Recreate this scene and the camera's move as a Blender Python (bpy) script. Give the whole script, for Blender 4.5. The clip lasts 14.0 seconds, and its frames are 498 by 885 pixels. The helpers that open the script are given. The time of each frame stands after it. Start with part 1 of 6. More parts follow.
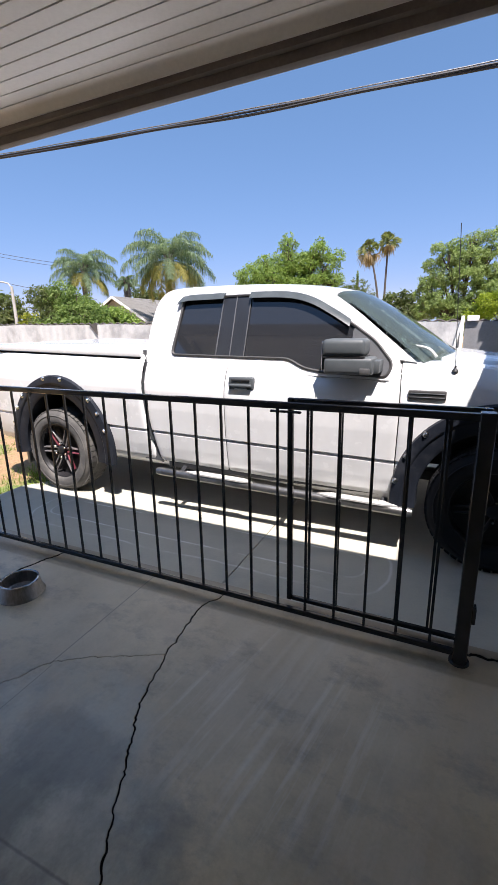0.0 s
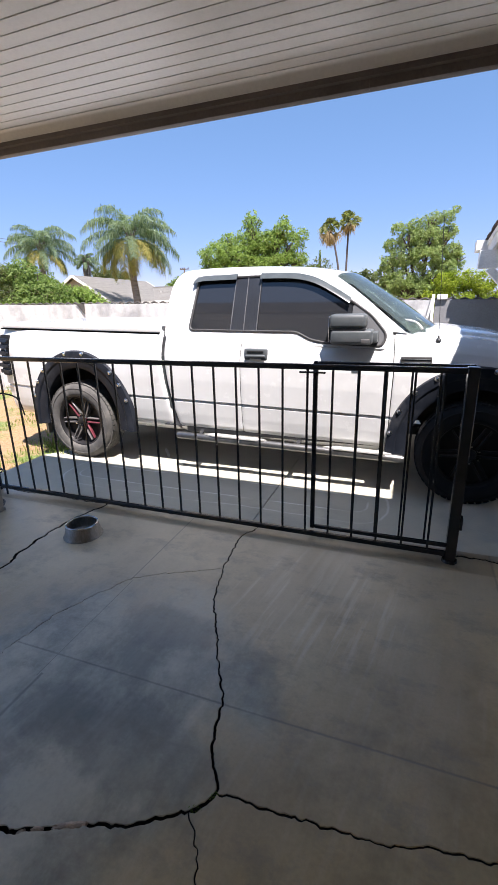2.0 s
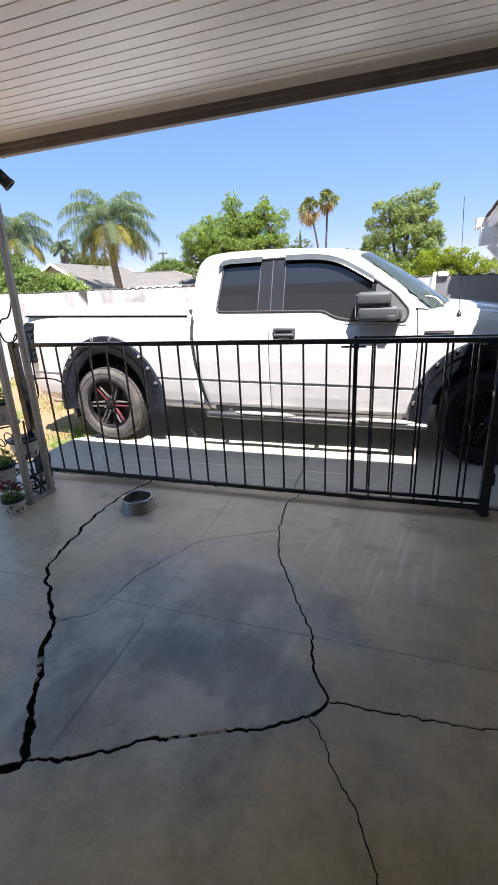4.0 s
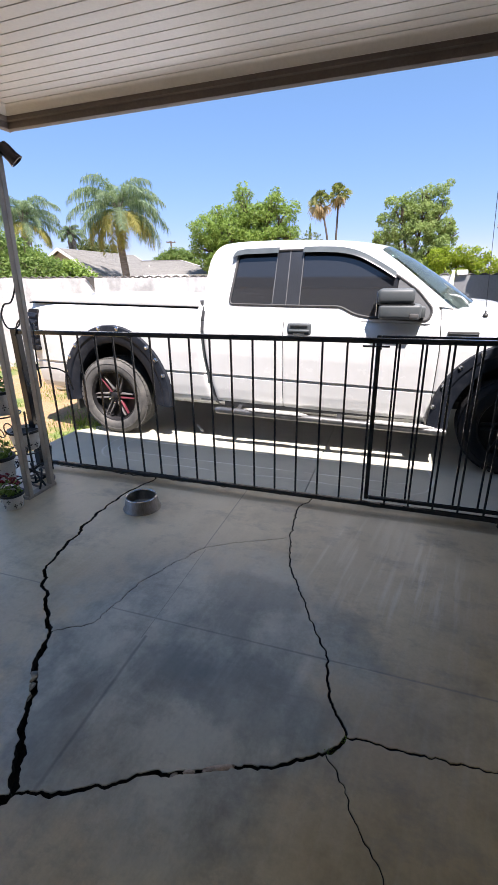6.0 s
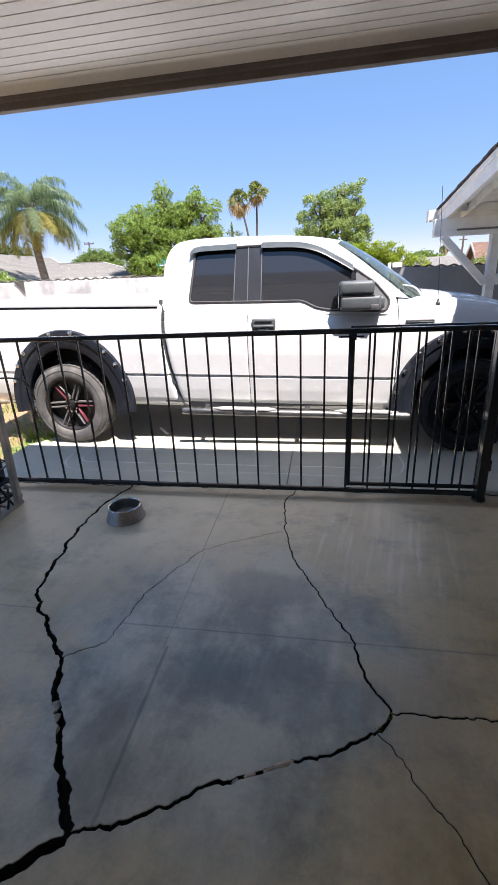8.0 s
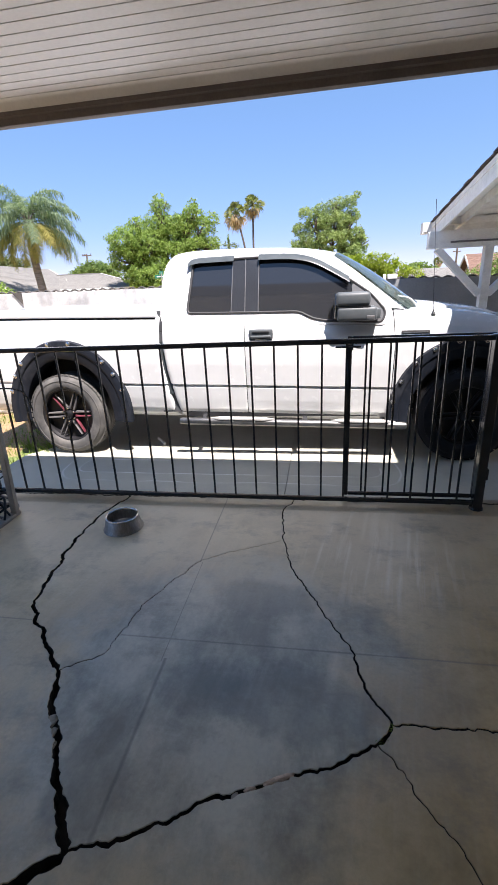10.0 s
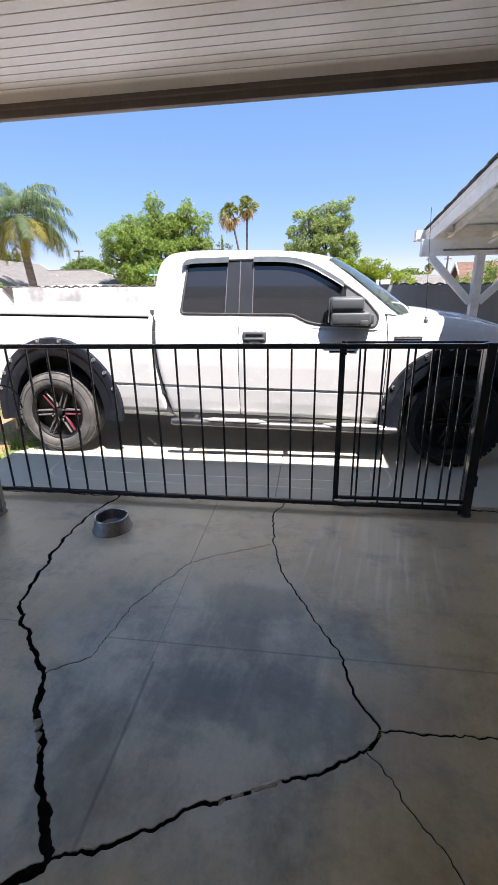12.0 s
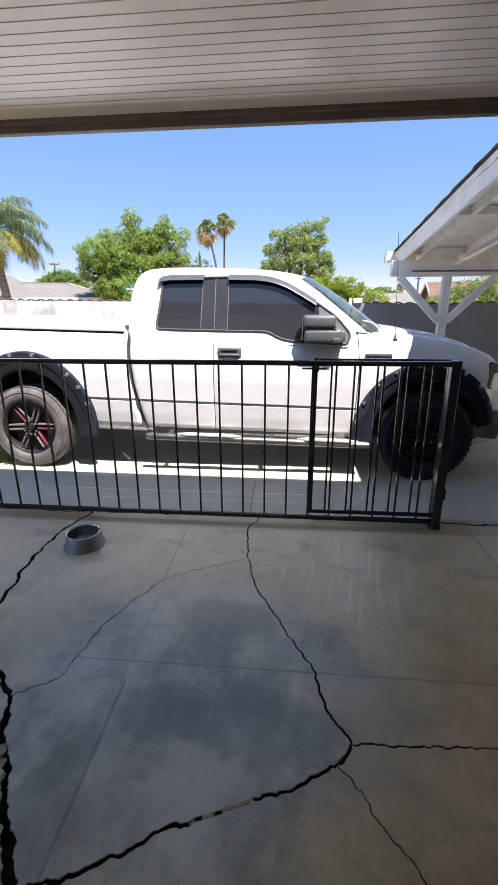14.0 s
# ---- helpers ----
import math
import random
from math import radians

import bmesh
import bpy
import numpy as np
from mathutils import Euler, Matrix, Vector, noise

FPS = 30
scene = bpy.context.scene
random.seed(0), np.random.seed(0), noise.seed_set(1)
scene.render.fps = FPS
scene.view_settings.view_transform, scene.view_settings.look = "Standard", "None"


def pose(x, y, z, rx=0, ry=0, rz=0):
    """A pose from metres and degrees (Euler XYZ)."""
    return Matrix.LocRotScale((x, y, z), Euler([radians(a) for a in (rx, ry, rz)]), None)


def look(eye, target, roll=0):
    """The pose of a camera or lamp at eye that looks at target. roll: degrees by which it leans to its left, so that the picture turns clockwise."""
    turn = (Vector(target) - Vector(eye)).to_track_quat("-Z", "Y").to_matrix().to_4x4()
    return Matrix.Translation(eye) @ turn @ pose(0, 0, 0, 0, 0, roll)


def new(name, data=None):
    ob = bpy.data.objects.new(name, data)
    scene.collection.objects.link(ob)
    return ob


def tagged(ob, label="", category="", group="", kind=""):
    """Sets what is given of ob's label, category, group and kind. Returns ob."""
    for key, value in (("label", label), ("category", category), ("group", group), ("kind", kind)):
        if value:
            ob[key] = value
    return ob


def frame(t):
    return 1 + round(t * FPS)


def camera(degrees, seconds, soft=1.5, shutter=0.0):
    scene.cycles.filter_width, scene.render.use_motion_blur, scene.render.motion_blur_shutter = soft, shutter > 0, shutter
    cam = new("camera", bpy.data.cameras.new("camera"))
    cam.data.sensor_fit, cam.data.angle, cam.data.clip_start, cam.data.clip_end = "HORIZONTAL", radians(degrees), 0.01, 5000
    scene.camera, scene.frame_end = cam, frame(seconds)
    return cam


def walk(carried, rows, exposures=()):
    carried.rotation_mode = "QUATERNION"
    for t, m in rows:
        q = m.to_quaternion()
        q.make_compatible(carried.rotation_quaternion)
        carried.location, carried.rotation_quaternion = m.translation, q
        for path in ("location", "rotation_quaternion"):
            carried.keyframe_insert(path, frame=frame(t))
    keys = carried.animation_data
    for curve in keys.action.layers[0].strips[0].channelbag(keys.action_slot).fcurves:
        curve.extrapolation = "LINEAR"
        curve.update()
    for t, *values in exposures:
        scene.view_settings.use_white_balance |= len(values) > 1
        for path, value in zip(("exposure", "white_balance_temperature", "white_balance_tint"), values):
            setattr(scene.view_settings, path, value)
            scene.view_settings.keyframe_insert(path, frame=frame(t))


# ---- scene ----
cam = camera(59.1, 14.0)
PATH = [
    (0, (0.06, 0.076, 1.532), (-0.756, 1.827, 1.016), -1.1),
    (0.5, (0.057, -0.027, 1.53), (-0.737, 1.734, 1.011), -1.0),
    (1, (-0.089, -0.241, 1.519), (-0.807, 1.554, 1.008), -3.0),
    (1.5, (-0.131, -0.43, 1.544), (-0.813, 1.379, 1.033), -2.0),
    (2, (-0.113, -0.582, 1.522), (-0.777, 1.207, 0.922), -1.3),
    (2.5, (-0.217, -0.746, 1.53), (-0.867, 1.04, 0.906), -1.2),
    (3, (-0.354, -0.902, 1.521), (-0.926, 0.904, 0.881), -3.1),
    (3.5, (-0.407, -0.942, 1.524), (-0.996, 0.854, 0.871), -3.4),
    (5.8, (-0.537, -0.85, 1.51), (-1.143, 0.921, 0.805), -0.9),
    (6, (-0.553, -0.801, 1.52), (-1.155, 0.975, 0.824), -1.0),
    (6.5, (-0.639, -0.742, 1.522), (-1.2, 1.05, 0.836), -1.0),
    (7, (-0.759, -0.809, 1.517), (-1.248, 1.006, 0.833), -3.5),
    (7.5, (-0.845, -0.859, 1.509), (-1.252, 0.971, 0.811), -3.7),
    (8, (-0.858, -0.867, 1.51), (-1.188, 0.974, 0.802), -2.8),
    (10.5, (-0.865, -0.874, 1.513), (-1.18, 0.989, 0.856), -2.7),
    (11, (-0.868, -0.873, 1.521), (-1.181, 0.991, 0.867), -2.3),
    (11.5, (-0.875, -0.867, 1.516), (-1.17, 0.998, 0.858), -1.6),
    (12, (-0.882, -0.866, 1.519), (-1.151, 1.001, 0.855), -1.1),
    (12.5, (-0.874, -0.869, 1.525), (-1.103, 1.004, 0.863), -0.7),
    (13, (-0.869, -0.87, 1.531), (-1.07, 1.01, 0.879), -0.5),
    (13.5, (-0.861, -0.878, 1.535), (-1.043, 1.013, 0.91), -0.3),
    (14, (-0.858, -0.885, 1.533), (-1.027, 1.014, 0.928), -0.2),
]
walk(cam, [(t, look(eye, target, roll)) for t, eye, target, roll in PATH], [(0, 1.25, 6600, 18), (1.0, 1.29, 6600, 18), (1.5, 1.35, 6600, 18), (2.5, 1.54, 6600, 18), (3.5, 1.60, 6600, 18), (14, 1.60, 6600, 18)])

# ---- world and light ----
SUN = Vector((0.294, -0.368, 1.0)).normalized()
world = bpy.data.worlds.new("world")
scene.world = world
world.use_nodes = True
wn = world.node_tree.nodes
sky = wn.new("ShaderNodeTexSky")
sky.sky_type = "NISHITA"
sky.sun_disc = False
sky.sun_elevation = math.asin(SUN.z)
sky.sun_rotation = math.atan2(SUN.x, SUN.y)
sky.altitude, sky.air_density, sky.dust_density, sky.ozone_density = 0, 0.9, 0.3, 2.2
wn["Background"].inputs["Strength"].default_value = 0.1
split, join = wn.new("ShaderNodeSeparateColor"), wn.new("ShaderNodeCombineColor")
split.mode = join.mode = "HSV"
even, full, deep, haze = (wn.new("ShaderNodeMath") for _ in range(4))
even.operation, even.inputs[1].default_value = "POWER", 0.6
full.operation, full.inputs[1].default_value = "MULTIPLY", 1.33
deep.operation, deep.inputs[1].default_value = "POWER", 0.5
haze.operation, haze.inputs[1].default_value = "MULTIPLY", 0.91
wl = world.node_tree.links
wl.new(sky.outputs[0], split.inputs[0])
wl.new(split.outputs[2], even.inputs[0])
wl.new(even.outputs[0], full.inputs[0])
wl.new(split.outputs[1], deep.inputs[0])
join.inputs[0].default_value = 0.608
wl.new(deep.outputs[0], haze.inputs[0])
wl.new(haze.outputs[0], join.inputs[1])
wl.new(full.outputs[0], join.inputs[2])
wl.new(join.outputs[0], wn["Background"].inputs["Color"])
sun_data = bpy.data.lights.new("sun", "SUN")
sun_data.energy, sun_data.angle, sun_data.color = 4.35, radians(0.53), (1.0, 0.965, 0.91)
sun = new("sun", sun_data)
sun.rotation_mode = "QUATERNION"
sun.rotation_quaternion = SUN.to_track_quat("Z", "Y")
sun.location = (3, -4, 12)


# ---- materials ----
def ramp_pair(nt, fac, a, b, lo=0.35, hi=0.65):
    r = nt.nodes.new("ShaderNodeValToRGB")
    r.color_ramp.elements[0].position, r.color_ramp.elements[0].color = lo, (*a, 1)
    r.color_ramp.elements[1].position, r.color_ramp.elements[1].color = hi, (*b, 1)
    nt.links.new(fac, r.inputs["Fac"])
    return r.outputs["Color"]


def noise_tex(nt, scale, detail=4.0, rough=0.55, vec=None, stretch=None):
    n = nt.nodes.new("ShaderNodeTexNoise")
    n.inputs["Scale"].default_value, n.inputs["Detail"].default_value, n.inputs["Roughness"].default_value = scale, detail, rough
    if vec is None:
        vec = nt.nodes.new("ShaderNodeTexCoord").outputs["Object"]
    if stretch:
        m = nt.nodes.new("ShaderNodeMapping")
        m.inputs["Scale"].default_value = stretch
        nt.links.new(vec, m.inputs["Vector"])
        vec = m.outputs["Vector"]
    nt.links.new(vec, n.inputs["Vector"])
    return n.outputs["Fac"]


def mixed(nt, a, b, fac, mode="MIX"):
    m = nt.nodes.new("ShaderNodeMix")
    m.data_type, m.blend_type = "RGBA", mode
    for sock, v in ((m.inputs["Factor"], fac), (m.inputs["A"], a), (m.inputs["B"], b)):
        if isinstance(v, (int, float)):
            sock.default_value = v
        elif isinstance(v, tuple):
            sock.default_value = (*v, 1)
        else:
            nt.links.new(v, sock)
    return m.outputs["Result"]


def calc(nt, op, a, b=0.0, c=None):
    m = nt.nodes.new("ShaderNodeMath")
    m.operation = op
    for i, v in enumerate((a, b) if c is None else (a, b, c)):
        if isinstance(v, (int, float)):
            m.inputs[i].default_value = v
        else:
            nt.links.new(v, m.inputs[i])
    return m.outputs[0]


def material(name, a, b=None, rough=0.6, metal=0.0, scale=8.0, fine=90.0, bump=0.15, dirt=None, dirt_scale=2.0, per=0.0, stretch=None, spec=0.5, grit=0.5):
    """A surface of two tones at a coarse scale and a fine grain, with optional stains and a shift of tone from piece to piece."""
    m = bpy.data.materials.new(name)
    m.use_nodes = True
    nt = m.node_tree
    p = nt.nodes["Principled BSDF"]
    p.inputs["Metallic"].default_value = metal
    p.inputs["Specular IOR Level"].default_value = spec
    b = b or tuple(0.8 * c for c in a)
    coarse = noise_tex(nt, scale, stretch=stretch)
    grain = noise_tex(nt, fine, 2.0, stretch=stretch)
    col = ramp_pair(nt, coarse, b, a)
    col = mixed(nt, col, ramp_pair(nt, grain, (0.72, 0.72, 0.72), (1.0, 1.0, 1.0), 0.3, 0.62), grit, "MULTIPLY")
    if dirt:
        spots = noise_tex(nt, dirt_scale, 6.0, 0.65)
        f = calc(nt, "MULTIPLY", ramp_pair(nt, spots, (0, 0, 0), (1, 1, 1), 0.5, 0.72), 0.7)
        col = mixed(nt, col, dirt, f)
    if per:
        info = nt.nodes.new("ShaderNodeObjectInfo")
        shade = ramp_pair(nt, info.outputs["Random"], (1 - per,) * 3, (1.0, 1.0, 1.0), 0.0, 1.0)
        col = mixed(nt, col, shade, 1.0, "MULTIPLY")
    nt.links.new(col, p.inputs["Base Color"])
    r = calc(nt, "MULTIPLY_ADD", grain, 0.16, max(rough - 0.08, 0.02))
    nt.links.new(r, p.inputs["Roughness"])
    if bump:
        bp = nt.nodes.new("ShaderNodeBump")
        bp.inputs["Strength"].default_value, bp.inputs["Distance"].default_value = bump, 0.004
        nt.links.new(grain, bp.inputs["Height"])
        nt.links.new(bp.outputs["Normal"], p.inputs["Normal"])
    return m


def leaf_material(name, a, b, c):
    """Foliage: a tone per leaf clump, light through the leaf."""
    m = bpy.data.materials.new(name)
    m.use_nodes = True
    nt = m.node_tree
    p = nt.nodes["Principled BSDF"]
    geo = nt.nodes.new("ShaderNodeNewGeometry")
    r = nt.nodes.new("ShaderNodeValToRGB")
    r.color_ramp.elements[0].color = (*a, 1)
    r.color_ramp.elements[1].color = (*c, 1)
    e = r.color_ramp.elements.new(0.55)
    e.color = (*b, 1)
    nt.links.new(geo.outputs["Random Per Island"], r.inputs["Fac"])
    nt.links.new(r.outputs["Color"], p.inputs["Base Color"])
    p.inputs["Roughness"].default_value = 0.6
    p.inputs["Specular IOR Level"].default_value = 0.22
    tr = nt.nodes.new("ShaderNodeBsdfTranslucent")
    nt.links.new(mixed(nt, r.outputs["Color"], (0.35, 0.5, 0.05), 0.25), tr.inputs["Color"])
    mx = nt.nodes.new("ShaderNodeMixShader")
    mx.inputs[0].default_value = 0.5
    nt.links.new(p.outputs[0], mx.inputs[1])
    nt.links.new(tr.outputs[0], mx.inputs[2])
    nt.links.new(mx.outputs[0], nt.nodes["Material Output"].inputs["Surface"])
    return m


def patio_material():
    """Old sealed grey concrete: bluish trowelled sheen, brown traffic stains, tooled joints and pale streaks."""
    m = bpy.data.materials.new("patio_concrete")
    m.use_nodes = True
    nt = m.node_tree
    p = nt.nodes["Principled BSDF"]
    obj = nt.nodes.new("ShaderNodeTexCoord").outputs["Object"]
    xyz = nt.nodes.new("ShaderNodeSeparateXYZ")
    nt.links.new(obj, xyz.inputs[0])
    big = noise_tex(nt, 0.9, 5.0, 0.6, obj)
    mid = noise_tex(nt, 3.2, 7.0, 0.65, obj)
    fine = noise_tex(nt, 60, 3.0, 0.6, obj)
    grit = noise_tex(nt, 380, 1.0, 0.5, obj)
    base = ramp_pair(nt, mid, (0.39, 0.315, 0.185), (0.68, 0.57, 0.365), 0.36, 0.64)
    # the sealed, bluish field between the large cracks, mottled inside
    dx = calc(nt, "DIVIDE", calc(nt, "ADD", xyz.outputs[0], 1.30), 0.86)
    dy = calc(nt, "DIVIDE", calc(nt, "SUBTRACT", xyz.outputs[1], 0.52), 0.80)
    dist = calc(nt, "ADD", calc(nt, "MULTIPLY", dx, dx), calc(nt, "MULTIPLY", dy, dy))
    field = calc(nt, "ADD", dist, calc(nt, "ADD", calc(nt, "MULTIPLY_ADD", big, 1.7, -0.85), calc(nt, "MULTIPLY_ADD", mid, 1.2, -0.6)))
    blue = ramp_pair(nt, field, (1, 1, 1), (0, 0, 0), 0.55, 1.0)
    mott = noise_tex(nt, 2.1, 8.0, 0.68, obj, (1.0, 0.7, 1.0))
    bluecol = mixed(nt, (0.19, 0.203, 0.178), (0.51, 0.51, 0.425), ramp_pair(nt, mott, (0, 0, 0), (1, 1, 1), 0.41, 0.59))
    base = mixed(nt, base, bluecol, calc(nt, "MULTIPLY", blue, 0.9))
    # darker stained patches in that field
    for cx, cy, rx, ry, much in ((-1.14, 0.985, 0.31, 0.17, 0.6), (-0.92, 0.38, 0.36, 0.2, 0.42), (-1.25, 0.40, 0.3, 0.14, 0.3), (-1.62, 0.02, 0.16, 0.2, 0.35)):
        ex = calc(nt, "DIVIDE", calc(nt, "SUBTRACT", xyz.outputs[0], cx), rx)
        ey = calc(nt, "DIVIDE", calc(nt, "SUBTRACT", xyz.outputs[1], cy), ry)
        e = calc(nt, "ADD", calc(nt, "ADD", calc(nt, "MULTIPLY", ex, ex), calc(nt, "MULTIPLY", ey, ey)), calc(nt, "MULTIPLY_ADD", mott, 2.4, -1.2))
        base = mixed(nt, base, (0.135, 0.145, 0.135), calc(nt, "MULTIPLY", ramp_pair(nt, e, (1, 1, 1), (0, 0, 0), 0.55, 1.05), much))
    # the slabs towards the gate post and the house are browner
    east = calc(nt, "ADD", xyz.outputs[0], calc(nt, "MULTIPLY_ADD", big, 0.9, -0.45))
    east = ramp_pair(nt, calc(nt, "ADD", calc(nt, "SUBTRACT", east, calc(nt, "MULTIPLY", xyz.outputs[1], 0.35)), 1.4), (0, 0, 0), (1, 1, 1), 0.35, 1.0)
    base = mixed(nt, base, (0.81, 0.73, 0.54), calc(nt, "MULTIPLY", east, 0.9), "MULTIPLY")
    brown = ramp_pair(nt, noise_tex(nt, 1.6, 5.0, 0.62, obj), (0, 0, 0), (1, 1, 1), 0.47, 0.7)
    base = mixed(nt, base, (0.29, 0.22, 0.14), calc(nt, "MULTIPLY", brown, calc(nt, "MULTIPLY_ADD", blue, -0.4, 0.55)))
    # pale streaks across the grain of the floor near the gate
    gx = calc(nt, "DIVIDE", calc(nt, "ADD", xyz.outputs[0], 0.5), 0.55)
    gy = calc(nt, "DIVIDE", calc(nt, "SUBTRACT", xyz.outputs[1], 1.5), 0.62)
    near = ramp_pair(nt, calc(nt, "ADD", calc(nt, "MULTIPLY", gx, gx), calc(nt, "MULTIPLY", gy, gy)), (1, 1, 1), (0.12, 0.12, 0.12), 0.3, 1.3)
    skew = calc(nt, "SUBTRACT", xyz.outputs[0], calc(nt, "MULTIPLY", xyz.outputs[1], 0.178))
    lane = nt.nodes.new("ShaderNodeCombineXYZ")
    nt.links.new(skew, lane.inputs[0])
    nt.links.new(xyz.outputs[1], lane.inputs[1])
    streak = noise_tex(nt, 4.6, 5.0, 0.62, lane.outputs[0], (5.0, 0.34, 1))
    pale_line = calc(nt, "MULTIPLY", ramp_pair(nt, streak, (0, 0, 0), (1, 1, 1), 0.50, 0.70), near)
    for at, half, lo, hi, much in ((-0.70, 0.010, 0.98, 1.95, 1.0), (-0.735, 0.030, 1.35, 1.95, 0.6), (-0.815, 0.022, 1.45, 1.92, 0.8), (-0.875, 0.010, 1.50, 1.92, 0.7), (-1.09, 0.030, 1.42, 1.9, 0.5), (-0.895, 0.016, 0.28, 0.64, 0.55), (-0.645, 0.035, 1.25, 1.9, 0.45)):
        d = calc(nt, "ABSOLUTE", calc(nt, "SUBTRACT", calc(nt, "ADD", skew, calc(nt, "MULTIPLY_ADD", mid, 0.02, -0.01)), at))
        band = ramp_pair(nt, calc(nt, "DIVIDE", d, half * 2), (1, 1, 1), (0, 0, 0), 0.15, 1.0)
        fade = calc(nt, "MULTIPLY", ramp_pair(nt, calc(nt, "SUBTRACT", xyz.outputs[1], lo), (0, 0, 0), (1, 1, 1), 0.0, 0.18), calc(nt, "LESS_THAN", xyz.outputs[1], hi))
        band = calc(nt, "MULTIPLY", calc(nt, "MULTIPLY", band, fade), calc(nt, "MULTIPLY_ADD", streak, 1.6 * much, -0.15 * much))
        pale_line = calc(nt, "MAXIMUM", pale_line, band)
    base = mixed(nt, base, (0.76, 0.71, 0.60), calc(nt, "MULTIPLY", pale_line, 0.7))
    base = mixed(nt, base, ramp_pair(nt, fine, (0.8, 0.8, 0.8), (1, 1, 1), 0.3, 0.6), 0.45, "MULTIPLY")
    # grazing gloss towards the open side, put into the colour in pale uneven sweeps
    open_side = calc(nt, "ADD", xyz.outputs[1], calc(nt, "MULTIPLY_ADD", big, 1.4, -0.7))
    paler = ramp_pair(nt, calc(nt, "MULTIPLY", open_side, 0.5), (0, 0, 0), (1, 1, 1), 0.35, 1.0)
    sweep_n = noise_tex(nt, 2.2, 6.0, 0.65, obj, (1.6, 0.6, 1.0))
    paler = calc(nt, "MULTIPLY", paler, calc(nt, "MULTIPLY_ADD", sweep_n, 1.1, 0.0))
    base = mixed(nt, base, (0.70, 0.62, 0.48), calc(nt, "MULTIPLY", paler, 0.95))
    # dark smudges, and grime along the edge under the fence
    smudge = ramp_pair(nt, noise_tex(nt, 2.6, 8.0, 0.72, obj, (1.0, 1.5, 1)), (0, 0, 0), (1, 1, 1), 0.52, 0.68)
    base = mixed(nt, base, (0.18, 0.165, 0.135), calc(nt, "MULTIPLY", smudge, 0.6))
    # edge-trowelled margin along the open side
    margin = ramp_pair(nt, calc(nt, "ADD", calc(nt, "SUBTRACT", xyz.outputs[1], 1.42), calc(nt, "MULTIPLY_ADD", mid, 0.03, -0.015)), (0, 0, 0), (1, 1, 1), 0.495, 0.512)
    base = mixed(nt, base, (0.58, 0.54, 0.46), calc(nt, "MULTIPLY", margin, calc(nt, "MULTIPLY_ADD", big, 1.2, 0.1)), "MULTIPLY")
    rim = calc(nt, "ADD", xyz.outputs[1], calc(nt, "MULTIPLY_ADD", mid, 0.10, -0.05))
    base = mixed(nt, base, (0.13, 0.112, 0.09), calc(nt, "MULTIPLY", ramp_pair(nt, calc(nt, "SUBTRACT", rim, 1.1), (0, 0, 0), (1, 1, 1), 0.91, 1.0), 0.45))
    # a few dark specks
    vor = nt.nodes.new("ShaderNodeTexVoronoi")
    vor.inputs["Scale"].default_value = 3.0
    nt.links.new(obj, vor.inputs["Vector"])
    speck = ramp_pair(nt, vor.outputs["Distance"], (1, 1, 1), (0, 0, 0), 0.014, 0.024)
    base = mixed(nt, base, (0.02, 0.018, 0.015), calc(nt, "MULTIPLY", speck, 0.8))
    # tooled joints, worn away in places
    wob = calc(nt, "MULTIPLY_ADD", fine, 0.006, -0.003)
    lines = None
    for axis, at, half, lo, hi, other in ((1, 0.65, 0.0035, -1.78, 9.0, 0), (0, -1.52, 0.0052, -0.15, 0.54, 1), (0, -1.55, 0.003, 1.25, 2.2, 1), (0, -1.535, 0.0018, 0.52, 1.25, 1), (0, 0.44, 0.005, 1.0, 2.2, 1), (1, 0.70, 0.003, -3.4, -2.27, 0)):
        d = calc(nt, "ABSOLUTE", calc(nt, "ADD", calc(nt, "SUBTRACT", xyz.outputs[axis], at), wob))
        band = ramp_pair(nt, calc(nt, "DIVIDE", d, half * 2), (1, 1, 1), (0, 0, 0), 0.2, 1.0)
        span = calc(nt, "MULTIPLY", calc(nt, "GREATER_THAN", xyz.outputs[other], lo), calc(nt, "LESS_THAN", xyz.outputs[other], hi))
        band = calc(nt, "MULTIPLY", band, span)
        lines = band if lines is None else calc(nt, "MAXIMUM", lines, band)
    faint = calc(nt, "MULTIPLY", lines, calc(nt, "MULTIPLY_ADD", mid, 1.0, 0.0))
    base = mixed(nt, base, (0.07, 0.07, 0.07), faint)
    nt.links.new(base, p.inputs["Base Color"])
    p.inputs["Coat Weight"].default_value, p.inputs["Coat Roughness"].default_value = 0.7, 0.3
    rough = calc(nt, "MULTIPLY_ADD", mid, 0.34, 0.22)
    rough = calc(nt, "SUBTRACT", rough, calc(nt, "MULTIPLY", blue, 0.06))
    nt.links.new(rough, p.inputs["Roughness"])
    h = calc(nt, "ADD", calc(nt, "MULTIPLY", fine, 0.5), calc(nt, "MULTIPLY", grit, 0.35))
    h = calc(nt, "SUBTRACT", h, calc(nt, "MULTIPLY", lines, 1.5))
    bp = nt.nodes.new("ShaderNodeBump")
    bp.inputs["Strength"].default_value, bp.inputs["Distance"].default_value = 0.18, 0.003
    nt.links.new(h, bp.inputs["Height"])
    nt.links.new(bp.outputs["Normal"], p.inputs["Normal"])
    return m


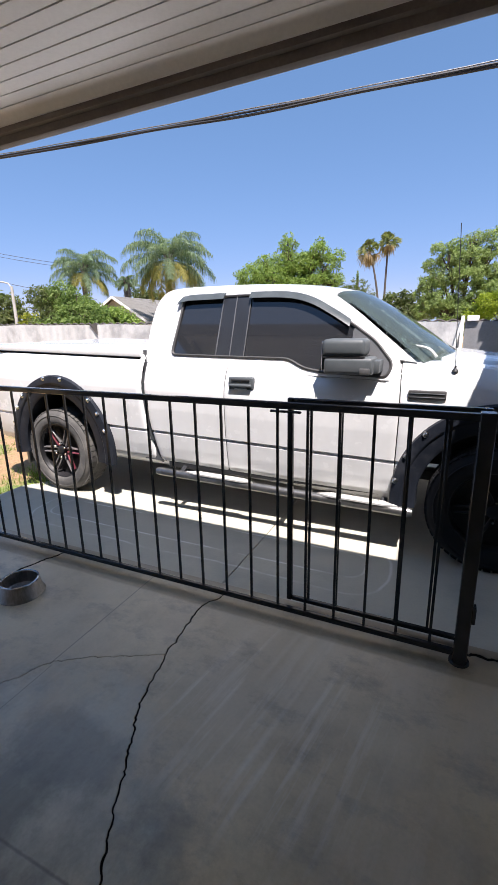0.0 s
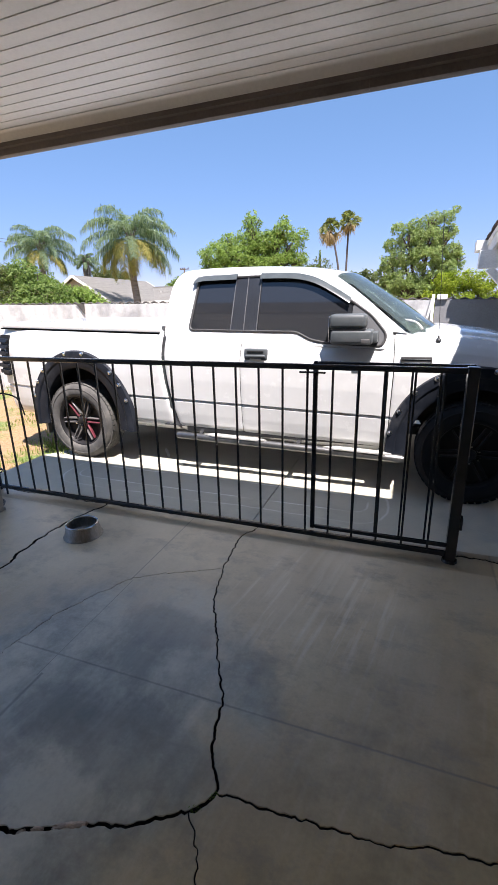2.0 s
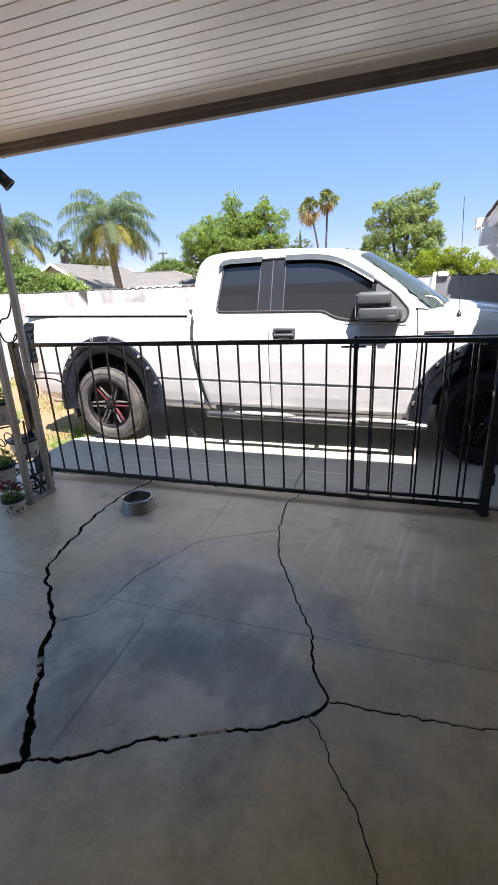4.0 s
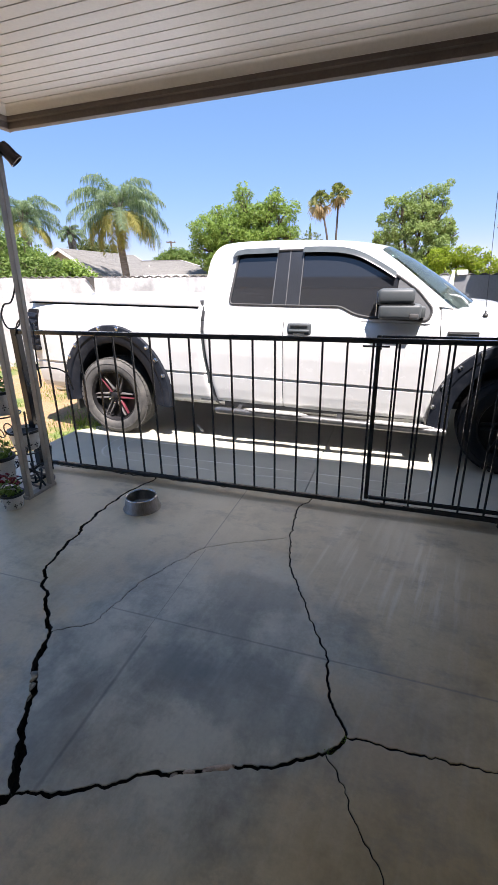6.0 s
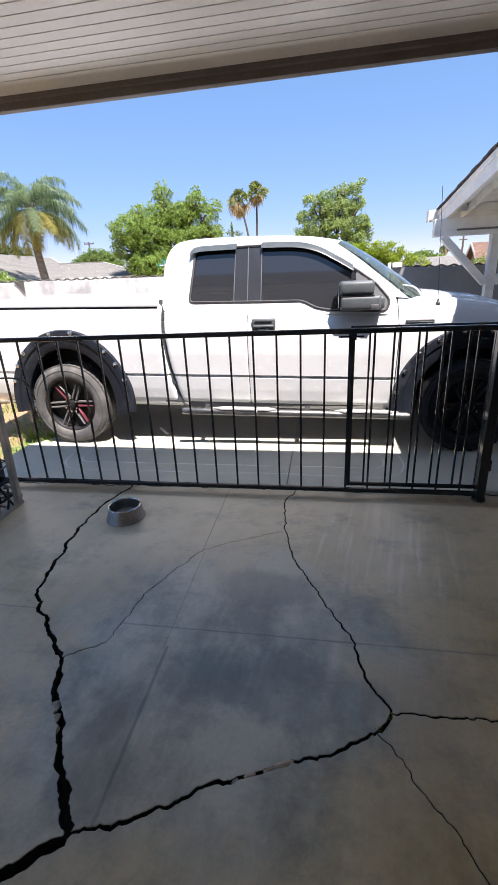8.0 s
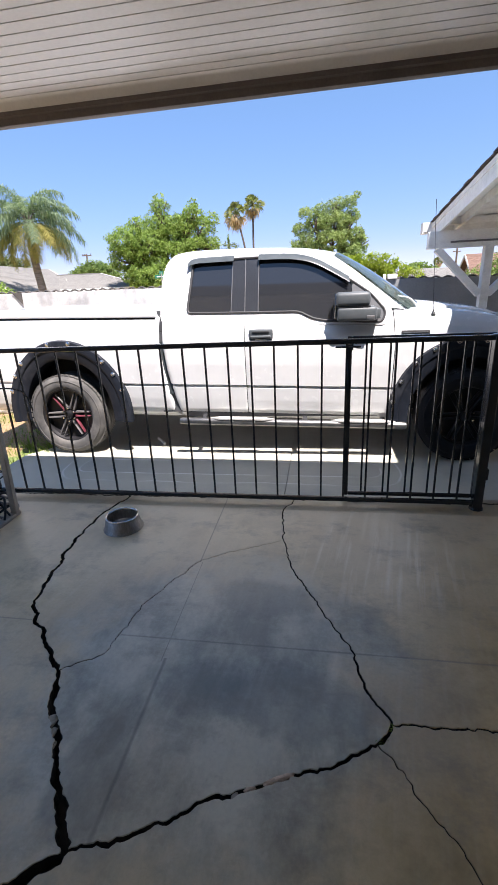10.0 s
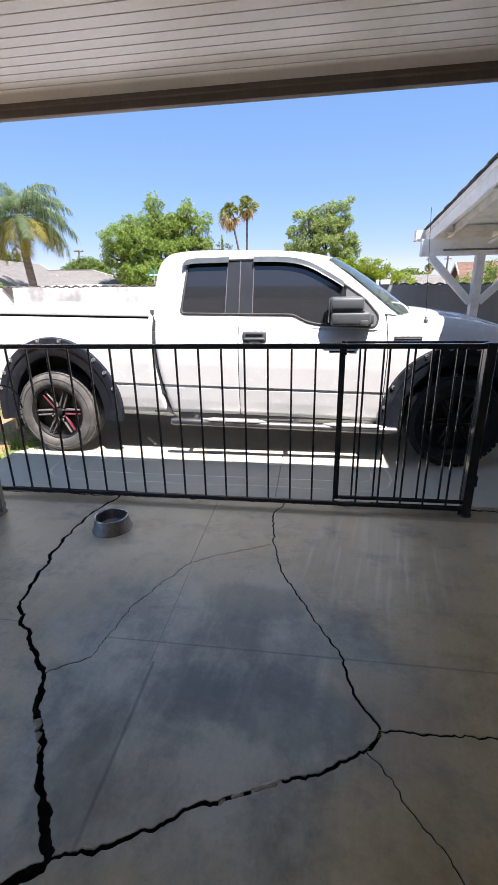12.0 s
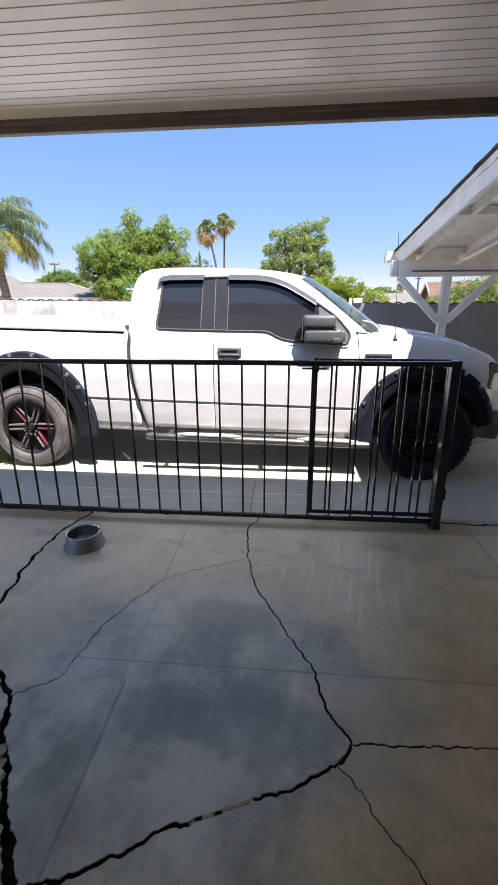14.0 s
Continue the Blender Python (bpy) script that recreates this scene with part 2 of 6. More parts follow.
def driveway_material():
    """Pale concrete with the tide mark of a dried puddle."""
    m = material("driveway_concrete", (0.52, 0.497, 0.41), (0.45, 0.432, 0.36), 0.7, 0, 1.4, 70, 0.07, dirt=(0.30, 0.29, 0.25), dirt_scale=1.1, grit=0.2)
    nt = m.node_tree
    p = nt.nodes["Principled BSDF"]
    xyz = nt.nodes.new("ShaderNodeSeparateXYZ")
    nt.links.new(nt.nodes.new("ShaderNodeTexCoord").outputs["Object"], xyz.inputs[0])
    wob = calc(nt, "MULTIPLY_ADD", noise_tex(nt, 2.0, 3.0), 0.03, -0.015)
    qx = calc(nt, "SUBTRACT", calc(nt, "ABSOLUTE", calc(nt, "ADD", xyz.outputs[0], 1.72)), 1.26)
    qy = calc(nt, "SUBTRACT", calc(nt, "ABSOLUTE", calc(nt, "SUBTRACT", calc(nt, "ADD", xyz.outputs[1], wob), 2.72)), 0.04)
    mx, my = calc(nt, "MAXIMUM", qx, 0.0), calc(nt, "MAXIMUM", qy, 0.0)
    d = calc(nt, "SUBTRACT", calc(nt, "SQRT", calc(nt, "ADD", calc(nt, "MULTIPLY", mx, mx), calc(nt, "MULTIPLY", my, my))), 0.115)
    line = ramp_pair(nt, calc(nt, "DIVIDE", calc(nt, "ABSOLUTE", d), 0.012), (1, 1, 1), (0, 0, 0), 0.25, 1.0)
    far = calc(nt, "ABSOLUTE", calc(nt, "ADD", calc(nt, "SUBTRACT", d, 0.17), calc(nt, "MULTIPLY_ADD", noise_tex(nt, 1.3, 3.0), 0.16, -0.08)))
    second = ramp_pair(nt, calc(nt, "DIVIDE", far, 0.013), (1, 1, 1), (0, 0, 0), 0.25, 1.0)
    line = calc(nt, "MAXIMUM", line, calc(nt, "MULTIPLY", second, 0.7))
    inside = ramp_pair(nt, calc(nt, "MULTIPLY_ADD", d, -20.0, 0.5), (0, 0, 0), (1, 1, 1), 0.3, 0.7)
    col = p.inputs["Base Color"].links[0].from_socket
    col = mixed(nt, col, (0.38, 0.365, 0.32), calc(nt, "MULTIPLY", inside, 0.4))
    col = mixed(nt, col, (0.78, 0.77, 0.75), calc(nt, "MULTIPLY", line, calc(nt, "MULTIPLY", ramp_pair(nt, noise_tex(nt, 2.6, 4.0, 0.6), (0, 0, 0), (1, 1, 1), 0.40, 0.60), 0.8)))
    nt.links.new(col, p.inputs["Base Color"])
    return m


def ground_material():
    """Dry tan dirt with patches of mown grass."""
    m = bpy.data.materials.new("yard_ground")
    m.use_nodes = True
    nt = m.node_tree
    p = nt.nodes["Principled BSDF"]
    obj = nt.nodes.new("ShaderNodeTexCoord").outputs["Object"]
    a = noise_tex(nt, 1.1, 6.0, 0.65, obj)
    f = noise_tex(nt, 45, 3.0, 0.6, obj)
    dirt = ramp_pair(nt, f, (0.235, 0.135, 0.068), (0.42, 0.275, 0.155), 0.3, 0.7)
    grass = ramp_pair(nt, f, (0.075, 0.11, 0.025), (0.20, 0.245, 0.075), 0.3, 0.7)
    nt.links.new(mixed(nt, dirt, grass, ramp_pair(nt, a, (0, 0, 0), (1, 1, 1), 0.49, 0.60)), p.inputs["Base Color"])
    p.inputs["Roughness"].default_value = 0.95
    bp = nt.nodes.new("ShaderNodeBump")
    bp.inputs["Strength"].default_value, bp.inputs["Distance"].default_value = 0.8, 0.02
    nt.links.new(f, bp.inputs["Height"])
    nt.links.new(bp.outputs["Normal"], p.inputs["Normal"])
    return m


def paint_material(name, col, rough=0.25, coat=0.6, dust=0.25):
    m = material(name, col, tuple(0.97 * c for c in col), rough, 0.0, 3.0, 12, 0.0, dirt=tuple(c * 0.86 for c in col) if dust else None, dirt_scale=1.3, grit=0.08)
    p = m.node_tree.nodes["Principled BSDF"]
    p.inputs["Coat Weight"].default_value, p.inputs["Coat Roughness"].default_value = coat, 0.06
    return m


def glass_material(name, col, rough=0.03, trans=0.0, ior=1.5):
    m = bpy.data.materials.new(name)
    m.use_nodes = True
    nt = m.node_tree
    p = nt.nodes["Principled BSDF"]
    p.inputs["Base Color"].default_value = (*col, 1)
    p.inputs["Roughness"].default_value = rough
    p.inputs["Transmission Weight"].default_value = trans
    p.inputs["IOR"].default_value = ior
    smear = noise_tex(nt, 6.0, 5.0, 0.6)
    nt.links.new(calc(nt, "MULTIPLY_ADD", smear, 0.0 if trans else 0.08, rough), p.inputs["Roughness"])
    return m


M = {
    "patio": patio_material(),
    "ground": ground_material(),
    "drive": driveway_material(),
    "earth": material("crack_dirt", (0.035, 0.03, 0.025), (0.012, 0.011, 0.01), 0.95, 0, 30, 200, 0.6),
    "mortar_tan": material("tan_mortar", (0.58, 0.47, 0.37), (0.40, 0.32, 0.25), 0.9, 0, 30, 200, 0.6),
    "mortar": material("mortar", (0.42, 0.385, 0.32), (0.27, 0.245, 0.2), 0.9, 0, 30, 200, 0.6),
    "white_paint": paint_material("truck_white", (0.74, 0.75, 0.75)),
    "trim": material("black_plastic", (0.032, 0.034, 0.037), (0.022, 0.023, 0.025), 0.45, 0, 14, 260, 0.1),
    "flare": material("weathered_black_plastic", (0.017, 0.021, 0.030), (0.012, 0.015, 0.022), 0.45, 0, 8, 300, 0.15, dirt=(0.05, 0.053, 0.060), dirt_scale=4, spec=0.2),
    "visor": material("smoked_visor", (0.085, 0.098, 0.102), (0.065, 0.076, 0.08), 0.22, 0, 9, 200, 0.02),
    "sail": material("sail_grey", (0.095, 0.10, 0.108), (0.08, 0.084, 0.09), 0.5, 0, 9, 260, 0.1),
    "seat": material("grey_seat_cloth", (0.10, 0.10, 0.105), (0.07, 0.07, 0.075), 0.9, 0, 20, 200, 0.3),
    "dash": material("sunlit_dash_vinyl", (0.42, 0.43, 0.42), (0.36, 0.37, 0.36), 0.7, 0, 12, 200, 0.2),
    "grey_plastic": material("grey_faded_plastic", (0.098, 0.112, 0.122), (0.075, 0.088, 0.095), 0.5, 0, 9, 260, 0.12, dirt=(0.09, 0.097, 0.10), dirt_scale=9),
    "pillar": material("satin_pillar_black", (0.03, 0.034, 0.042), (0.024, 0.027, 0.033), 0.3, 0, 5, 200, 0.03),
    "tint": glass_material("tinted_glass", (0.022, 0.024, 0.028), 0.02, ior=1.75),
    "screen": glass_material("windscreen_glass", (0.24, 0.31, 0.29), 0.03, 0.82, 1.17),
    "seal": material("rubber_seal", (0.06, 0.06, 0.062), (0.04, 0.04, 0.04), 0.55, 0, 12, 200, 0.1),
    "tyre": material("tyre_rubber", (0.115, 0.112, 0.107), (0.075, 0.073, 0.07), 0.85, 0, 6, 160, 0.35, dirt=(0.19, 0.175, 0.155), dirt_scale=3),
    # the same rubber with the carport's shade put into its colour
    "tyre_shaded": material("shaded_tyre_rubber", (0.020, 0.020, 0.022), (0.014, 0.014, 0.016), 0.85, 0, 6, 160, 0.35, spec=0.3),
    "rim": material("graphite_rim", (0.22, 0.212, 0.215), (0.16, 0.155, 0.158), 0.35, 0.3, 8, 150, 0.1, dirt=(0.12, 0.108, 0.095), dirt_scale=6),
    # dark barrel and hub; the front spokes take it for their shade
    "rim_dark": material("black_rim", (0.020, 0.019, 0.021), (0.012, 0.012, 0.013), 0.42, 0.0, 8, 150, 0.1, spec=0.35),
    "red": material("red_accent", (0.23, 0.045, 0.065), (0.14, 0.028, 0.042), 0.5, 0.0, 12, 150, 0.05),
    "strip_grey": material("grey_trim_strip", (0.30, 0.30, 0.305), (0.20, 0.2, 0.205), 0.38, 0.6, 8, 150, 0.1),
    "slot": material("black_gap", (0.004, 0.004, 0.004), (0.003, 0.003, 0.003), 0.95, 0, 10, 100, 0.0, spec=0.0),
    "lamp_black": material("smoked_black_lamp", (0.012, 0.011, 0.012), (0.008, 0.008, 0.008), 0.4, 0, 6, 60, 0.0, spec=0.2),
    "chrome": material("chrome", (0.72, 0.72, 0.72), (0.6, 0.6, 0.6), 0.14, 1.0, 10, 150, 0.03),
    "steel": material("brushed_steel", (0.36, 0.352, 0.34), (0.27, 0.263, 0.25), 0.45, 1.0, 16, 300, 0.08, stretch=(6, 6, 1), dirt=(0.12, 0.1, 0.08), dirt_scale=7),
    "pad": material("bright_step_pad", (0.66, 0.66, 0.64), (0.52, 0.52, 0.5), 0.4, 0.2, 10, 200, 0.08),
    "step": material("satin_step_bar", (0.3, 0.3, 0.3), (0.2, 0.2, 0.2), 0.35, 0.9, 10, 200, 0.1),
    "iron": material("black_iron_paint", (0.034, 0.034, 0.037), (0.025, 0.025, 0.027), 0.14, 0.0, 6, 220, 0.01, dirt=(0.02, 0.018, 0.018), dirt_scale=5, grit=0.06),
    "ceiling": material("soffit_pans", (0.765, 0.735, 0.715), (0.70, 0.673, 0.655), 0.34, 0.0, 0.7, 60, 0.02, dirt=(0.50, 0.485, 0.455), dirt_scale=0.9, grit=0.2),
    "fascia": material("brown_gutter", (0.17, 0.14, 0.125), (0.13, 0.107, 0.096), 0.5, 0.0, 5, 80, 0.08),
    "stucco": material("stucco", (0.43, 0.385, 0.33), (0.37, 0.335, 0.28), 0.9, 0, 2, 120, 0.6),
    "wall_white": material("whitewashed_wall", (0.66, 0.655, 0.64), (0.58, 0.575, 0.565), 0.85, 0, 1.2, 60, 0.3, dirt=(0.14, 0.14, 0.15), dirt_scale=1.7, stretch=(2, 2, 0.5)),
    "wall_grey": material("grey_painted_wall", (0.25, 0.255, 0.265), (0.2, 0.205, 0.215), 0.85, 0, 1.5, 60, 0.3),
    "cap": material("weathered_cap", (0.12, 0.11, 0.10), (0.06, 0.055, 0.05), 0.9, 0, 8, 80, 0.4),
    "timber": material("white_painted_timber", (0.88, 0.87, 0.84), (0.81, 0.80, 0.77), 0.6, 0, 3, 90, 0.15, dirt=(0.55, 0.52, 0.48), dirt_scale=4, stretch=(0.4, 3, 3)),
    "shingle": material("asphalt_shingle", (0.12, 0.09, 0.08), (0.075, 0.06, 0.055), 0.95, 0, 9, 90, 0.5, per=0.25),
    "roof_grey": material("grey_roof_shingle", (0.24, 0.232, 0.215), (0.20, 0.193, 0.18), 0.95, 0, 5, 40, 0.4, per=0.12),
    "roof_tile": material("terracotta_roof", (0.25, 0.15, 0.11), (0.19, 0.115, 0.085), 0.9, 0, 5, 40, 0.4, per=0.2),
    "palm_trunk": material("dark_palm_trunk", (0.10, 0.085, 0.07), (0.06, 0.05, 0.042), 0.9, 0, 6, 60, 0.4),
    "bark": material("bark", (0.16, 0.12, 0.085), (0.08, 0.06, 0.042), 0.95, 0, 14, 60, 0.9, stretch=(1, 1, 0.25)),
    "palm_bark": material("palm_bark", (0.27, 0.235, 0.205), (0.15, 0.13, 0.11), 0.95, 0, 6, 40, 0.8, stretch=(0.5, 0.5, 4)),
    "leaf_bright": leaf_material("leaf_bright", (0.105, 0.17, 0.032), (0.23, 0.34, 0.075), (0.38, 0.49, 0.15)),
    "leaf_mid": leaf_material("leaf_mid", (0.07, 0.12, 0.03), (0.165, 0.25, 0.07), (0.29, 0.38, 0.13)),
    "leaf_pale": leaf_material("leaf_pale", (0.13, 0.18, 0.055), (0.27, 0.36, 0.12), (0.44, 0.53, 0.22)),
    "leaf_olive": leaf_material("leaf_olive", (0.06, 0.075, 0.03), (0.11, 0.14, 0.055), (0.2, 0.22, 0.1)),
    "leaf_lime": leaf_material("leaf_lime", (0.13, 0.19, 0.015), (0.26, 0.35, 0.03), (0.42, 0.49, 0.07)),
    "leaf_yellow": leaf_material("leaf_yellow", (0.12, 0.15, 0.015), (0.24, 0.27, 0.03), (0.4, 0.36, 0.04)),
    "frond": leaf_material("frond", (0.075, 0.125, 0.075), (0.155, 0.225, 0.14), (0.32, 0.40, 0.26)),
    "frond_gold": leaf_material("frond_gold", (0.21, 0.21, 0.065), (0.34, 0.32, 0.10), (0.50, 0.42, 0.15)),
    "fan": leaf_material("fan", (0.09, 0.12, 0.04), (0.19, 0.21, 0.075), (0.32, 0.31, 0.14)),
    "skirt": leaf_material("skirt", (0.30, 0.22, 0.13), (0.45, 0.34, 0.21), (0.58, 0.46, 0.31)),
    "grass": leaf_material("grass_blades", (0.08, 0.14, 0.02), (0.18, 0.27, 0.045), (0.36, 0.38, 0.12)),
    "ceramic": material("white_ceramic", (0.72, 0.72, 0.70), (0.62, 0.62, 0.6), 0.3, 0, 10, 200, 0.03),
    "ink": material("black_glaze", (0.02, 0.022, 0.03), (0.015, 0.016, 0.02), 0.35, 0, 10, 200, 0.03),
    "aluminium": material("painted_metal_column", (0.42, 0.40, 0.36), (0.34, 0.32, 0.29), 0.5, 0.2, 6, 150, 0.08, dirt=(0.2, 0.18, 0.15), dirt_scale=5),
    "cable": material("black_cable", (0.015, 0.016, 0.02), (0.01, 0.01, 0.012), 0.6, 0, 20, 100, 0.1),
    "petal": material("red_petals", (0.28, 0.015, 0.022), (0.16, 0.008, 0.012), 0.6, 0, 20, 100, 0.1),
    "sign_green": material("green_sign", (0.02, 0.22, 0.14), (0.015, 0.17, 0.11), 0.5, 0, 6, 100, 0.02),
    "lamp_smoke": glass_material("smoked_lamp", (0.02, 0.008, 0.008)),
    "concrete_pole": material("pale_pole", (0.5, 0.48, 0.45), (0.4, 0.39, 0.36), 0.8, 0, 3, 60, 0.2),
}


# ---- builders ----
def link(bm, name, mat, smooth=None):
    if smooth is not None:
        for f in bm.faces:
            f.smooth = True
    me = bpy.data.meshes.new(name)
    bm.normal_update()
    bm.to_mesh(me)
    bm.free()
    me.materials.append(M[mat])
    if smooth is not None:
        me.set_sharp_from_angle(angle=radians(smooth))
    return new(name, me)


def part(name, bm, mat, parent, label="", smooth=40):
    ob = link(bm, name, mat, smooth)
    ob.parent = parent
    if label:
        tagged(ob, label)
    return ob


def solid(name, bm, mat, label, category="", group="", kind="", smooth=40):
    return tagged(link(bm, name, mat, smooth), label, category, group, kind)


def thing(name, label, category, group="", kind="", at=(0, 0, 0)):
    ob = new(name)
    ob.location = at
    ob.empty_display_size = 0.1
    return tagged(ob, label, category, group, kind)


def box(bm, lo, hi, bevel=0.0, seg=1):
    """An axis-aligned box with bevelled edges, added to bm."""
    c = [(a + b) / 2 for a, b in zip(lo, hi)]
    s = [b - a for a, b in zip(lo, hi)]
    g = bmesh.ops.create_cube(bm, size=1, matrix=Matrix.Translation(c) @ Matrix.Diagonal((*s, 1)))
    if bevel:
        es = list({e for v in g["verts"] for e in v.link_edges})
        bmesh.ops.bevel(bm, geom=es, offset=bevel, segments=seg, affect="EDGES", profile=0.5)
    return bm


def boxed(lo, hi, bevel=0.0, seg=1):
    return box(bmesh.new(), lo, hi, bevel, seg)


def beam(bm, a, b, w, h, bevel=0.0, up=(0, 0, 1)):
    """A straight bar from a to b, w wide and h high."""
    a, b = Vector(a), Vector(b)
    d = (b - a)
    z = d.normalized()
    x = Vector(up).cross(z)
    if x.length < 1e-4:
        x = Vector((1, 0, 0))
    x.normalize()
    y = z.cross(x)
    m = Matrix((x, y, z)).transposed().to_4x4()
    m.translation = (a + b) / 2
    g = bmesh.ops.create_cube(bm, size=1, matrix=m @ Matrix.Diagonal((w, h, d.length, 1)))
    if bevel:
        bmesh.ops.bevel(bm, geom=list({e for v in g["verts"] for e in v.link_edges}), offset=bevel, segments=1, affect="EDGES")
    return bm


def tube(bm, pts, radius, seg=8, closed=False):
    """A round tube along points; radius may be a list."""
    pts = [Vector(p) for p in pts]
    n = len(pts)
    rad = radius if isinstance(radius, (list, tuple)) else [radius] * n
    rings = []
    side = None
    for i, p in enumerate(pts):
        t = (pts[(i + 1) % n] - pts[i - 1]) if closed else pts[min(i + 1, n - 1)] - pts[max(i - 1, 0)]
        t.normalize()
        if side is None:
            side = t.cross(Vector((0, 0, 1)))
            if side.length < 1e-3:
                side = Vector((1, 0, 0))
        side = (side - t * side.dot(t)).normalized()
        up = t.cross(side)
        rings.append([bm.verts.new(p + (side * math.cos(2 * math.pi * k / seg) + up * math.sin(2 * math.pi * k / seg)) * rad[i]) for k in range(seg)])
    for i in range(n if closed else n - 1):
        A, B = rings[i], rings[(i + 1) % n]
        for k in range(seg):
            bm.faces.new((A[k], A[(k + 1) % seg], B[(k + 1) % seg], B[k]))
    if not closed:
        bm.faces.new(rings[0][::-1])
        bm.faces.new(rings[-1])
    return bm


def lathe(bm, prof, seg=32, axis="Z", centre=(0, 0, 0), closed=False):
    """Turns a profile of (radius, height) about an axis through centre."""
    rings = []
    for k in range(seg):
        a = 2 * math.pi * k / seg
        ring = []
        for r, h in prof:
            c, s = r * math.cos(a), r * math.sin(a)
            v = (c, s, h) if axis == "Z" else (c, h, s)
            ring.append(bm.verts.new(Vector(v) + Vector(centre)))
        rings.append(ring)
    m = len(prof)
    for k in range(seg):
        A, B = rings[k], rings[(k + 1) % seg]
        for i in range(m if closed else m - 1):
            j = (i + 1) % m
            q = (A[i], B[i], B[j], A[j])
            if len({v.co.to_tuple(6) for v in q}) >= 3:
                bm.faces.new(q if axis == "Z" else q[::-1])
    bmesh.ops.remove_doubles(bm, verts=bm.verts, dist=1e-5)
    bmesh.ops.recalc_face_normals(bm, faces=bm.faces)
    return bm


def sweep(bm, prof, a, b):
    """A closed profile of (y, z) drawn out along x from a to b."""
    A = [bm.verts.new((a, y, z)) for y, z in prof]
    B = [bm.verts.new((b, y, z)) for y, z in prof]
    n = len(prof)
    for i in range(n):
        bm.faces.new((A[i], A[(i + 1) % n], B[(i + 1) % n], B[i]))
    bm.faces.new(A[::-1])
    bm.faces.new(B)
    bmesh.ops.recalc_face_normals(bm, faces=bm.faces)
    return bm


def plate(bm, outline, thick, place):
    """A flat plate: an outline of (u, v), carried into space by place(u, v, w), w from 0 to thick."""
    A = [bm.verts.new(place(u, v, 0.0)) for u, v in outline]
    B = [bm.verts.new(place(u, v, thick)) for u, v in outline]
    n = len(outline)
    bm.faces.new(A)
    bm.faces.new(B[::-1])
    for i in range(n):
        bm.faces.new((A[i], B[i], B[(i + 1) % n], A[(i + 1) % n]))
    bmesh.ops.recalc_face_normals(bm, faces=bm.faces)
    return bm


def rounded(pts, r, seg=4):
    """Rounds the corners of an outline of (u, v)."""
    out = []
    n = len(pts)
    for i in range(n):
        p, a, b = Vector(pts[i]), Vector(pts[i - 1]), Vector(pts[(i + 1) % n])
        ra = min(r, (a - p).length * 0.45, (b - p).length * 0.45)
        s, e = p + (a - p).normalized() * ra, p + (b - p).normalized() * ra
        for k in range(seg + 1):
            t = k / seg
            out.append(tuple((1 - t) ** 2 * s + 2 * t * (1 - t) * p + t * t * e))
    return out


def leaves(bm, lobes, count, size, rng, flat=0.0):
    """Small folded leaf clumps scattered through the lobes, denser towards their skins, with gaps."""
    total = sum(l[3] * l[4] * l[5] for l in lobes)
    for cx, cy, cz_, rx, ry, rz in lobes:
        n = int(count * rx * ry * rz / total)
        for _ in range(n):
            d = Vector((rng.gauss(0, 1), rng.gauss(0, 1), rng.gauss(0, 1))).normalized()
            r = rng.uniform(0.35, 1.0) ** 0.5
            bumpy = 1 + 0.33 * noise.noise(d * 2.6 + Vector((cx, cy, cz_))) + 0.2 * noise.noise(d * 6.5 + Vector((cz_, cx, cy)))
            p = Vector((cx + d.x * rx * r * bumpy, cy + d.y * ry * r * bumpy, cz_ + d.z * rz * r * bumpy))
            if noise.noise(p * (1.1 / max(size * 4, 0.6))) < -0.22 and r > 0.6:
                continue
            nrm = (d + Vector((rng.gauss(0, 0.7), rng.gauss(0, 0.7), rng.gauss(0, 0.7) + 0.25))).normalized()
            t = nrm.orthogonal().normalized()
            t = Matrix.Rotation(rng.uniform(0, 6.28), 3, nrm) @ t
            s2 = nrm.cross(t)
            L, W = size * rng.uniform(0.6, 1.3), size * rng.uniform(0.35, 0.7)
            v = [bm.verts.new(p + q) for q in (-t * L, s2 * W + nrm * W * 0.3, t * L, -s2 * W + nrm * W * 0.3)]
            bm.faces.new((v[0], v[1], v[2]))
            bm.faces.new((v[0], v[2], v[3]))

from mathutils.geometry import delaunay_2d_cdt

# ---- ground, driveway and patio ----
g = bmesh.new()
bmesh.ops.create_grid(g, x_segments=60, y_segments=60, size=1.0)
for v in g.verts:
    # fine near the house, running out to the horizon
    v.co.x = math.copysign(abs(v.co.x) ** 3, v.co.x) * 900
    v.co.y = math.copysign(abs(v.co.y) ** 3, v.co.y) * 900
    r = math.hypot(v.co.x, v.co.y)
    v.co.z = -0.075 - min(max(r - 9, 0) * 0.055, 2.35)
solid("ground", g, "ground", "dry tan dirt with patches of green grass", "ground", kind="structure")

drive = thing("driveway", "pale concrete driveway slabs beside the patio", "driveway", kind="structure")
for k, (xa, xb) in enumerate(((-3.85, -1.132), (-1.128, 2.4), (2.41, 7.0))):
    for ya, yb in ((2.185, 6.55),):
        b = bmesh.new()
        if k == 0:
            plate(b, [(xa, ya), (xb, ya), (xb, yb), (-3.55, yb), (-3.68, 3.2), (-3.86, 2.95)], 0.13, lambda u, v, w: (u, v, -0.15 + w))
        else:
            box(b, (xa, ya, -0.15), (xb, yb, -0.02), 0.006)
        part("slab", b, "drive", drive)
part("joint_filler", boxed((-3.6, 2.3, -0.16), (6.9, 6.4, -0.034)), "mortar", drive)
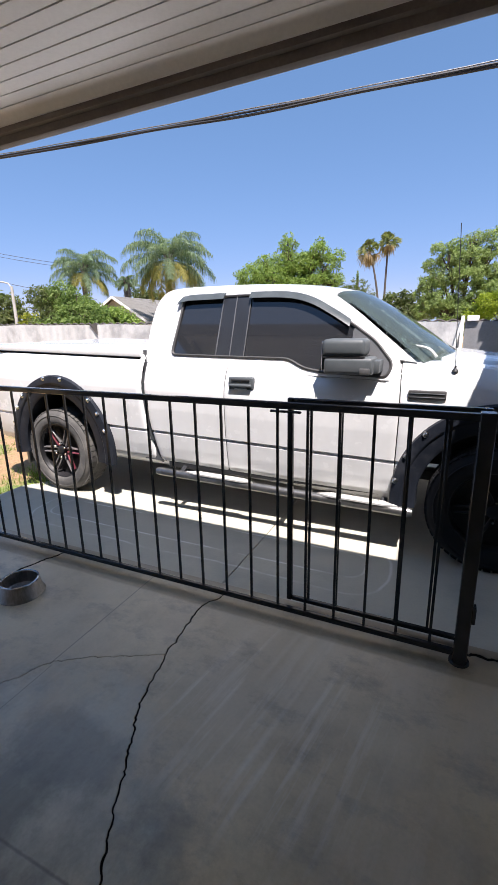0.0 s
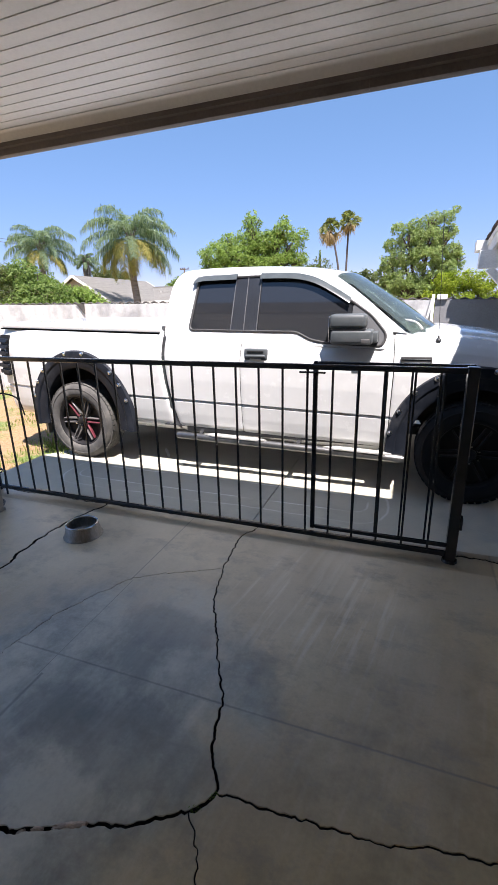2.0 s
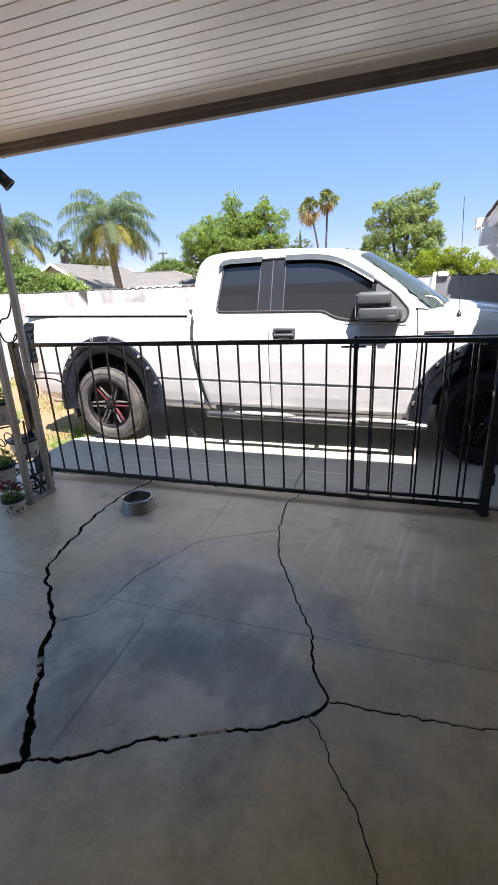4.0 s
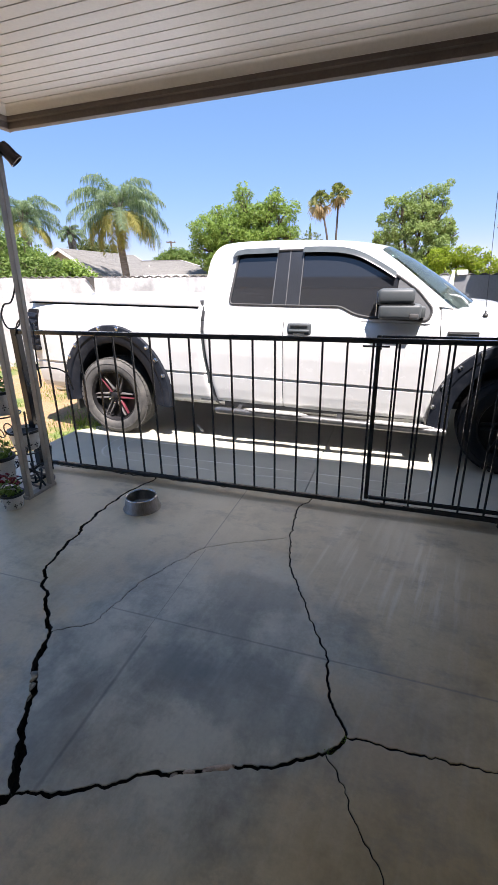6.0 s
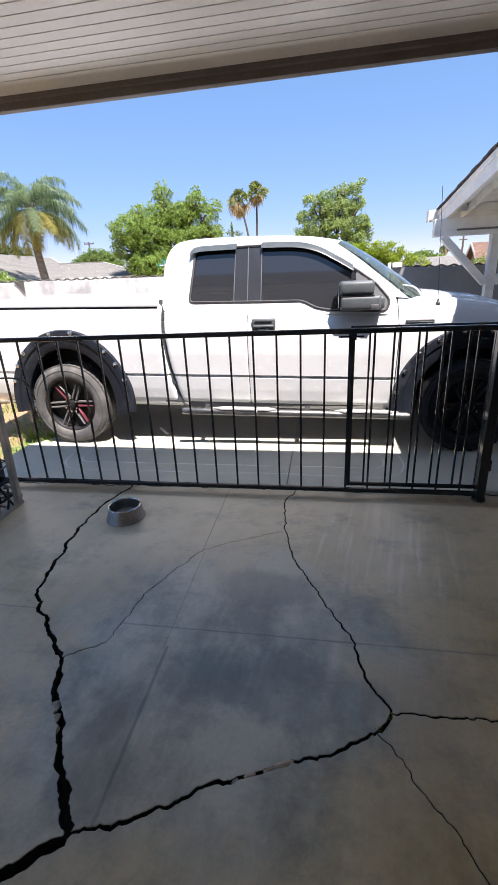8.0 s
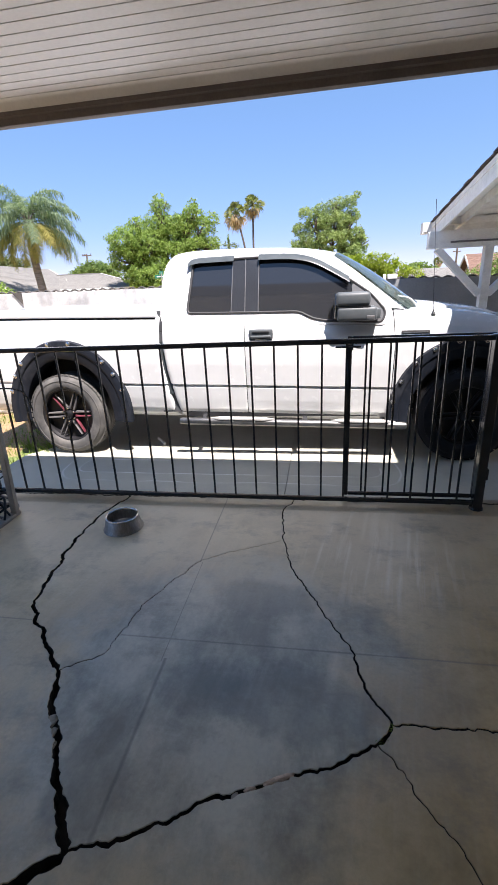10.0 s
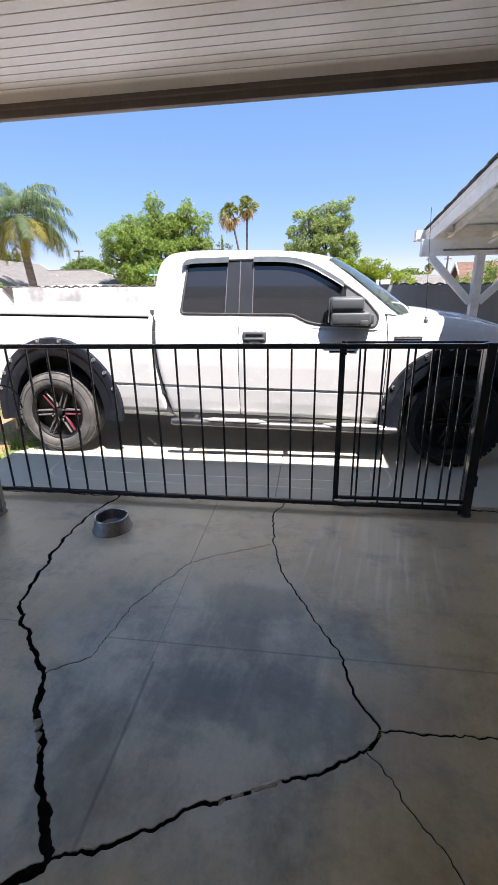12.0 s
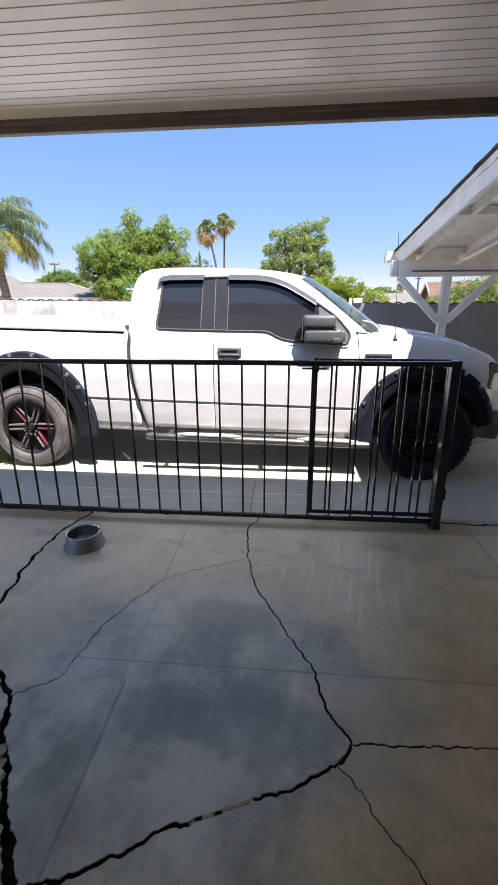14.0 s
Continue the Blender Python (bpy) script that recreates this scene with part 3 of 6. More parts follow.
part("edge_soil", boxed((-3.85, 2.128, -0.16), (6.9, 2.183, -0.026)), "earth", drive)

CRACKS = {
    "left_top": ([(-2.345, 2.075), (-2.435, 1.69), (-2.45, 1.44), (-2.38, 1.02), (-2.32, 0.81), (-2.225, 0.68), (-2.095, 0.54), (-1.963, 0.43)], 0.0078, 0.0105, 0.03),
    "left_low": ([(-1.963, 0.43), (-1.905, 0.275), (-1.84, 0.185), (-1.72, 0.03), (-1.67, -0.07), (-1.58, -0.18)], 0.012, 0.015, 0.022),
    "left_out": ([(-1.58, -0.18), (-1.72, -0.29), (-2.2, -0.5), (-2.8, -0.66), (-3.9, -0.9)], 0.016, 0.02),
    "bottom": ([(-1.58, -0.18), (-1.42, -0.12), (-1.22, 0.0), (-1.04, 0.08), (-0.83, 0.15), (-0.655, 0.255)], 0.0058, 0.0055),
    "knot": ([(-0.655, 0.255), (-0.595, 0.335)], 0.007, 0.007),
    "right_low": ([(-0.595, 0.335), (-0.67, 0.47), (-0.71, 0.63), (-0.76, 0.76), (-0.84, 0.9), (-0.93, 1.08), (-1.01, 1.23), (-1.08, 1.52)], 0.0045, 0.003),
    "right_top": ([(-1.08, 1.52), (-1.12, 1.9), (-1.04, 2.09)], 0.0035, 0.0035),
    "edge_west": ([(-3.9, 2.07), (-3.15, 2.074), (-2.345, 2.075)], 0.007, 0.007, 0.022),
    "edge_mid": ([(-2.345, 2.075), (-1.54, 2.092), (-1.04, 2.09)], 0.007, 0.006, 0.022),
    "edge_east": ([(-1.04, 2.09), (-0.27, 2.098), (0.194, 2.096), (3.6, 2.1)], 0.007, 0.011, 0.022),
    "thin": ([(-1.963, 0.43), (-1.81, 0.54), (-1.74, 0.9), (-1.55, 1.27), (-1.4, 1.36), (-1.08, 1.52)], 0.0018, 0.0012),
    "east": ([(-0.595, 0.335), (-0.38, 0.345), (-0.11, 0.36), (0.07, 0.41), (1.0, 0.5), (3.6, 0.8)], 0.0032, 0.0022),
    "south": ([(-0.655, 0.255), (-0.605, 0.19), (-0.548, 0.09), (-0.485, 0.02), (-0.44, -0.06), (-0.39, -0.17), (-0.1, -0.75), (0.3, -2.4)], 0.0016, 0.0011),
}


jag = random.Random(91)


def crack_line(pts, w0, w1, swing=0.012):
    """Points every two centimetres along a crack, jagged, each with its half width."""
    out = []
    total = sum((Vector(b) - Vector(a)).length for a, b in zip(pts, pts[1:]))
    run = 0.0
    for a, b in zip(pts, pts[1:]):
        a, b = Vector(a), Vector(b)
        n = max(1, int((b - a).length / 0.011))
        nor = Vector((-(b - a).y, (b - a).x)).normalized()
        for k in range(n):
            p = a.lerp(b, k / n)
            s = (run + (b - a).length * k / n) / total
            edge = 0.0 if (s == 0) else 1.0
            j = noise.noise(Vector((p.x * 9, p.y * 9, 3.1))) * swing + noise.noise(Vector((p.x * 21, p.y * 21, 7.7))) * 0.006 + math.copysign(abs(noise.noise(Vector((p.x * 34, p.y * 34, 2.7)))) ** 0.5, noise.noise(Vector((p.x * 34, p.y * 34, 2.7)))) * 0.0045 + noise.noise(Vector((p.x * 75, p.y * 75, 4.4))) * 0.006
            w = (w0 + (w1 - w0) * s) * (1 + 0.5 * noise.noise(Vector((p.x * 14, p.y * 14, 1.3))) + 0.3 * noise.noise(Vector((p.x * 40, p.y * 40, 1.3))))
            j += jag.uniform(-0.0016, 0.0016)
            q = p + nor * j * edge
            out.append((q.x, q.y, max(w, 0.0007)))
        run += (b - a).length
    out.append((*pts[-1], w1))
    return out


LINES = {k: crack_line(*v) for k, v in CRACKS.items()}


def chain(*names):
    out = []
    for n in names:
        if isinstance(n, str):
            pts = LINES[n.strip("-")]
            out += pts[::-1] if n.startswith("-") else pts
        else:
            out.append((*n, 0.0))
    ring = [out[0]]
    for p in out[1:]:
        if math.hypot(p[0] - ring[-1][0], p[1] - ring[-1][1]) > 1e-4:
            ring.append(p)
    return ring[:-1] if math.hypot(ring[0][0] - ring[-1][0], ring[0][1] - ring[-1][1]) < 1e-4 else ring


def slab_piece(ring):
    """A concrete piece whose edges stand back from the cracks, crumbled along the top edge."""
    n = len(ring)
    bm = bmesh.new()
    loops = []
    for depth, extra in ((0.0, 0.0012), (-0.003, 0.0), (-0.06, -0.0005)):
        vs = []
        for i, (x, y, w) in enumerate(ring):
            p, q = ring[i - 2], ring[(i + 2) % n]
            t = Vector((q[0] - p[0], q[1] - p[1]))
            nor = Vector((-t.y, t.x)).normalized() if t.length > 1e-6 else Vector((0, 0))
            d = (w + min(extra, 0.6 * w)) if w > 0 else 0.0
            chip = 0.0 if w == 0 or extra <= 0 else max(0.0, noise.noise(Vector((x * 55, y * 55, 0.4)))) * min(w, 0.004)
            vs.append(bm.verts.new((x + nor.x * (d + chip), y + nor.y * (d + chip), depth)))
        loops.append(vs)
    flat = [Vector((v.co.x, v.co.y)) for v in loops[0]]
    pts, _, tris, *_ = delaunay_2d_cdt(flat, [], [list(range(n))], 1, 1e-6)
    top = [bm.verts.new((q.x, q.y, 0.0)) for q in pts]
    for t in tris:
        f = bm.faces.new([top[i] for i in t])
        f.normal_update()
        if f.normal.z < 0:
            f.normal_flip()
    for deep, (A, B) in enumerate(zip(loops, loops[1:])):
        for i in range(n):
            j = (i + 1) % n
            bm.faces.new((A[i], B[i], B[j], A[j])).material_index = deep
    return bm


floor = thing("floor", "cracked grey sealed concrete patio floor", "patio floor", kind="structure")
PIECES = [
    ("thin", "right_top", "-edge_mid", "left_top"),
    ("left_low", "bottom", "knot", "right_low", "-thin"),
    ("-edge_west", "-left_out", "-left_low", "-left_top"),
    ((-3.9, -0.9), (-3.9, -2.4), (0.3, -2.4), "-south", "-bottom", "left_out"),
    ("south", (3.6, -2.4), "-east", "-knot"),
    ("east", "-edge_east", "-right_top", "-right_low"),
    ("edge_west", "edge_mid", "edge_east", (3.6, 2.165), (-3.9, 2.165)),
]
for names in PIECES:
    piece = part("slab", slab_piece(chain(*names)), "patio", floor, smooth=None)
    piece.data.materials.append(M["earth"])
part("soil_bed", boxed((-3.88, -2.38, -0.09), (3.58, 2.12, -0.05)), "earth", floor)
for x, y, r in ((-1.862, 0.205, 0.021), (-1.832, 0.163, 0.016), (-1.803, 0.122, 0.012), (-1.12, 0.035, 0.012), (-1.0, 0.095, 0.01)):
    b = bmesh.new()
    bmesh.ops.create_icosphere(b, subdivisions=2, radius=r)
    for v in b.verts:
        v.co *= 1 + 0.35 * noise.noise(v.co * 60 + Vector((x, y, 0)) * 9)
        v.co = Vector((v.co.x + x, v.co.y * 1.7 + y, v.co.z * 0.5 - 0.011))
    part("mortar_lump", b, "mortar", floor, "broken pale mortar lump in the crack")

for x, y, w, h, turn in ((-0.985, 0.102, 0.055, 0.011, 24), (-1.075, 0.06, 0.02, 0.008, 20)):
    b = bmesh.new()
    bmesh.ops.create_icosphere(b, subdivisions=3, radius=1.0)
    m = Matrix.Translation((x, y, -0.004)) @ Matrix.Rotation(radians(turn), 4, "Z") @ Matrix.Diagonal((w, h, 0.007, 1))
    for v in b.verts:
        v.co = m @ (v.co * (1 + 0.3 * noise.noise(v.co * 2.5 + Vector((x, y, 0)) * 7)))
    part("mortar_patch", b, "mortar_tan", floor, "pale mortar patch in the crack")
b = bmesh.new()
leaves(b, [(-0.64, 0.27, -0.004, 0.03, 0.012, 0.008), (-0.60, 0.325, -0.004, 0.012, 0.02, 0.008)], 90, 0.004, random.Random(3))
solid("moss", b, "leaf_mid", "small green moss in the floor crack", "moss", kind="stuff", smooth=None)

# ---- patio roof ----
CEIL = 2.56
roof = thing("patio_roof", "flat white ribbed metal patio cover", "patio roof", kind="structure")
b = bmesh.new()
y = 1.802
rows = []
while y > -2.4:
    # each pan: flat, with a narrow groove at its edge
    rows += [(y, CEIL), (y - 0.0702, CEIL), (y - 0.0706, CEIL + 0.035), (y - 0.0774, CEIL + 0.035), (y - 0.0778, CEIL)]
    y -= 0.0782
prof = rows + [(rows[-1][0], CEIL + 0.05), (1.802, CEIL + 0.05)]
sweep(b, prof, -2.99, 3.6)
ceil_ob = part("ceiling", b, "ceiling", roof, "white ribbed metal soffit", smooth=None)
COVE = [(1.807, 2.559), (1.824, 2.558), (1.840, 2.552), (1.842, 2.549), (1.860, 2.538), (1.869, 2.523), (1.875, 2.523), (1.869, 2.545), (1.85, 2.58), (1.807, 2.58)]
part("cove", sweep(bmesh.new(), COVE, -3.058, 3.6), "ceiling", roof, "pale metal edge trim")
GUTTER = [(1.876, 2.551), (1.877, 2.513), (1.884, 2.503), (1.904, 2.499), (1.908, 2.483), (1.914, 2.467), (1.936, 2.458), (1.948, 2.461), (1.952, 2.483), (1.952, 2.581), (1.956, 2.596), (1.956, 2.606), (1.876, 2.606)]
for xa, xb in ((-3.11, -0.4002), (-0.4, 3.6)):
    part("gutter", sweep(bmesh.new(), GUTTER, xa, xb), "fascia", roof, "dark brown metal gutter fascia")
for prof, mt in ((COVE, "ceiling"), (GUTTER, "fascia")):
    b = sweep(bmesh.new(), prof, -2.4, 1.868 if mt == "ceiling" else 1.953)
    for v in b.verts:
        v.co.x, v.co.y = -(v.co.y - 1.80) - 2.99, v.co.x
    bmesh.ops.recalc_face_normals(b, faces=b.faces)
    part("side_trim", b, mt, roof)
part("roof_deck", boxed((-3.02, -2.6, CEIL + 0.055), (3.6, 1.83, CEIL + 0.075)), "ceiling", roof)

# the cover runs out slightly skew to the fence
roof.matrix_world = Matrix.Translation((-1.15, 1.95, 0)) @ Matrix.Rotation(radians(-0.75), 4, "Z") @ Matrix.Translation((1.15, -1.95, 0))

# ---- house behind ----
house = thing("wall_house", "tan stucco house wall behind the patio", "house wall", kind="structure")
part("wall", boxed((-7.0, -2.6, -0.1), (8.0, -2.4, 3.2)), "stucco", house)
part("wall", boxed((3.6, -2.4, -0.1), (3.8, 1.9, 2.8)), "stucco", house)

# ---- iron fence and folded gate ----
FY = 2.03
fence = thing("fence", "black painted iron picket fence along the patio edge", "fence")
part("rail", boxed((-3.45, FY - 0.016, 1.142), (0.235, FY + 0.016, 1.174), 0.004), "iron", fence)
part("rail", boxed((-3.45, FY - 0.013, 0.030), (0.175, FY + 0.013, 0.061), 0.004), "iron", fence)
part("end_post", boxed((-3.50, FY - 0.03, -0.02), (-3.44, FY + 0.03, 1.178), 0.004), "iron", fence)
picket = None
k = 0
x = -0.695
while x > -3.4:
    if picket is None:
        picket = part("picket", boxed((x - 0.0065, FY - 0.0065, 0.06), (x + 0.0065, FY + 0.0065, 1.147), 0.0015), "iron", fence)
        x0 = x
    else:
        o = picket.copy()
        scene.collection.objects.link(o)
        o.location.x = x - x0
    x -= 0.1561
for x in (-0.695 + 0.1535 * i for i in range(1, 6)):
    o = picket.copy()
    scene.collection.objects.link(o)
    o.location.x = x - x0
post = thing("gate_post", "square black iron gate post bolted to the concrete", "post")
part("tube", boxed((0.175, FY - 0.03, 0.0), (0.235, FY + 0.03, 1.18), 0.004), "iron", post)
part("foot", lathe(bmesh.new(), [(0, 0.0), (0.046, 0.0), (0.045, 0.008), (0.042, 0.014), (0, 0.016)], 20, centre=(0.205, FY, 0)), "iron", post)
part("hinge", boxed((0.234, FY - 0.02, 0.22), (0.25, FY + 0.03, 0.30), 0.003), "iron", post)
gate = thing("gate", "black iron gate folded open flat against the fence", "gate")
GY = FY + 0.12
part("stile", boxed((-0.684, GY - 0.014, 0.024), (-0.655, GY + 0.014, 1.176), 0.004), "iron", gate)
part("stile", boxed((0.200, GY - 0.014, 0.024), (0.230, GY + 0.014, 1.176), 0.004), "iron", gate)
part("rail", boxed((-0.654, GY - 0.014, 1.148), (0.199, GY + 0.014, 1.176), 0.004), "iron", gate)
part("rail", boxed((-0.654, GY - 0.011, 0.024), (0.199, GY + 0.011, 0.050), 0.004), "iron", gate)
for i in range(5):
    x = -0.56 + 0.154 * i
    part("picket", boxed((x - 0.0065, GY - 0.0065, 0.048), (x + 0.0065, GY + 0.0065, 1.15), 0.0015), "iron", gate)
for z in (0.30, 0.95):
    part("hinge", boxed((0.206, FY + 0.028, z), (0.224, GY - 0.014, z + 0.05), 0.003), "iron", gate)
part("latch", boxed((-0.765, GY - 0.05, 1.106), (-0.60, GY - 0.036, 1.118), 0.003), "iron", gate)
part("latch_bracket", boxed((-0.668, GY - 0.036, 1.09), (-0.648, GY - 0.015, 1.132), 0.002), "iron", gate)

# ---- lattice column ----
col = thing("patio_column", "grey metal twin-tube patio column", "column")
for y in (1.475, 1.70):
    b = boxed((-3.095, y - 0.02, 0.026), (-3.048, y + 0.02, 2.48), 0.004)
    for v in b.verts:
        v.co.x += 0.03 * v.co.z  # the column stands slightly out of plumb
    part("upright", b, "aluminium", col)
part("base_rail", boxed((-3.115, 1.447, 0.0), (-3.052, 1.738, 0.026), 0.004), "aluminium", col)
part("top_rail", boxed((-3.021, 1.443, 2.48), (-2.974, 1.735, 2.555), 0.004), "aluminium", col)

# ---- steel bowl ----
b = lathe(bmesh.new(), [(0.0, 0.012), (0.08, 0.012), (0.09, 0.02), (0.099, 0.086), (0.104, 0.09), (0.109, 0.086), (0.124, 0.016), (0.134, 0.005), (0.134, 0.0), (0.128, 0.0), (0.101, 0.08), (0.092, 0.008), (0.0, 0.006)], 48, centre=(-2.185, 1.605, 0))
bowl = solid("pet_bowl", b, "steel", "brushed stainless steel pet bowl on the concrete", "bowl")
part("rim", lathe(bmesh.new(), [(0.0985, 0.088), (0.1005, 0.0925), (0.1045, 0.094), (0.1085, 0.092), (0.110, 0.087), (0.106, 0.085)], 48, centre=(-2.185, 1.605, 0)), "chrome", bowl, "bright rolled steel rim")

# ---- pickup truck ----
YC, RAKE, NEAR = 4.06, 0.027, 1


def raked(x, y, z):
    return (x, y, z - RAKE * (x + 1.5))


SIDE = [(0.31, 3.21), (0.325, 3.16), (0.36, 3.108), (0.42, 3.082), (0.52, 3.064), (0.635, 3.052), (0.645, 3.064), (0.655, 3.064), (0.665, 3.044), (0.85, 3.034), (1.0, 3.034), (1.07, 3.042), (1.13, 3.06), (1.19, 3.085), (1.25, 3.12), (1.29, 3.155), (1.31, 3.18)]
truck = thing("pickup_truck", "white extended-cab pickup truck parked on the driveway", "pickup truck")


def top_of(x):
    return float(np.interp(x, [-9, -0.25, 0.15, 0.52, 0.8, 0.95, 1.06], [1.31, 1.308, 1.30, 1.262, 1.20, 1.14, 1.06]))


def belt(x):
    """Top edge of the doors below the windows, dipping towards the mirror."""
    return float(np.interp(x, [-2.36, -2.28, -1.05, -0.93, -0.80, -0.34, -0.30, -0.26], [1.31, 1.286, 1.288, 1.235, 1.211, 1.201, 1.25, 1.30]))


def plan_in(x):
    """How far the side draws in towards the ends."""
    return 0.16 * max(0.0, (x - 0.55) / 0.5) ** 2.2 + 0.05 * max(0.0, (-3.85 - x) / 0.45) ** 2


def side_y(x, z):
    return float(np.interp(z, [p[0] for p in SIDE], [p[1] for p in SIDE])) + plan_in(x)


def mirrored(bm):
    """The same panel on the far side."""
    b = bm.copy()
    for v in b.verts:
        v.co.y = 2 * YC - v.co.y
    bmesh.ops.reverse_faces(b, faces=b.faces)
    return b


def side_panel(x0, x1, cuts=(), z0=0.31, z1=1.31, lean=None, roll=(0, 0)):
    bm = bmesh.new()
    xs = sorted({*np.linspace(x0, x1, max(3, int((x1 - x0) / 0.022))), *(x0 + q for q in (0.004, 0.009, 0.015) if roll[0]), *(x1 - q for q in (0.004, 0.009, 0.015) if roll[1])})
    zs = sorted({*np.round(np.linspace(z0, z1, 42), 4), *[p[0] for p in SIDE if z0 <= p[0] <= z1]})
    rows = []
    for z in zs:
        row = []
        for x in xs:
            xx = x + (lean(x, z) if lean else 0)
            t = top_of(xx)
            if -2.36 < xx < -0.25:
                t = min(t, belt(xx))
            zz = z if z < 1.0 else 1.0 + (z - 1.0) * (t - 1.0) / 0.31
            turn = roll[0] * max(0.0, 1 - (x - x0) / 0.032) ** 2 + roll[1] * max(0.0, 1 - (x1 - x) / 0.032) ** 2
            row.append(bm.verts.new(raked(xx, side_y(xx, z) + turn, zz)))
        rows.append(row)
    for A, B in zip(rows, rows[1:]):
        for i in range(len(xs) - 1):
            c = (A[i].co + A[i + 1].co + B[i].co + B[i + 1].co) / 4
            if any(((c.x - cx) / rx) ** 2 + ((c.z - cz) / rz) ** 2 < 1 for cx, cz, rx, rz in cuts):
                continue
            bm.faces.new((A[i], A[i + 1], B[i + 1], B[i]))
    bmesh.ops.delete(bm, geom=[v for v in bm.verts if not v.link_faces], context="VERTS")
    bmesh.ops.recalc_face_normals(bm, faces=bm.faces)
    f = max(bm.faces, key=lambda f: f.calc_area())
    if f.normal.y > 0:
        bmesh.ops.reverse_faces(bm, faces=bm.faces)
    bmesh.ops.solidify(bm, geom=bm.faces[:], thickness=0.012)
    return bm


def both(name, bm, mat, label=""):
    far = mirrored(bm)
    a = part(name, bm, mat, truck, label)
    part(name, far, mat, truck, label)
    return a


HUB_R, HUB_F, HUB_Z = -3.352, 0.37, 0.385
ARCH_X = -3.305  # the rear arch stands a little ahead of its wheel
ARCH_R = (ARCH_X, HUB_Z + 0.02, 0.56, 0.66)
ARCH_F = (HUB_F, HUB_Z, 0.53, 0.61)


def bed_seam(z):
    return np.interp(z, [0.31, 0.45, 0.6, 0.8, 1.0, 1.31], [0.115, 0.09, 0.058, 0.024, 0.006, 0.0])


def door_seam(z):
    return np.interp(z, [0.33, 0.6, 1.0, 1.31], [0.03, 0.035, 0.045, 0.03])


bed_side = both("bed_side", side_panel(-4.345, -2.330, (ARCH_R,), lean=lambda x, z: max(0, (x + 2.62) / 0.29) * bed_seam(z), roll=(0, 0.024)), "white_paint", "white painted steel bed side")
both("rear_door", side_panel(-2.300, -1.530, lean=lambda x, z: max(0, (-1.88 - x) / 0.42) * bed_seam(z), roll=(0.024, 0.004)), "white_paint")
front_door = both("front_door", side_panel(-1.524, -0.285, (ARCH_F,), lean=lambda x, z: max(0, (x + 0.6) / 0.315) * door_seam(z), roll=(0.004, 0.005)), "white_paint")
both("fender", side_panel(-0.278, 1.06, (ARCH_F,), lean=lambda x, z: max(0, (0.1 - x) / 0.378) * door_seam(z), roll=(0.005, 0)), "white_paint", "white front fender half in shade")
# dark strips put the seam's shade between bed and cab into colour
both("seam_shade", boxed((-2.36, 3.135, 1.162), (-2.14, 3.15, 1.25), 0.003), "sail")
both("seam_shade", boxed((-2.37, 3.094, 0.40), (-2.14, 3.107, 1.16), 0.003), "sail")
both("seam_shade", boxed((-2.37, 3.072, 0.58), (-2.20, 3.090, 1.08), 0.003), "visor")
both("seam_shade_top", boxed((-2.356, 3.158, 1.20), (-2.318, 3.19, 1.345), 0.002), "sail", "dark strip drawn for the shaded gap between bed and cab")
# dark inner body that closes the gaps
for nm, lo, hi in (
        ("bed_bulkhead", (-4.26, 3.30, 0.42), (-3.98, 4.82, 1.2)), ("floor_pan", (-2.70, 3.20, 0.50), (-0.24, 4.92, 0.62)),
        ("inner_sill", (-2.70, 3.20, 0.625), (-0.24, 3.24, 1.20)), ("inner_sill", (-2.70, 4.88, 0.625), (-0.24, 4.92, 1.20)),
        ("cab_bulkhead", (-2.29, 3.244, 0.625), (-2.25, 4.876, 1.24)), ("firewall", (-0.28, 3.244, 0.625), (-0.243, 4.876, 1.24)),
        ("frame_rail", (-4.1, 3.52, 0.36), (0.9, 3.62, 0.44)), ("frame_rail", (-4.1, 4.50, 0.36), (0.9, 4.60, 0.44)),
        ("under_tray", (-2.3, 3.27, 0.445), (-0.5, 4.85, 0.497)), ("bed_floor", (-3.977, 3.45, 0.45), (-2.703, 4.67, 1.24)),
        ("engine_bay", (-0.237, 3.50, 0.50), (0.98, 4.62, 1.00))):
    part(nm, boxed(lo, hi, 0.006), "trim", truck)


# cab shell: a path over the cab, spread across its width
def glass_y(z):
    return 3.165 + (z - 1.30) * 0.36


def across(path, u0=-1.0, u1=1.0, n=25, crown=0.05, bulge=0.0, inset=0.0):
    bm = bmesh.new()
    rows = []
    for k, (x, z) in enumerate(path):
        half = YC - glass_y(min(z, 1.80)) - inset
        swell = bulge[k] if isinstance(bulge, list) else bulge
        row = []
        for u in np.linspace(u0, u1, n):
            f = 1 - abs(u) ** 2.4
            edge = -0.05 * max(0.0, abs(u) - 0.86) / 0.14 if z > 1.7 else 0.0
            row.append(bm.verts.new(raked(x + swell * f, YC + u * half, z + crown * f + edge * max(0, abs(u) - 0.86) / 0.14)))
        rows.append(row)
    for A, B in zip(rows, rows[1:]):
        for i in range(n - 1):
            bm.faces.new((A[i], A[i + 1], B[i + 1], B[i]))
    bmesh.ops.recalc_face_normals(bm, faces=bm.faces)
    return bm


def smooth_path(pts, n=6):
    """A soft curve through points."""
    out = []
    P = [pts[0], *pts, pts[-1]]
    for i in range(1, len(P) - 2):
        a, b, c, d = (Vector(q) for q in P[i - 1:i + 3])
        for k in range(n):
            t = k / n
            out.append(tuple(0.5 * (2 * b + (c - a) * t + (2 * a - 5 * b + 4 * c - d) * t * t + (3 * b - a - 3 * c + d) * t ** 3)))
    out.append(pts[-1])
    return out


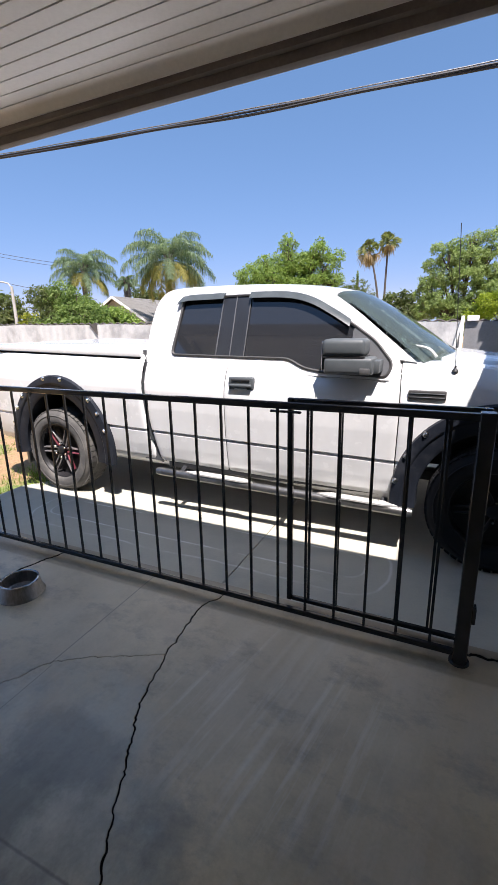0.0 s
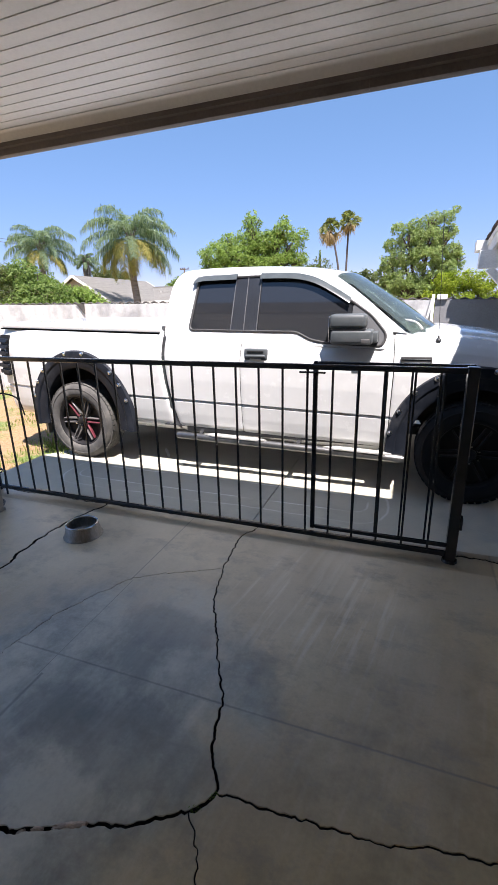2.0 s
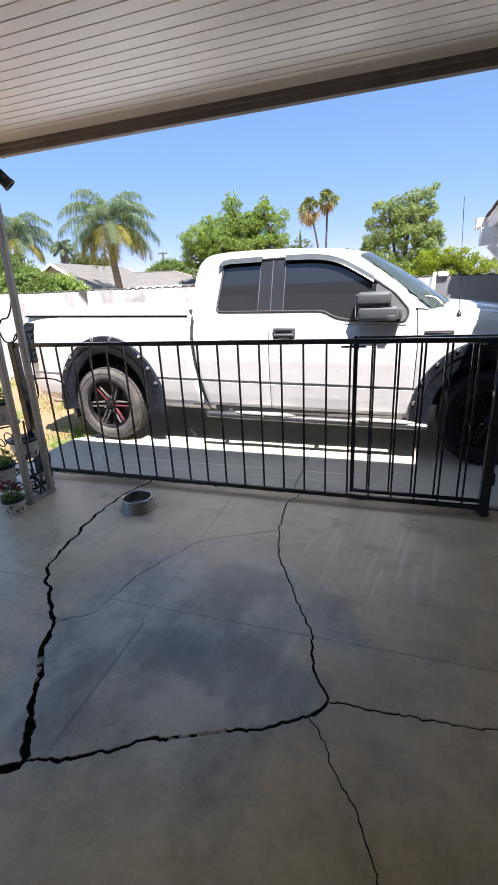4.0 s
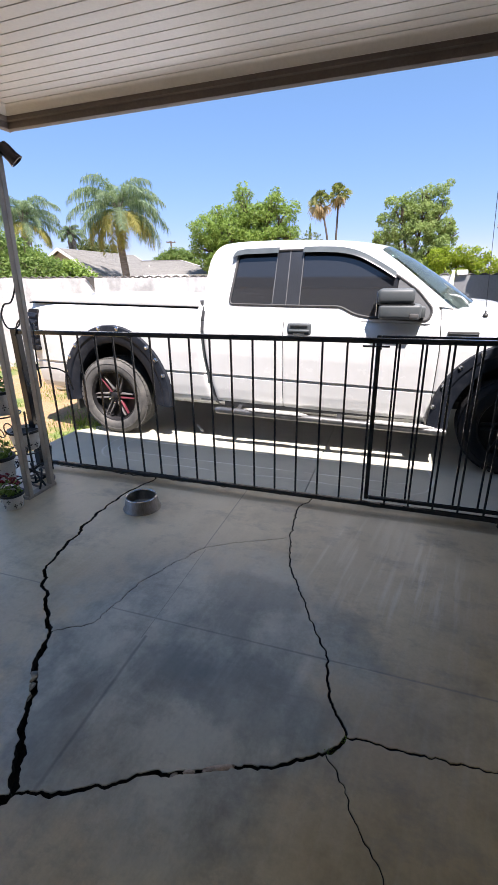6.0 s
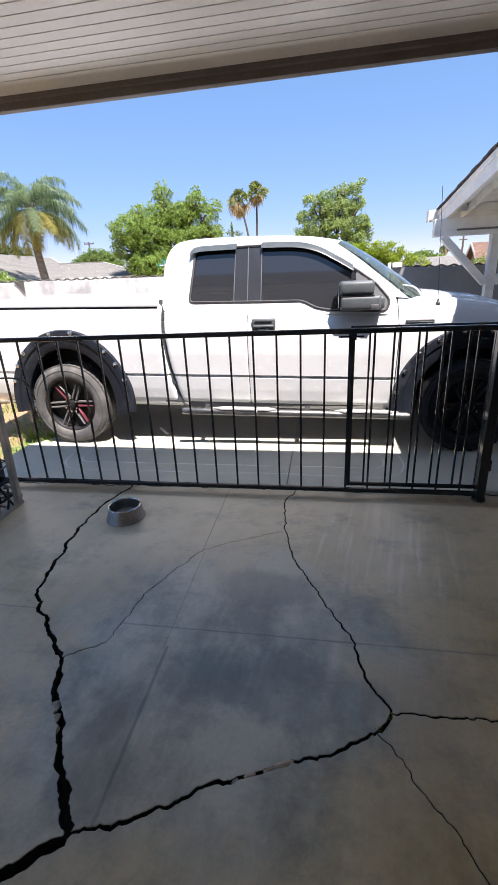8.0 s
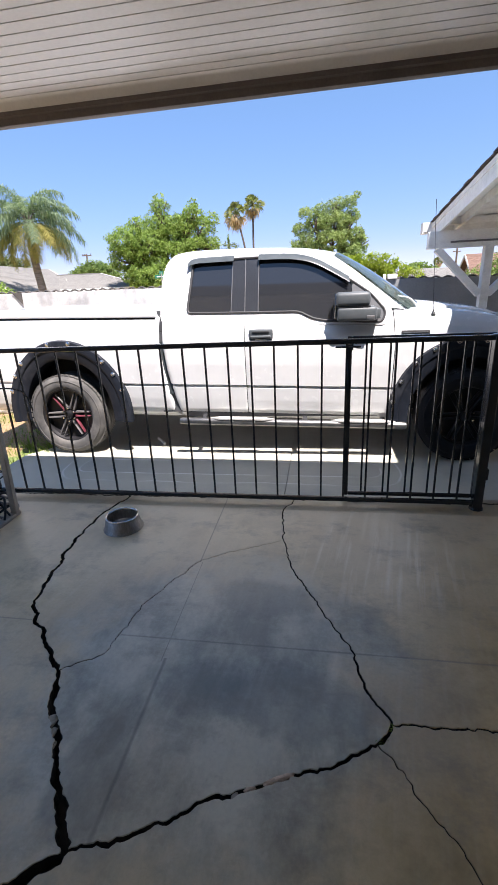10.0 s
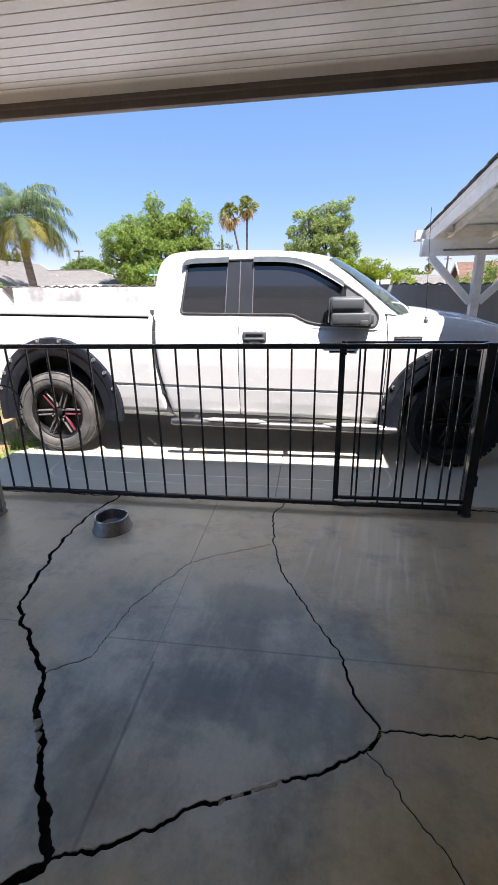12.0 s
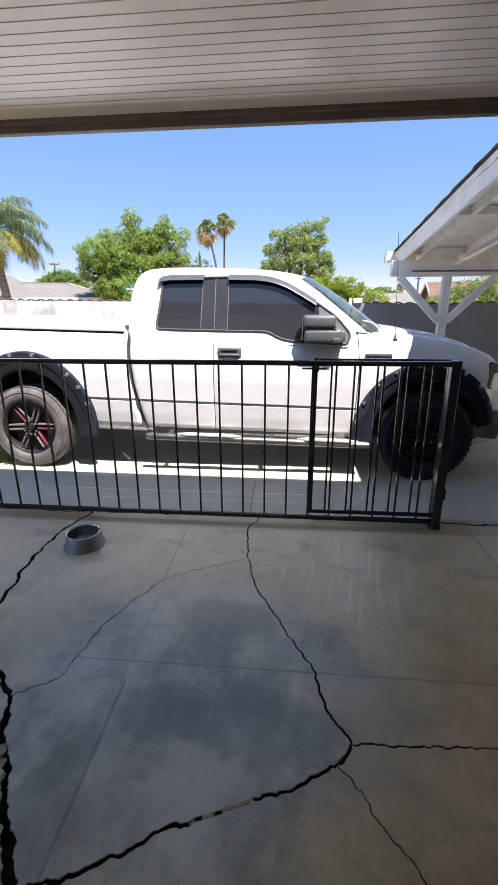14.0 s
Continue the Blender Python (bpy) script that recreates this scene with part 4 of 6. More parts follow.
ROOF = smooth_path([(-2.325, 1.27), (-2.319, 1.42), (-2.307, 1.54), (-2.287, 1.65), (-2.250, 1.733), (-2.192, 1.788), (-2.11, 1.814), (-1.95, 1.826), (-1.6, 1.833), (-1.3, 1.830), (-1.05, 1.818), (-0.88, 1.794), (-0.765, 1.768)])
b = across(ROOF, crown=0.036, bulge=[0.09 * max(0.0, min(1.0, (x + 1.35) / 0.585)) ** 1.5 for x, z in ROOF])
bmesh.ops.solidify(b, geom=b.faces[:], thickness=0.02)
part("cab_roof", b, "white_paint", truck, "white painted cab roof")
SCREEN = smooth_path([(-0.76, 1.762), (-0.575, 1.64), (-0.375, 1.487), (-0.115, 1.285)])
b = across(SCREEN, -0.955, 0.955, 21, 0.042, [0.09 + 0.13 * i / (len(SCREEN) - 1) for i in range(len(SCREEN))])
bmesh.ops.solidify(b, geom=b.faces[:], thickness=0.006)
part("windscreen", b, "screen", truck, "greenish windscreen reflecting the sky")


def cab_point(x, z, out=0.0):
    return raked(x, glass_y(z) - out, z)


def ring_fill(outer, holes, place, thick=0.02):
    """A sheet with holes, filled and given thickness."""
    bm = bmesh.new()
    for loop in (outer, *holes):
        vs = [bm.verts.new(place(*p)) for p in loop]
        for i in range(len(vs)):
            bm.edges.new((vs[i - 1], vs[i]))
    bmesh.ops.triangle_fill(bm, use_beauty=True, use_dissolve=False, edges=bm.edges[:], normal=(0, -1, 0.3))
    bmesh.ops.recalc_face_normals(bm, faces=bm.faces)
    if bm.faces[0].normal.y > 0:
        bmesh.ops.reverse_faces(bm, faces=bm.faces)
    bmesh.ops.solidify(bm, geom=bm.faces[:], thickness=thick)
    return bm


OUTER = [(-2.325, 1.28), (-0.26, 1.29), (-0.27, 1.325)] + [(x - 0.015, z + 0.005) for x, z in SCREEN[::-1]][1:] + [(x, z) for x, z in ROOF[::-1]][:-1]
OUT2 = [(-2.299, 1.20), (-0.30, 1.19)] + OUTER[1:]
b = ring_fill(OUT2, (rounded([(-2.065, 1.297), (-1.43, 1.299), (-1.05, 1.303), (-0.93, 1.245), (-0.80, 1.225), (-0.34, 1.215), (-0.315, 1.30), (-0.44, 1.44), (-0.60, 1.545), (-0.76, 1.635), (-0.93, 1.715), (-1.12, 1.752), (-1.42, 1.755), (-2.005, 1.735)], 0.04),), cab_point)
both("cab_frame", b, "white_paint", "white window surround")


def pane(outline, out, thick=0.006):
    bm = bmesh.new()
    plate(bm, outline, thick, lambda u, v, w: cab_point(u, v, out - w))
    return bm


both("rear_window", pane(rounded([(-2.06, 1.30), (-1.66, 1.302), (-1.645, 1.748), (-2.0, 1.733)], 0.04), -0.006), "tint", "dark tinted rear side window")
both("pillar_cover", pane([(-1.655, 1.300), (-1.535, 1.301), (-1.53, 1.753), (-1.64, 1.75)], 0.000), "pillar", "satin black pillar cover")
both("pillar_cover", pane([(-1.53, 1.301), (-1.415, 1.302), (-1.41, 1.755), (-1.525, 1.753)], 0.001), "pillar", "satin black pillar cover")
both("front_window", pane(rounded([(-1.41, 1.302), (-1.05, 1.306), (-0.93, 1.247), (-0.80, 1.227), (-0.60, 1.223), (-0.60, 1.54), (-0.76, 1.632), (-0.93, 1.712), (-1.12, 1.749), (-1.405, 1.752)], 0.025), -0.006), "tint", "dark tinted front door window")
both("sail_panel", pane(rounded([(-0.598, 1.222), (-0.345, 1.217), (-0.32, 1.30), (-0.445, 1.437), (-0.597, 1.538)], 0.04), 0.004, 0.014), "sail", "grey plastic mirror sail panel")
seal_path = rounded([(-2.067, 1.294), (-1.43, 1.297), (-1.05, 1.301), (-0.93, 1.243), (-0.80, 1.222), (-0.34, 1.212), (-0.312, 1.30), (-0.44, 1.443), (-0.60, 1.548), (-0.76, 1.638), (-0.93, 1.718), (-1.12, 1.755), (-1.42, 1.758), (-2.007, 1.738)], 0.045, 5)
both("window_seal", tube(bmesh.new(), [cab_point(x, z, 0.002) for x, z in seal_path], 0.011, 6, True), "seal", "dark grey rubber window seal")
for a, c in (((-1.532, 1.302), (-1.527, 1.752)), ((-1.412, 1.303), (-1.407, 1.755)), ((-1.657, 1.302), (-1.642, 1.75))):
    both("trim_strip", tube(bmesh.new(), [cab_point(*a, 0.004), cab_point(*c, 0.004)], 0.0045, 6), "strip_grey")


# window visors
def visor(path, drop):
    bm = bmesh.new()
    rows = []
    for x, z in path:
        rows.append([bm.verts.new(cab_point(x, z + 0.012, 0.006)), bm.verts.new(cab_point(x, z - 0.01, 0.032)), bm.verts.new(cab_point(x, z - drop, 0.042)), bm.verts.new(cab_point(x, z - drop, 0.036)), bm.verts.new(cab_point(x, z - 0.01, 0.024)), bm.verts.new(cab_point(x, z + 0.008, 0.001))])
    for A, B in zip(rows, rows[1:]):
        for i in range(6):
            bm.faces.new((A[i], A[(i + 1) % 6], B[(i + 1) % 6], B[i]))
    bm.faces.new(rows[0])
    bm.faces.new(rows[-1][::-1])
    bmesh.ops.recalc_face_normals(bm, faces=bm.faces)
    return bm


both("window_visor", visor([(-2.055, 1.718), (-2.025, 1.744), (-1.95, 1.757), (-1.63, 1.768)], 0.036), "visor", "smoked grey window visor")
both("window_visor", visor(smooth_path([(-1.41, 1.772), (-1.12, 1.77), (-0.93, 1.733), (-0.76, 1.652), (-0.62, 1.572)], 4), 0.036), "visor", "smoked grey window visor")

# hood, cowl, bed cover
b = bmesh.new()
rows = []
for x in np.linspace(-0.24, 1.06, 22):
    t = top_of(x)
    e = side_y(x, 1.31) + 0.006
    half = YC - e
    rows.append([bm_v for bm_v in (b.verts.new(raked(x, YC + u * half, t + 0.05 * (1 - abs(u) ** 2.6) * min(1, (1.1 - x) / 0.4) - 0.02 * (abs(u) > 0.78) * (abs(u) < 0.82))) for u in np.linspace(-1, 1, 29))])
for A, B in zip(rows, rows[1:]):
    for i in range(28):
        b.faces.new((A[i], A[i + 1], B[i + 1], B[i]))
bmesh.ops.recalc_face_normals(b, faces=b.faces)
bmesh.ops.solidify(b, geom=b.faces[:], thickness=0.012)
part("hood", b, "white_paint", truck, "white hood mostly in carport shade")
b = bmesh.new()
plate(b, rounded([(-0.30, 3.24), (-0.19, 3.27), (-0.12, 3.6), (-0.09, 4.06), (-0.12, 4.5), (-0.19, 4.85), (-0.30, 4.88)], 0.03), 0.02, lambda u, v, w: raked(u, v, 1.285 + 0.05 * (1 - ((v - YC) / 0.9) ** 2) + w))
part("cowl", b, "trim", truck, "black plastic wiper cowl")
for y0 in (3.30, 3.98):
    p = smooth_path([raked(-0.05, y0 - 0.01, 1.345), raked(-0.10, y0 + 0.01, 1.392), raked(-0.17, y0 + 0.05, 1.408), raked(-0.25, y0 + 0.14, 1.408), raked(-0.31, y0 + 0.34, 1.45)], 4)
    part("wiper", tube(bmesh.new(), p, 0.010, 6), "ceramic" if y0 < 3.5 else "trim", truck)
    part("wiper", tube(bmesh.new(), [raked(-0.30, y0 + 0.08, 1.405), raked(-0.30, y0 + 0.55, 1.44)], 0.007, 6), "trim", truck)
b = bmesh.new()
box(b, (-4.31, 3.124, 1.258), (-2.352, 4.996, 1.318), 0.012, 3)
for v in b.verts:
    v.co = Vector(raked(v.co.x, v.co.y, v.co.z + 0.02 * (1 - ((v.co.y - YC) / 0.92) ** 2)))
part("bed_cover", b, "white_paint", truck, "white hard tonneau cover")
# solid black strip whose colour stands for the shade in the cover's gap
both("cover_gap_strip", tube(bmesh.new(), [raked(-4.32, 3.122, 1.255), raked(-3.4, 3.122, 1.255), raked(-2.36, 3.122, 1.255)], 0.0075, 6), "slot", "thin black strip drawn for the shaded gap under the bed cover")
part("tailgate", boxed(raked(-4.375, 3.2, 0.56), raked(-4.325, 4.92, 1.27), 0.012, 2), "white_paint", truck)


# bumpers and lamps
def bumper(x0, x1, z0, z1, mat, sign):
    bm = bmesh.new()
    rows = []
    for u in np.linspace(-1, 1, 25):
        back = 0.16 * abs(u) ** 3
        y = YC + u * 0.93
        rows.append([bm.verts.new((xx - sign * back, y, zz)) for xx, zz in ((x0, z0), (x1 - sign * 0.02, z0 - 0.02), (x1, z0 + 0.04), (x1, z1 - 0.05), (x1 - sign * 0.03, z1), (x0, z1))])
    for A, B in zip(rows, rows[1:]):
        for i in range(6):
            bm.faces.new((A[i], A[(i + 1) % 6], B[(i + 1) % 6], B[i]))
    bm.faces.new(rows[0])
    bm.faces.new(rows[-1][::-1])
    bmesh.ops.recalc_face_normals(bm, faces=bm.faces)
    return part("bumper", bm, mat, truck)


bumper(0.99, 1.22, 0.36, 0.60, "step", 1)
bumper(-4.28, -4.46, 0.50, 0.70, "chrome", -1)
b = bmesh.new()
plate(b, rounded([(3.30, 0.62), (4.82, 0.62), (4.86, 1.02), (3.26, 1.02)], 0.04), 0.06, lambda u, v, w: (1.02 + w - 0.1 * ((u - YC) / 0.9) ** 2, u, v - 0.06))
part("grille", b, "trim", truck)
for i in range(4):
    part("grille_bar", boxed((1.07, 3.45, 0.64 + i * 0.085), (1.10, 4.67, 0.67 + i * 0.085), 0.006), "chrome", truck)
b = bmesh.new()
plate(b, rounded([(0.90, 0.86), (1.10, 0.84), (1.10, 1.02), (0.93, 1.09), (0.90, 1.07)], 0.03), 0.34, lambda u, v, w: (u - 0.015 - 0.03 * w, side_y(u, 0.9) - 0.012 + w, v - 0.05))
both("headlamp", b, "lamp_black", "smoked dark headlamp")
b = bmesh.new()
plate(b, rounded([(-4.352, 0.76), (-4.225, 0.76), (-4.205, 1.19), (-4.352, 1.19)], 0.03), 0.1, lambda u, v, w: raked(u, side_y(u, v) - 0.030 + w, v))
lamp_near = both("tail_lamp", b, "lamp_black", "smoked dark tail lamp under a louvred black cover")
for i in range(6):
    b = bmesh.new()
    z = 0.785 + i * 0.066
    plate(b, rounded([(-4.372, z), (-4.215, z), (-4.208, z + 0.034), (-4.372, z + 0.040)], 0.012), 0.03, lambda u, v, w: raked(u, side_y(u, v) - 0.046 + w, v))
    part("lamp_louvre", b, "flare", lamp_near)


# wheel-arch flares
def flare(hub_x, hub_z, rx, rz, ix, iz, first=-7):
    bm = bmesh.new()
    rows = []
    for a in np.linspace(radians(first), radians(187), 45):
        c, s = math.cos(a), math.sin(a)
        row = []
        for f, y in ((1.0, 3.060), (1.0, 3.030), (0.95, 3.006), (0.62, 2.994), (0.56, 2.998), (0.50, 3.008), (0.1, 3.010), (0.0, 3.020), (-0.02, 3.16)):
            x = hub_x + c * (ix + (rx - ix) * f)
            z = hub_z + s * (iz + (rz - iz) * f)
            row.append(bm.verts.new((x, y + plan_in(x) * 0.7, z)))
        rows.append(row)
    for A, B in zip(rows, rows[1:]):
        for i in range(8):
            bm.faces.new((A[i], A[i + 1], B[i + 1], B[i]))
    bmesh.ops.recalc_face_normals(bm, faces=bm.faces)
    bmesh.ops.solidify(bm, geom=bm.faces[:], thickness=0.006)
    return bm


def bolt_bm(at):
    bm = bmesh.new()
    lathe(bm, [(0, -0.014), (0.008, -0.013), (0.012, -0.008), (0.015, -0.002), (0.021, 0.0), (0.021, 0.006)], 12, "Y", at)
    return bm


for hx, hz, rx, rz, ix, iz, first, spots in (
        (ARCH_X, HUB_Z + 0.02, 0.64, 0.715, 0.455, 0.54, -7, (20, 34, 47, 80, 100, 133, 146, 160)),
        (HUB_F, HUB_Z, 0.635, 0.665, 0.47, 0.495, 10, (28, 45, 62, 80, 100, 118, 135, 152, 169))):
    near = part("wheel_flare", flare(hx, hz, rx, rz, ix, iz, first), "flare", truck, "black pocket-style wheel-arch flare with bolts")
    part("wheel_flare", mirrored(flare(hx, hz, rx, rz, ix, iz, first)), "flare", truck)
    for a in spots:
        c, s = math.cos(radians(a)), math.sin(radians(a))
        x = hx + c * (ix + (rx - ix) * 0.87)
        part("bolt", bolt_bm((x, 2.998 + plan_in(x) * 0.7, hz + s * (iz + (rz - iz) * 0.87))), "chrome", near)
    # arch liner
    bm = bmesh.new()
    rows = [[bm.verts.new((hx + math.cos(a) * 0.50, y, hz + math.sin(a) * 0.58)) for y in (3.13, 3.56)] for a in np.linspace(radians(-5), radians(185), 24)]
    for A, B in zip(rows, rows[1:]):
        bm.faces.new((A[0], A[1], B[1], B[0]))
    bmesh.ops.solidify(bm, geom=bm.faces[:], thickness=0.01)
    both("arch_liner", bm, "trim")


# wheels
def wheel(hx, y0, sign, dark):
    """y0: the outer face; sign 1: the near side; dark: shade put into the colours."""
    root = part("wheel", lathe(bmesh.new(), [(0.05, 0.12), (0.248, 0.10), (0.262, 0.03), (0.262, 0.24), (0.10, 0.25), (0.05, 0.2)], 40, "Y"), "rim_dark", truck)
    prof = [(0.258, 0.028), (0.270, 0.012), (0.295, 0.002), (0.335, 0.0), (0.365, 0.010), (0.388, 0.028), (0.400, 0.055), (0.402, 0.12), (0.402, 0.16), (0.400, 0.225), (0.388, 0.252), (0.365, 0.27), (0.335, 0.28), (0.295, 0.278), (0.258, 0.25)]
    tb = lathe(bmesh.new(), prof, 72, "Y")
    # shoulder lugs and tread blocks
    for k in range(48):
        a = 2 * math.pi * k / 48
        for ya, yb, off in ((0.03, 0.085, 0), (0.10, 0.14, 0.5), (0.145, 0.185, 0), (0.20, 0.25, 0.5)):
            aa = a + off * math.pi / 48
            m = Matrix.Rotation(-aa, 4, "Y") @ Matrix.Translation((0.399, (ya + yb) / 2, 0)) @ Matrix.Diagonal((0.010, yb - ya, 0.040, 1))
            bmesh.ops.create_cube(tb, size=1, matrix=m)
    # raised sidewall letters' band as plain ribs
    lathe(tb, [(0.345, 0.001), (0.347, -0.002), (0.352, -0.002), (0.354, 0.004)], 72, "Y")
    tyre = part("tyre", tb, "tyre_shaded" if dark else "tyre", root, "black all-terrain tyre, darkened for shade" if dark else "all-terrain black tyre coated in dust")
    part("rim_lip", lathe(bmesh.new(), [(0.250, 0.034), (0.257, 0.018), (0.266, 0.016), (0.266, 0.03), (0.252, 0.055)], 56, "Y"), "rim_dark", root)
    for k in range(6):
        red = not dark and k in (1, 4)
        turn = Matrix.Rotation(radians(60 * k - 2), 4, "Y")
        for side in (-1, 1):
            sb = bmesh.new()
            outline = [(0.048, side * 0.010), (0.058, side * 0.028), (0.085, side * 0.032), (0.226, side * 0.028), (0.234, side * 0.016), (0.09, side * 0.012)]
            plate(sb, outline if side > 0 else outline[::-1], 0.034, lambda u, v, w: (u, 0.036 + w + 0.030 * (1 - u / 0.23), v))
            bmesh.ops.bevel(sb, geom=sb.edges[:], offset=0.004, segments=1, affect="EDGES")
            bmesh.ops.transform(sb, matrix=turn, verts=sb.verts)
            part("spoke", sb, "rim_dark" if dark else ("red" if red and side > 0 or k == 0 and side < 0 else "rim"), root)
    part("hub_cap", lathe(bmesh.new(), [(0, 0.026), (0.03, 0.028), (0.042, 0.036), (0.045, 0.06), (0, 0.07)], 24, "Y"), "rim_dark", root)
    for k in range(6):
        a = radians(60 * k + 28)
        part("lug_nut", lathe(bmesh.new(), [(0, 0.028), (0.007, 0.028), (0.011, 0.034), (0.011, 0.06)], 8, "Y", (0.067 * math.cos(a), 0, 0.067 * math.sin(a))), "chrome", root)
    part("backing", lathe(bmesh.new(), [(0.0, 0.13), (0.25, 0.13), (0.25, 0.15), (0.0, 0.15)], 32, "Y"), "rim_dark", root)
    root.matrix_basis = Matrix.Translation((hx, y0, HUB_Z)) @ Matrix.Diagonal((1, sign, 1, 1))
    return root


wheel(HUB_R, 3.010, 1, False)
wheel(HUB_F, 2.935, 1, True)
for hx in (HUB_R, HUB_F):
    w = wheel(hx, 2 * YC - 3.055, 1, True)
    w.matrix_basis = Matrix.Translation((hx, 2 * YC - 3.055, HUB_Z)) @ Matrix.Rotation(math.pi, 4, "Z")

# door handle
handle = part("door_handle", boxed(raked(-1.485, 3.035, 1.062), raked(-1.275, 3.075, 1.165), 0.014, 3), "grey_plastic", truck, "grey plastic door handle bezel")
b = boxed(raked(-1.455, 3.028, 1.128), raked(-1.305, 3.04, 1.148), 0.004, 2)
part("recess", b, "trim", handle)
b = boxed(raked(-1.47, 3.012, 1.085), raked(-1.29, 3.042, 1.112), 0.008, 3)
part("pull", b, "grey_plastic", handle)
part("lock", boxed(raked(-1.43, 3.026, 1.066), raked(-1.33, 3.04, 1.08), 0.003), "ceramic", handle)
# fender vent
b = boxed(raked(-0.19, 3.035, 1.092), raked(0.035, 3.075, 1.152), 0.006, 2)
vent = part("fender_vent", b, "seal", truck, "dark louvred fender vent")
for i in range(2):
    part("louvre", boxed(raked(-0.18, 3.030, 1.104 + i * 0.024), raked(0.025, 3.04, 1.113 + i * 0.024), 0.002), "grey_plastic", vent)
# door mirror
b = boxed((-0.74, 2.945, 1.322), (-0.462, 3.165, 1.435), 0.03, 3)
mir = part("door_mirror", b, "grey_plastic", truck, "large grey plastic towing mirror")
part("lower_housing", boxed((-0.73, 2.95, 1.205), (-0.405, 3.16, 1.318), 0.026, 3), "grey_plastic", mir)
part("arm", boxed((-0.45, 3.0, 1.215), (-0.372, 3.175, 1.298), 0.012, 2), "grey_plastic", mir)
part("marker_lens", boxed((-0.49, 2.943, 1.212), (-0.425, 2.955, 1.250), 0.005, 2), "strip_grey", mir, "pale clear marker lens")
part("seam", boxed((-0.735, 2.955, 1.316), (-0.46, 3.15, 1.325), 0.002), "trim", mir)
part("glass", boxed((-0.746, 2.97, 1.23), (-0.739, 3.14, 1.42), 0.002), "chrome", mir)
far = part("door_mirror", boxed((-0.735, 5.06, 1.225), (-0.475, 5.28, 1.435), 0.03, 3), "grey_plastic", truck)
part("arm", boxed((-0.6, 4.93, 1.24), (-0.45, 5.09, 1.30), 0.01), "grey_plastic", far)
# step bar
b = tube(bmesh.new(), [raked(x, 3.0, np.interp(x, [-2.2, -0.1], [0.320, 0.331])) for x in (-2.180, -2.176, -2.15, -1.9, -0.25, -0.13, -0.108, -0.104)], [0.012, 0.028, 0.034, 0.034, 0.034, 0.034, 0.028, 0.012], 16)
bar = part("step_bar", b, "step", truck, "satin metal tube step bar")
for xa, xb in ((-1.88, -1.27), (-0.76, -0.20)):
    b = bmesh.new()
    outline = [(xa, 2.985), (xa + 0.10, 2.962), (xb - 0.10, 2.962), (xb, 2.985), (xb - 0.10, 3.036), (xa + 0.10, 3.036)]
    plate(b, outline, 0.012, lambda u, v, w: raked(u, v, np.interp(u, [-2.2, -0.1], [0.350, 0.361]) + w))
    part("tread_pad", b, "pad", bar, "bright ribbed step pad")
    for i in range(3):
        v = 2.985 + i * 0.018
        part("tread_rib", beam(bmesh.new(), raked(xa + 0.11, v, np.interp(xa, [-2.2, -0.1], [0.350, 0.361]) + 0.0135), raked(xb - 0.11, v, np.interp(xb, [-2.2, -0.1], [0.350, 0.361]) + 0.0135), 0.006, 0.004), "pad", bar)
both("rocker", boxed((-2.12, 3.095, 0.352), (-0.34, 3.15, 0.43), 0.006), "trim", "dark rocker panel below the doors")
for u in (-1.95, -1.0, -0.3):
    part("bracket", beam(bmesh.new(), raked(u, 3.02, 0.325), raked(u, 3.30, 0.46), 0.04, 0.012), "trim", bar)
both("mud_flap", boxed((-3.86, 3.06, 0.20), (-3.83, 3.36, 0.72), 0.004), "strip_grey", "grey mud flap")
both("mud_flap", boxed((-0.125, 3.10, 0.28), (-0.10, 3.34, 0.66), 0.004), "chrome")
part("exhaust_tip", tube(bmesh.new(), [(-3.95, 3.34, 0.44), (-4.28, 3.27, 0.42)], 0.04, 12), "chrome", truck)
# antenna
b = tube(bmesh.new(), [(0.069, 3.15, 1.20), (0.069, 3.15, 1.262)], 0.007, 6)
ant = part("antenna", b, "trim", truck, "thin black whip antenna")
part("antenna_base", lathe(bmesh.new(), [(0, 0), (0.021, 0.0), (0.018, 0.01), (0.009, 0.02), (0, 0.022)], 16, centre=(0.069, 3.138, 1.226)), "trim", ant)
part("whip", tube(bmesh.new(), [(0.069, 3.15, 1.25), (0.046, 3.16, 1.66), (0.023, 3.17, 2.09)], [0.0022, 0.0018, 0.0024], 6), "trim", ant)

# cab interior
part("dashboard", boxed((-0.70, 3.32, 0.98), (-0.26, 4.80, 1.275), 0.05, 3), "dash", truck, "grey dashboard behind the windscreen")
for yy in (3.38, 4.28):
    part("seat_back", boxed((-1.62, yy, 0.75), (-1.46, yy + 0.5, 1.50), 0.05, 3), "seat", truck)
    part("seat_cushion", boxed((-1.52, yy, 0.62), (-0.95, yy + 0.5, 0.80), 0.05, 3), "seat", truck)
    part("head_rest", boxed((-1.60, yy + 0.13, 1.52), (-1.50, yy + 0.37, 1.67), 0.04, 3), "seat", truck)
ringw = [(-0.80 + 0.06 * math.sin(a), 4.45 + 0.19 * math.cos(a), 1.16 + 0.18 * math.sin(a)) for a in np.linspace(0, 2 * math.pi, 29)[:-1]]
part("steering_wheel", tube(bmesh.new(), ringw, 0.015, 8, True), "trim", truck)

# ---- yard walls ----
wall = thing("wall_yard", "white painted yard wall with grey drip stains", "yard wall", kind="structure")


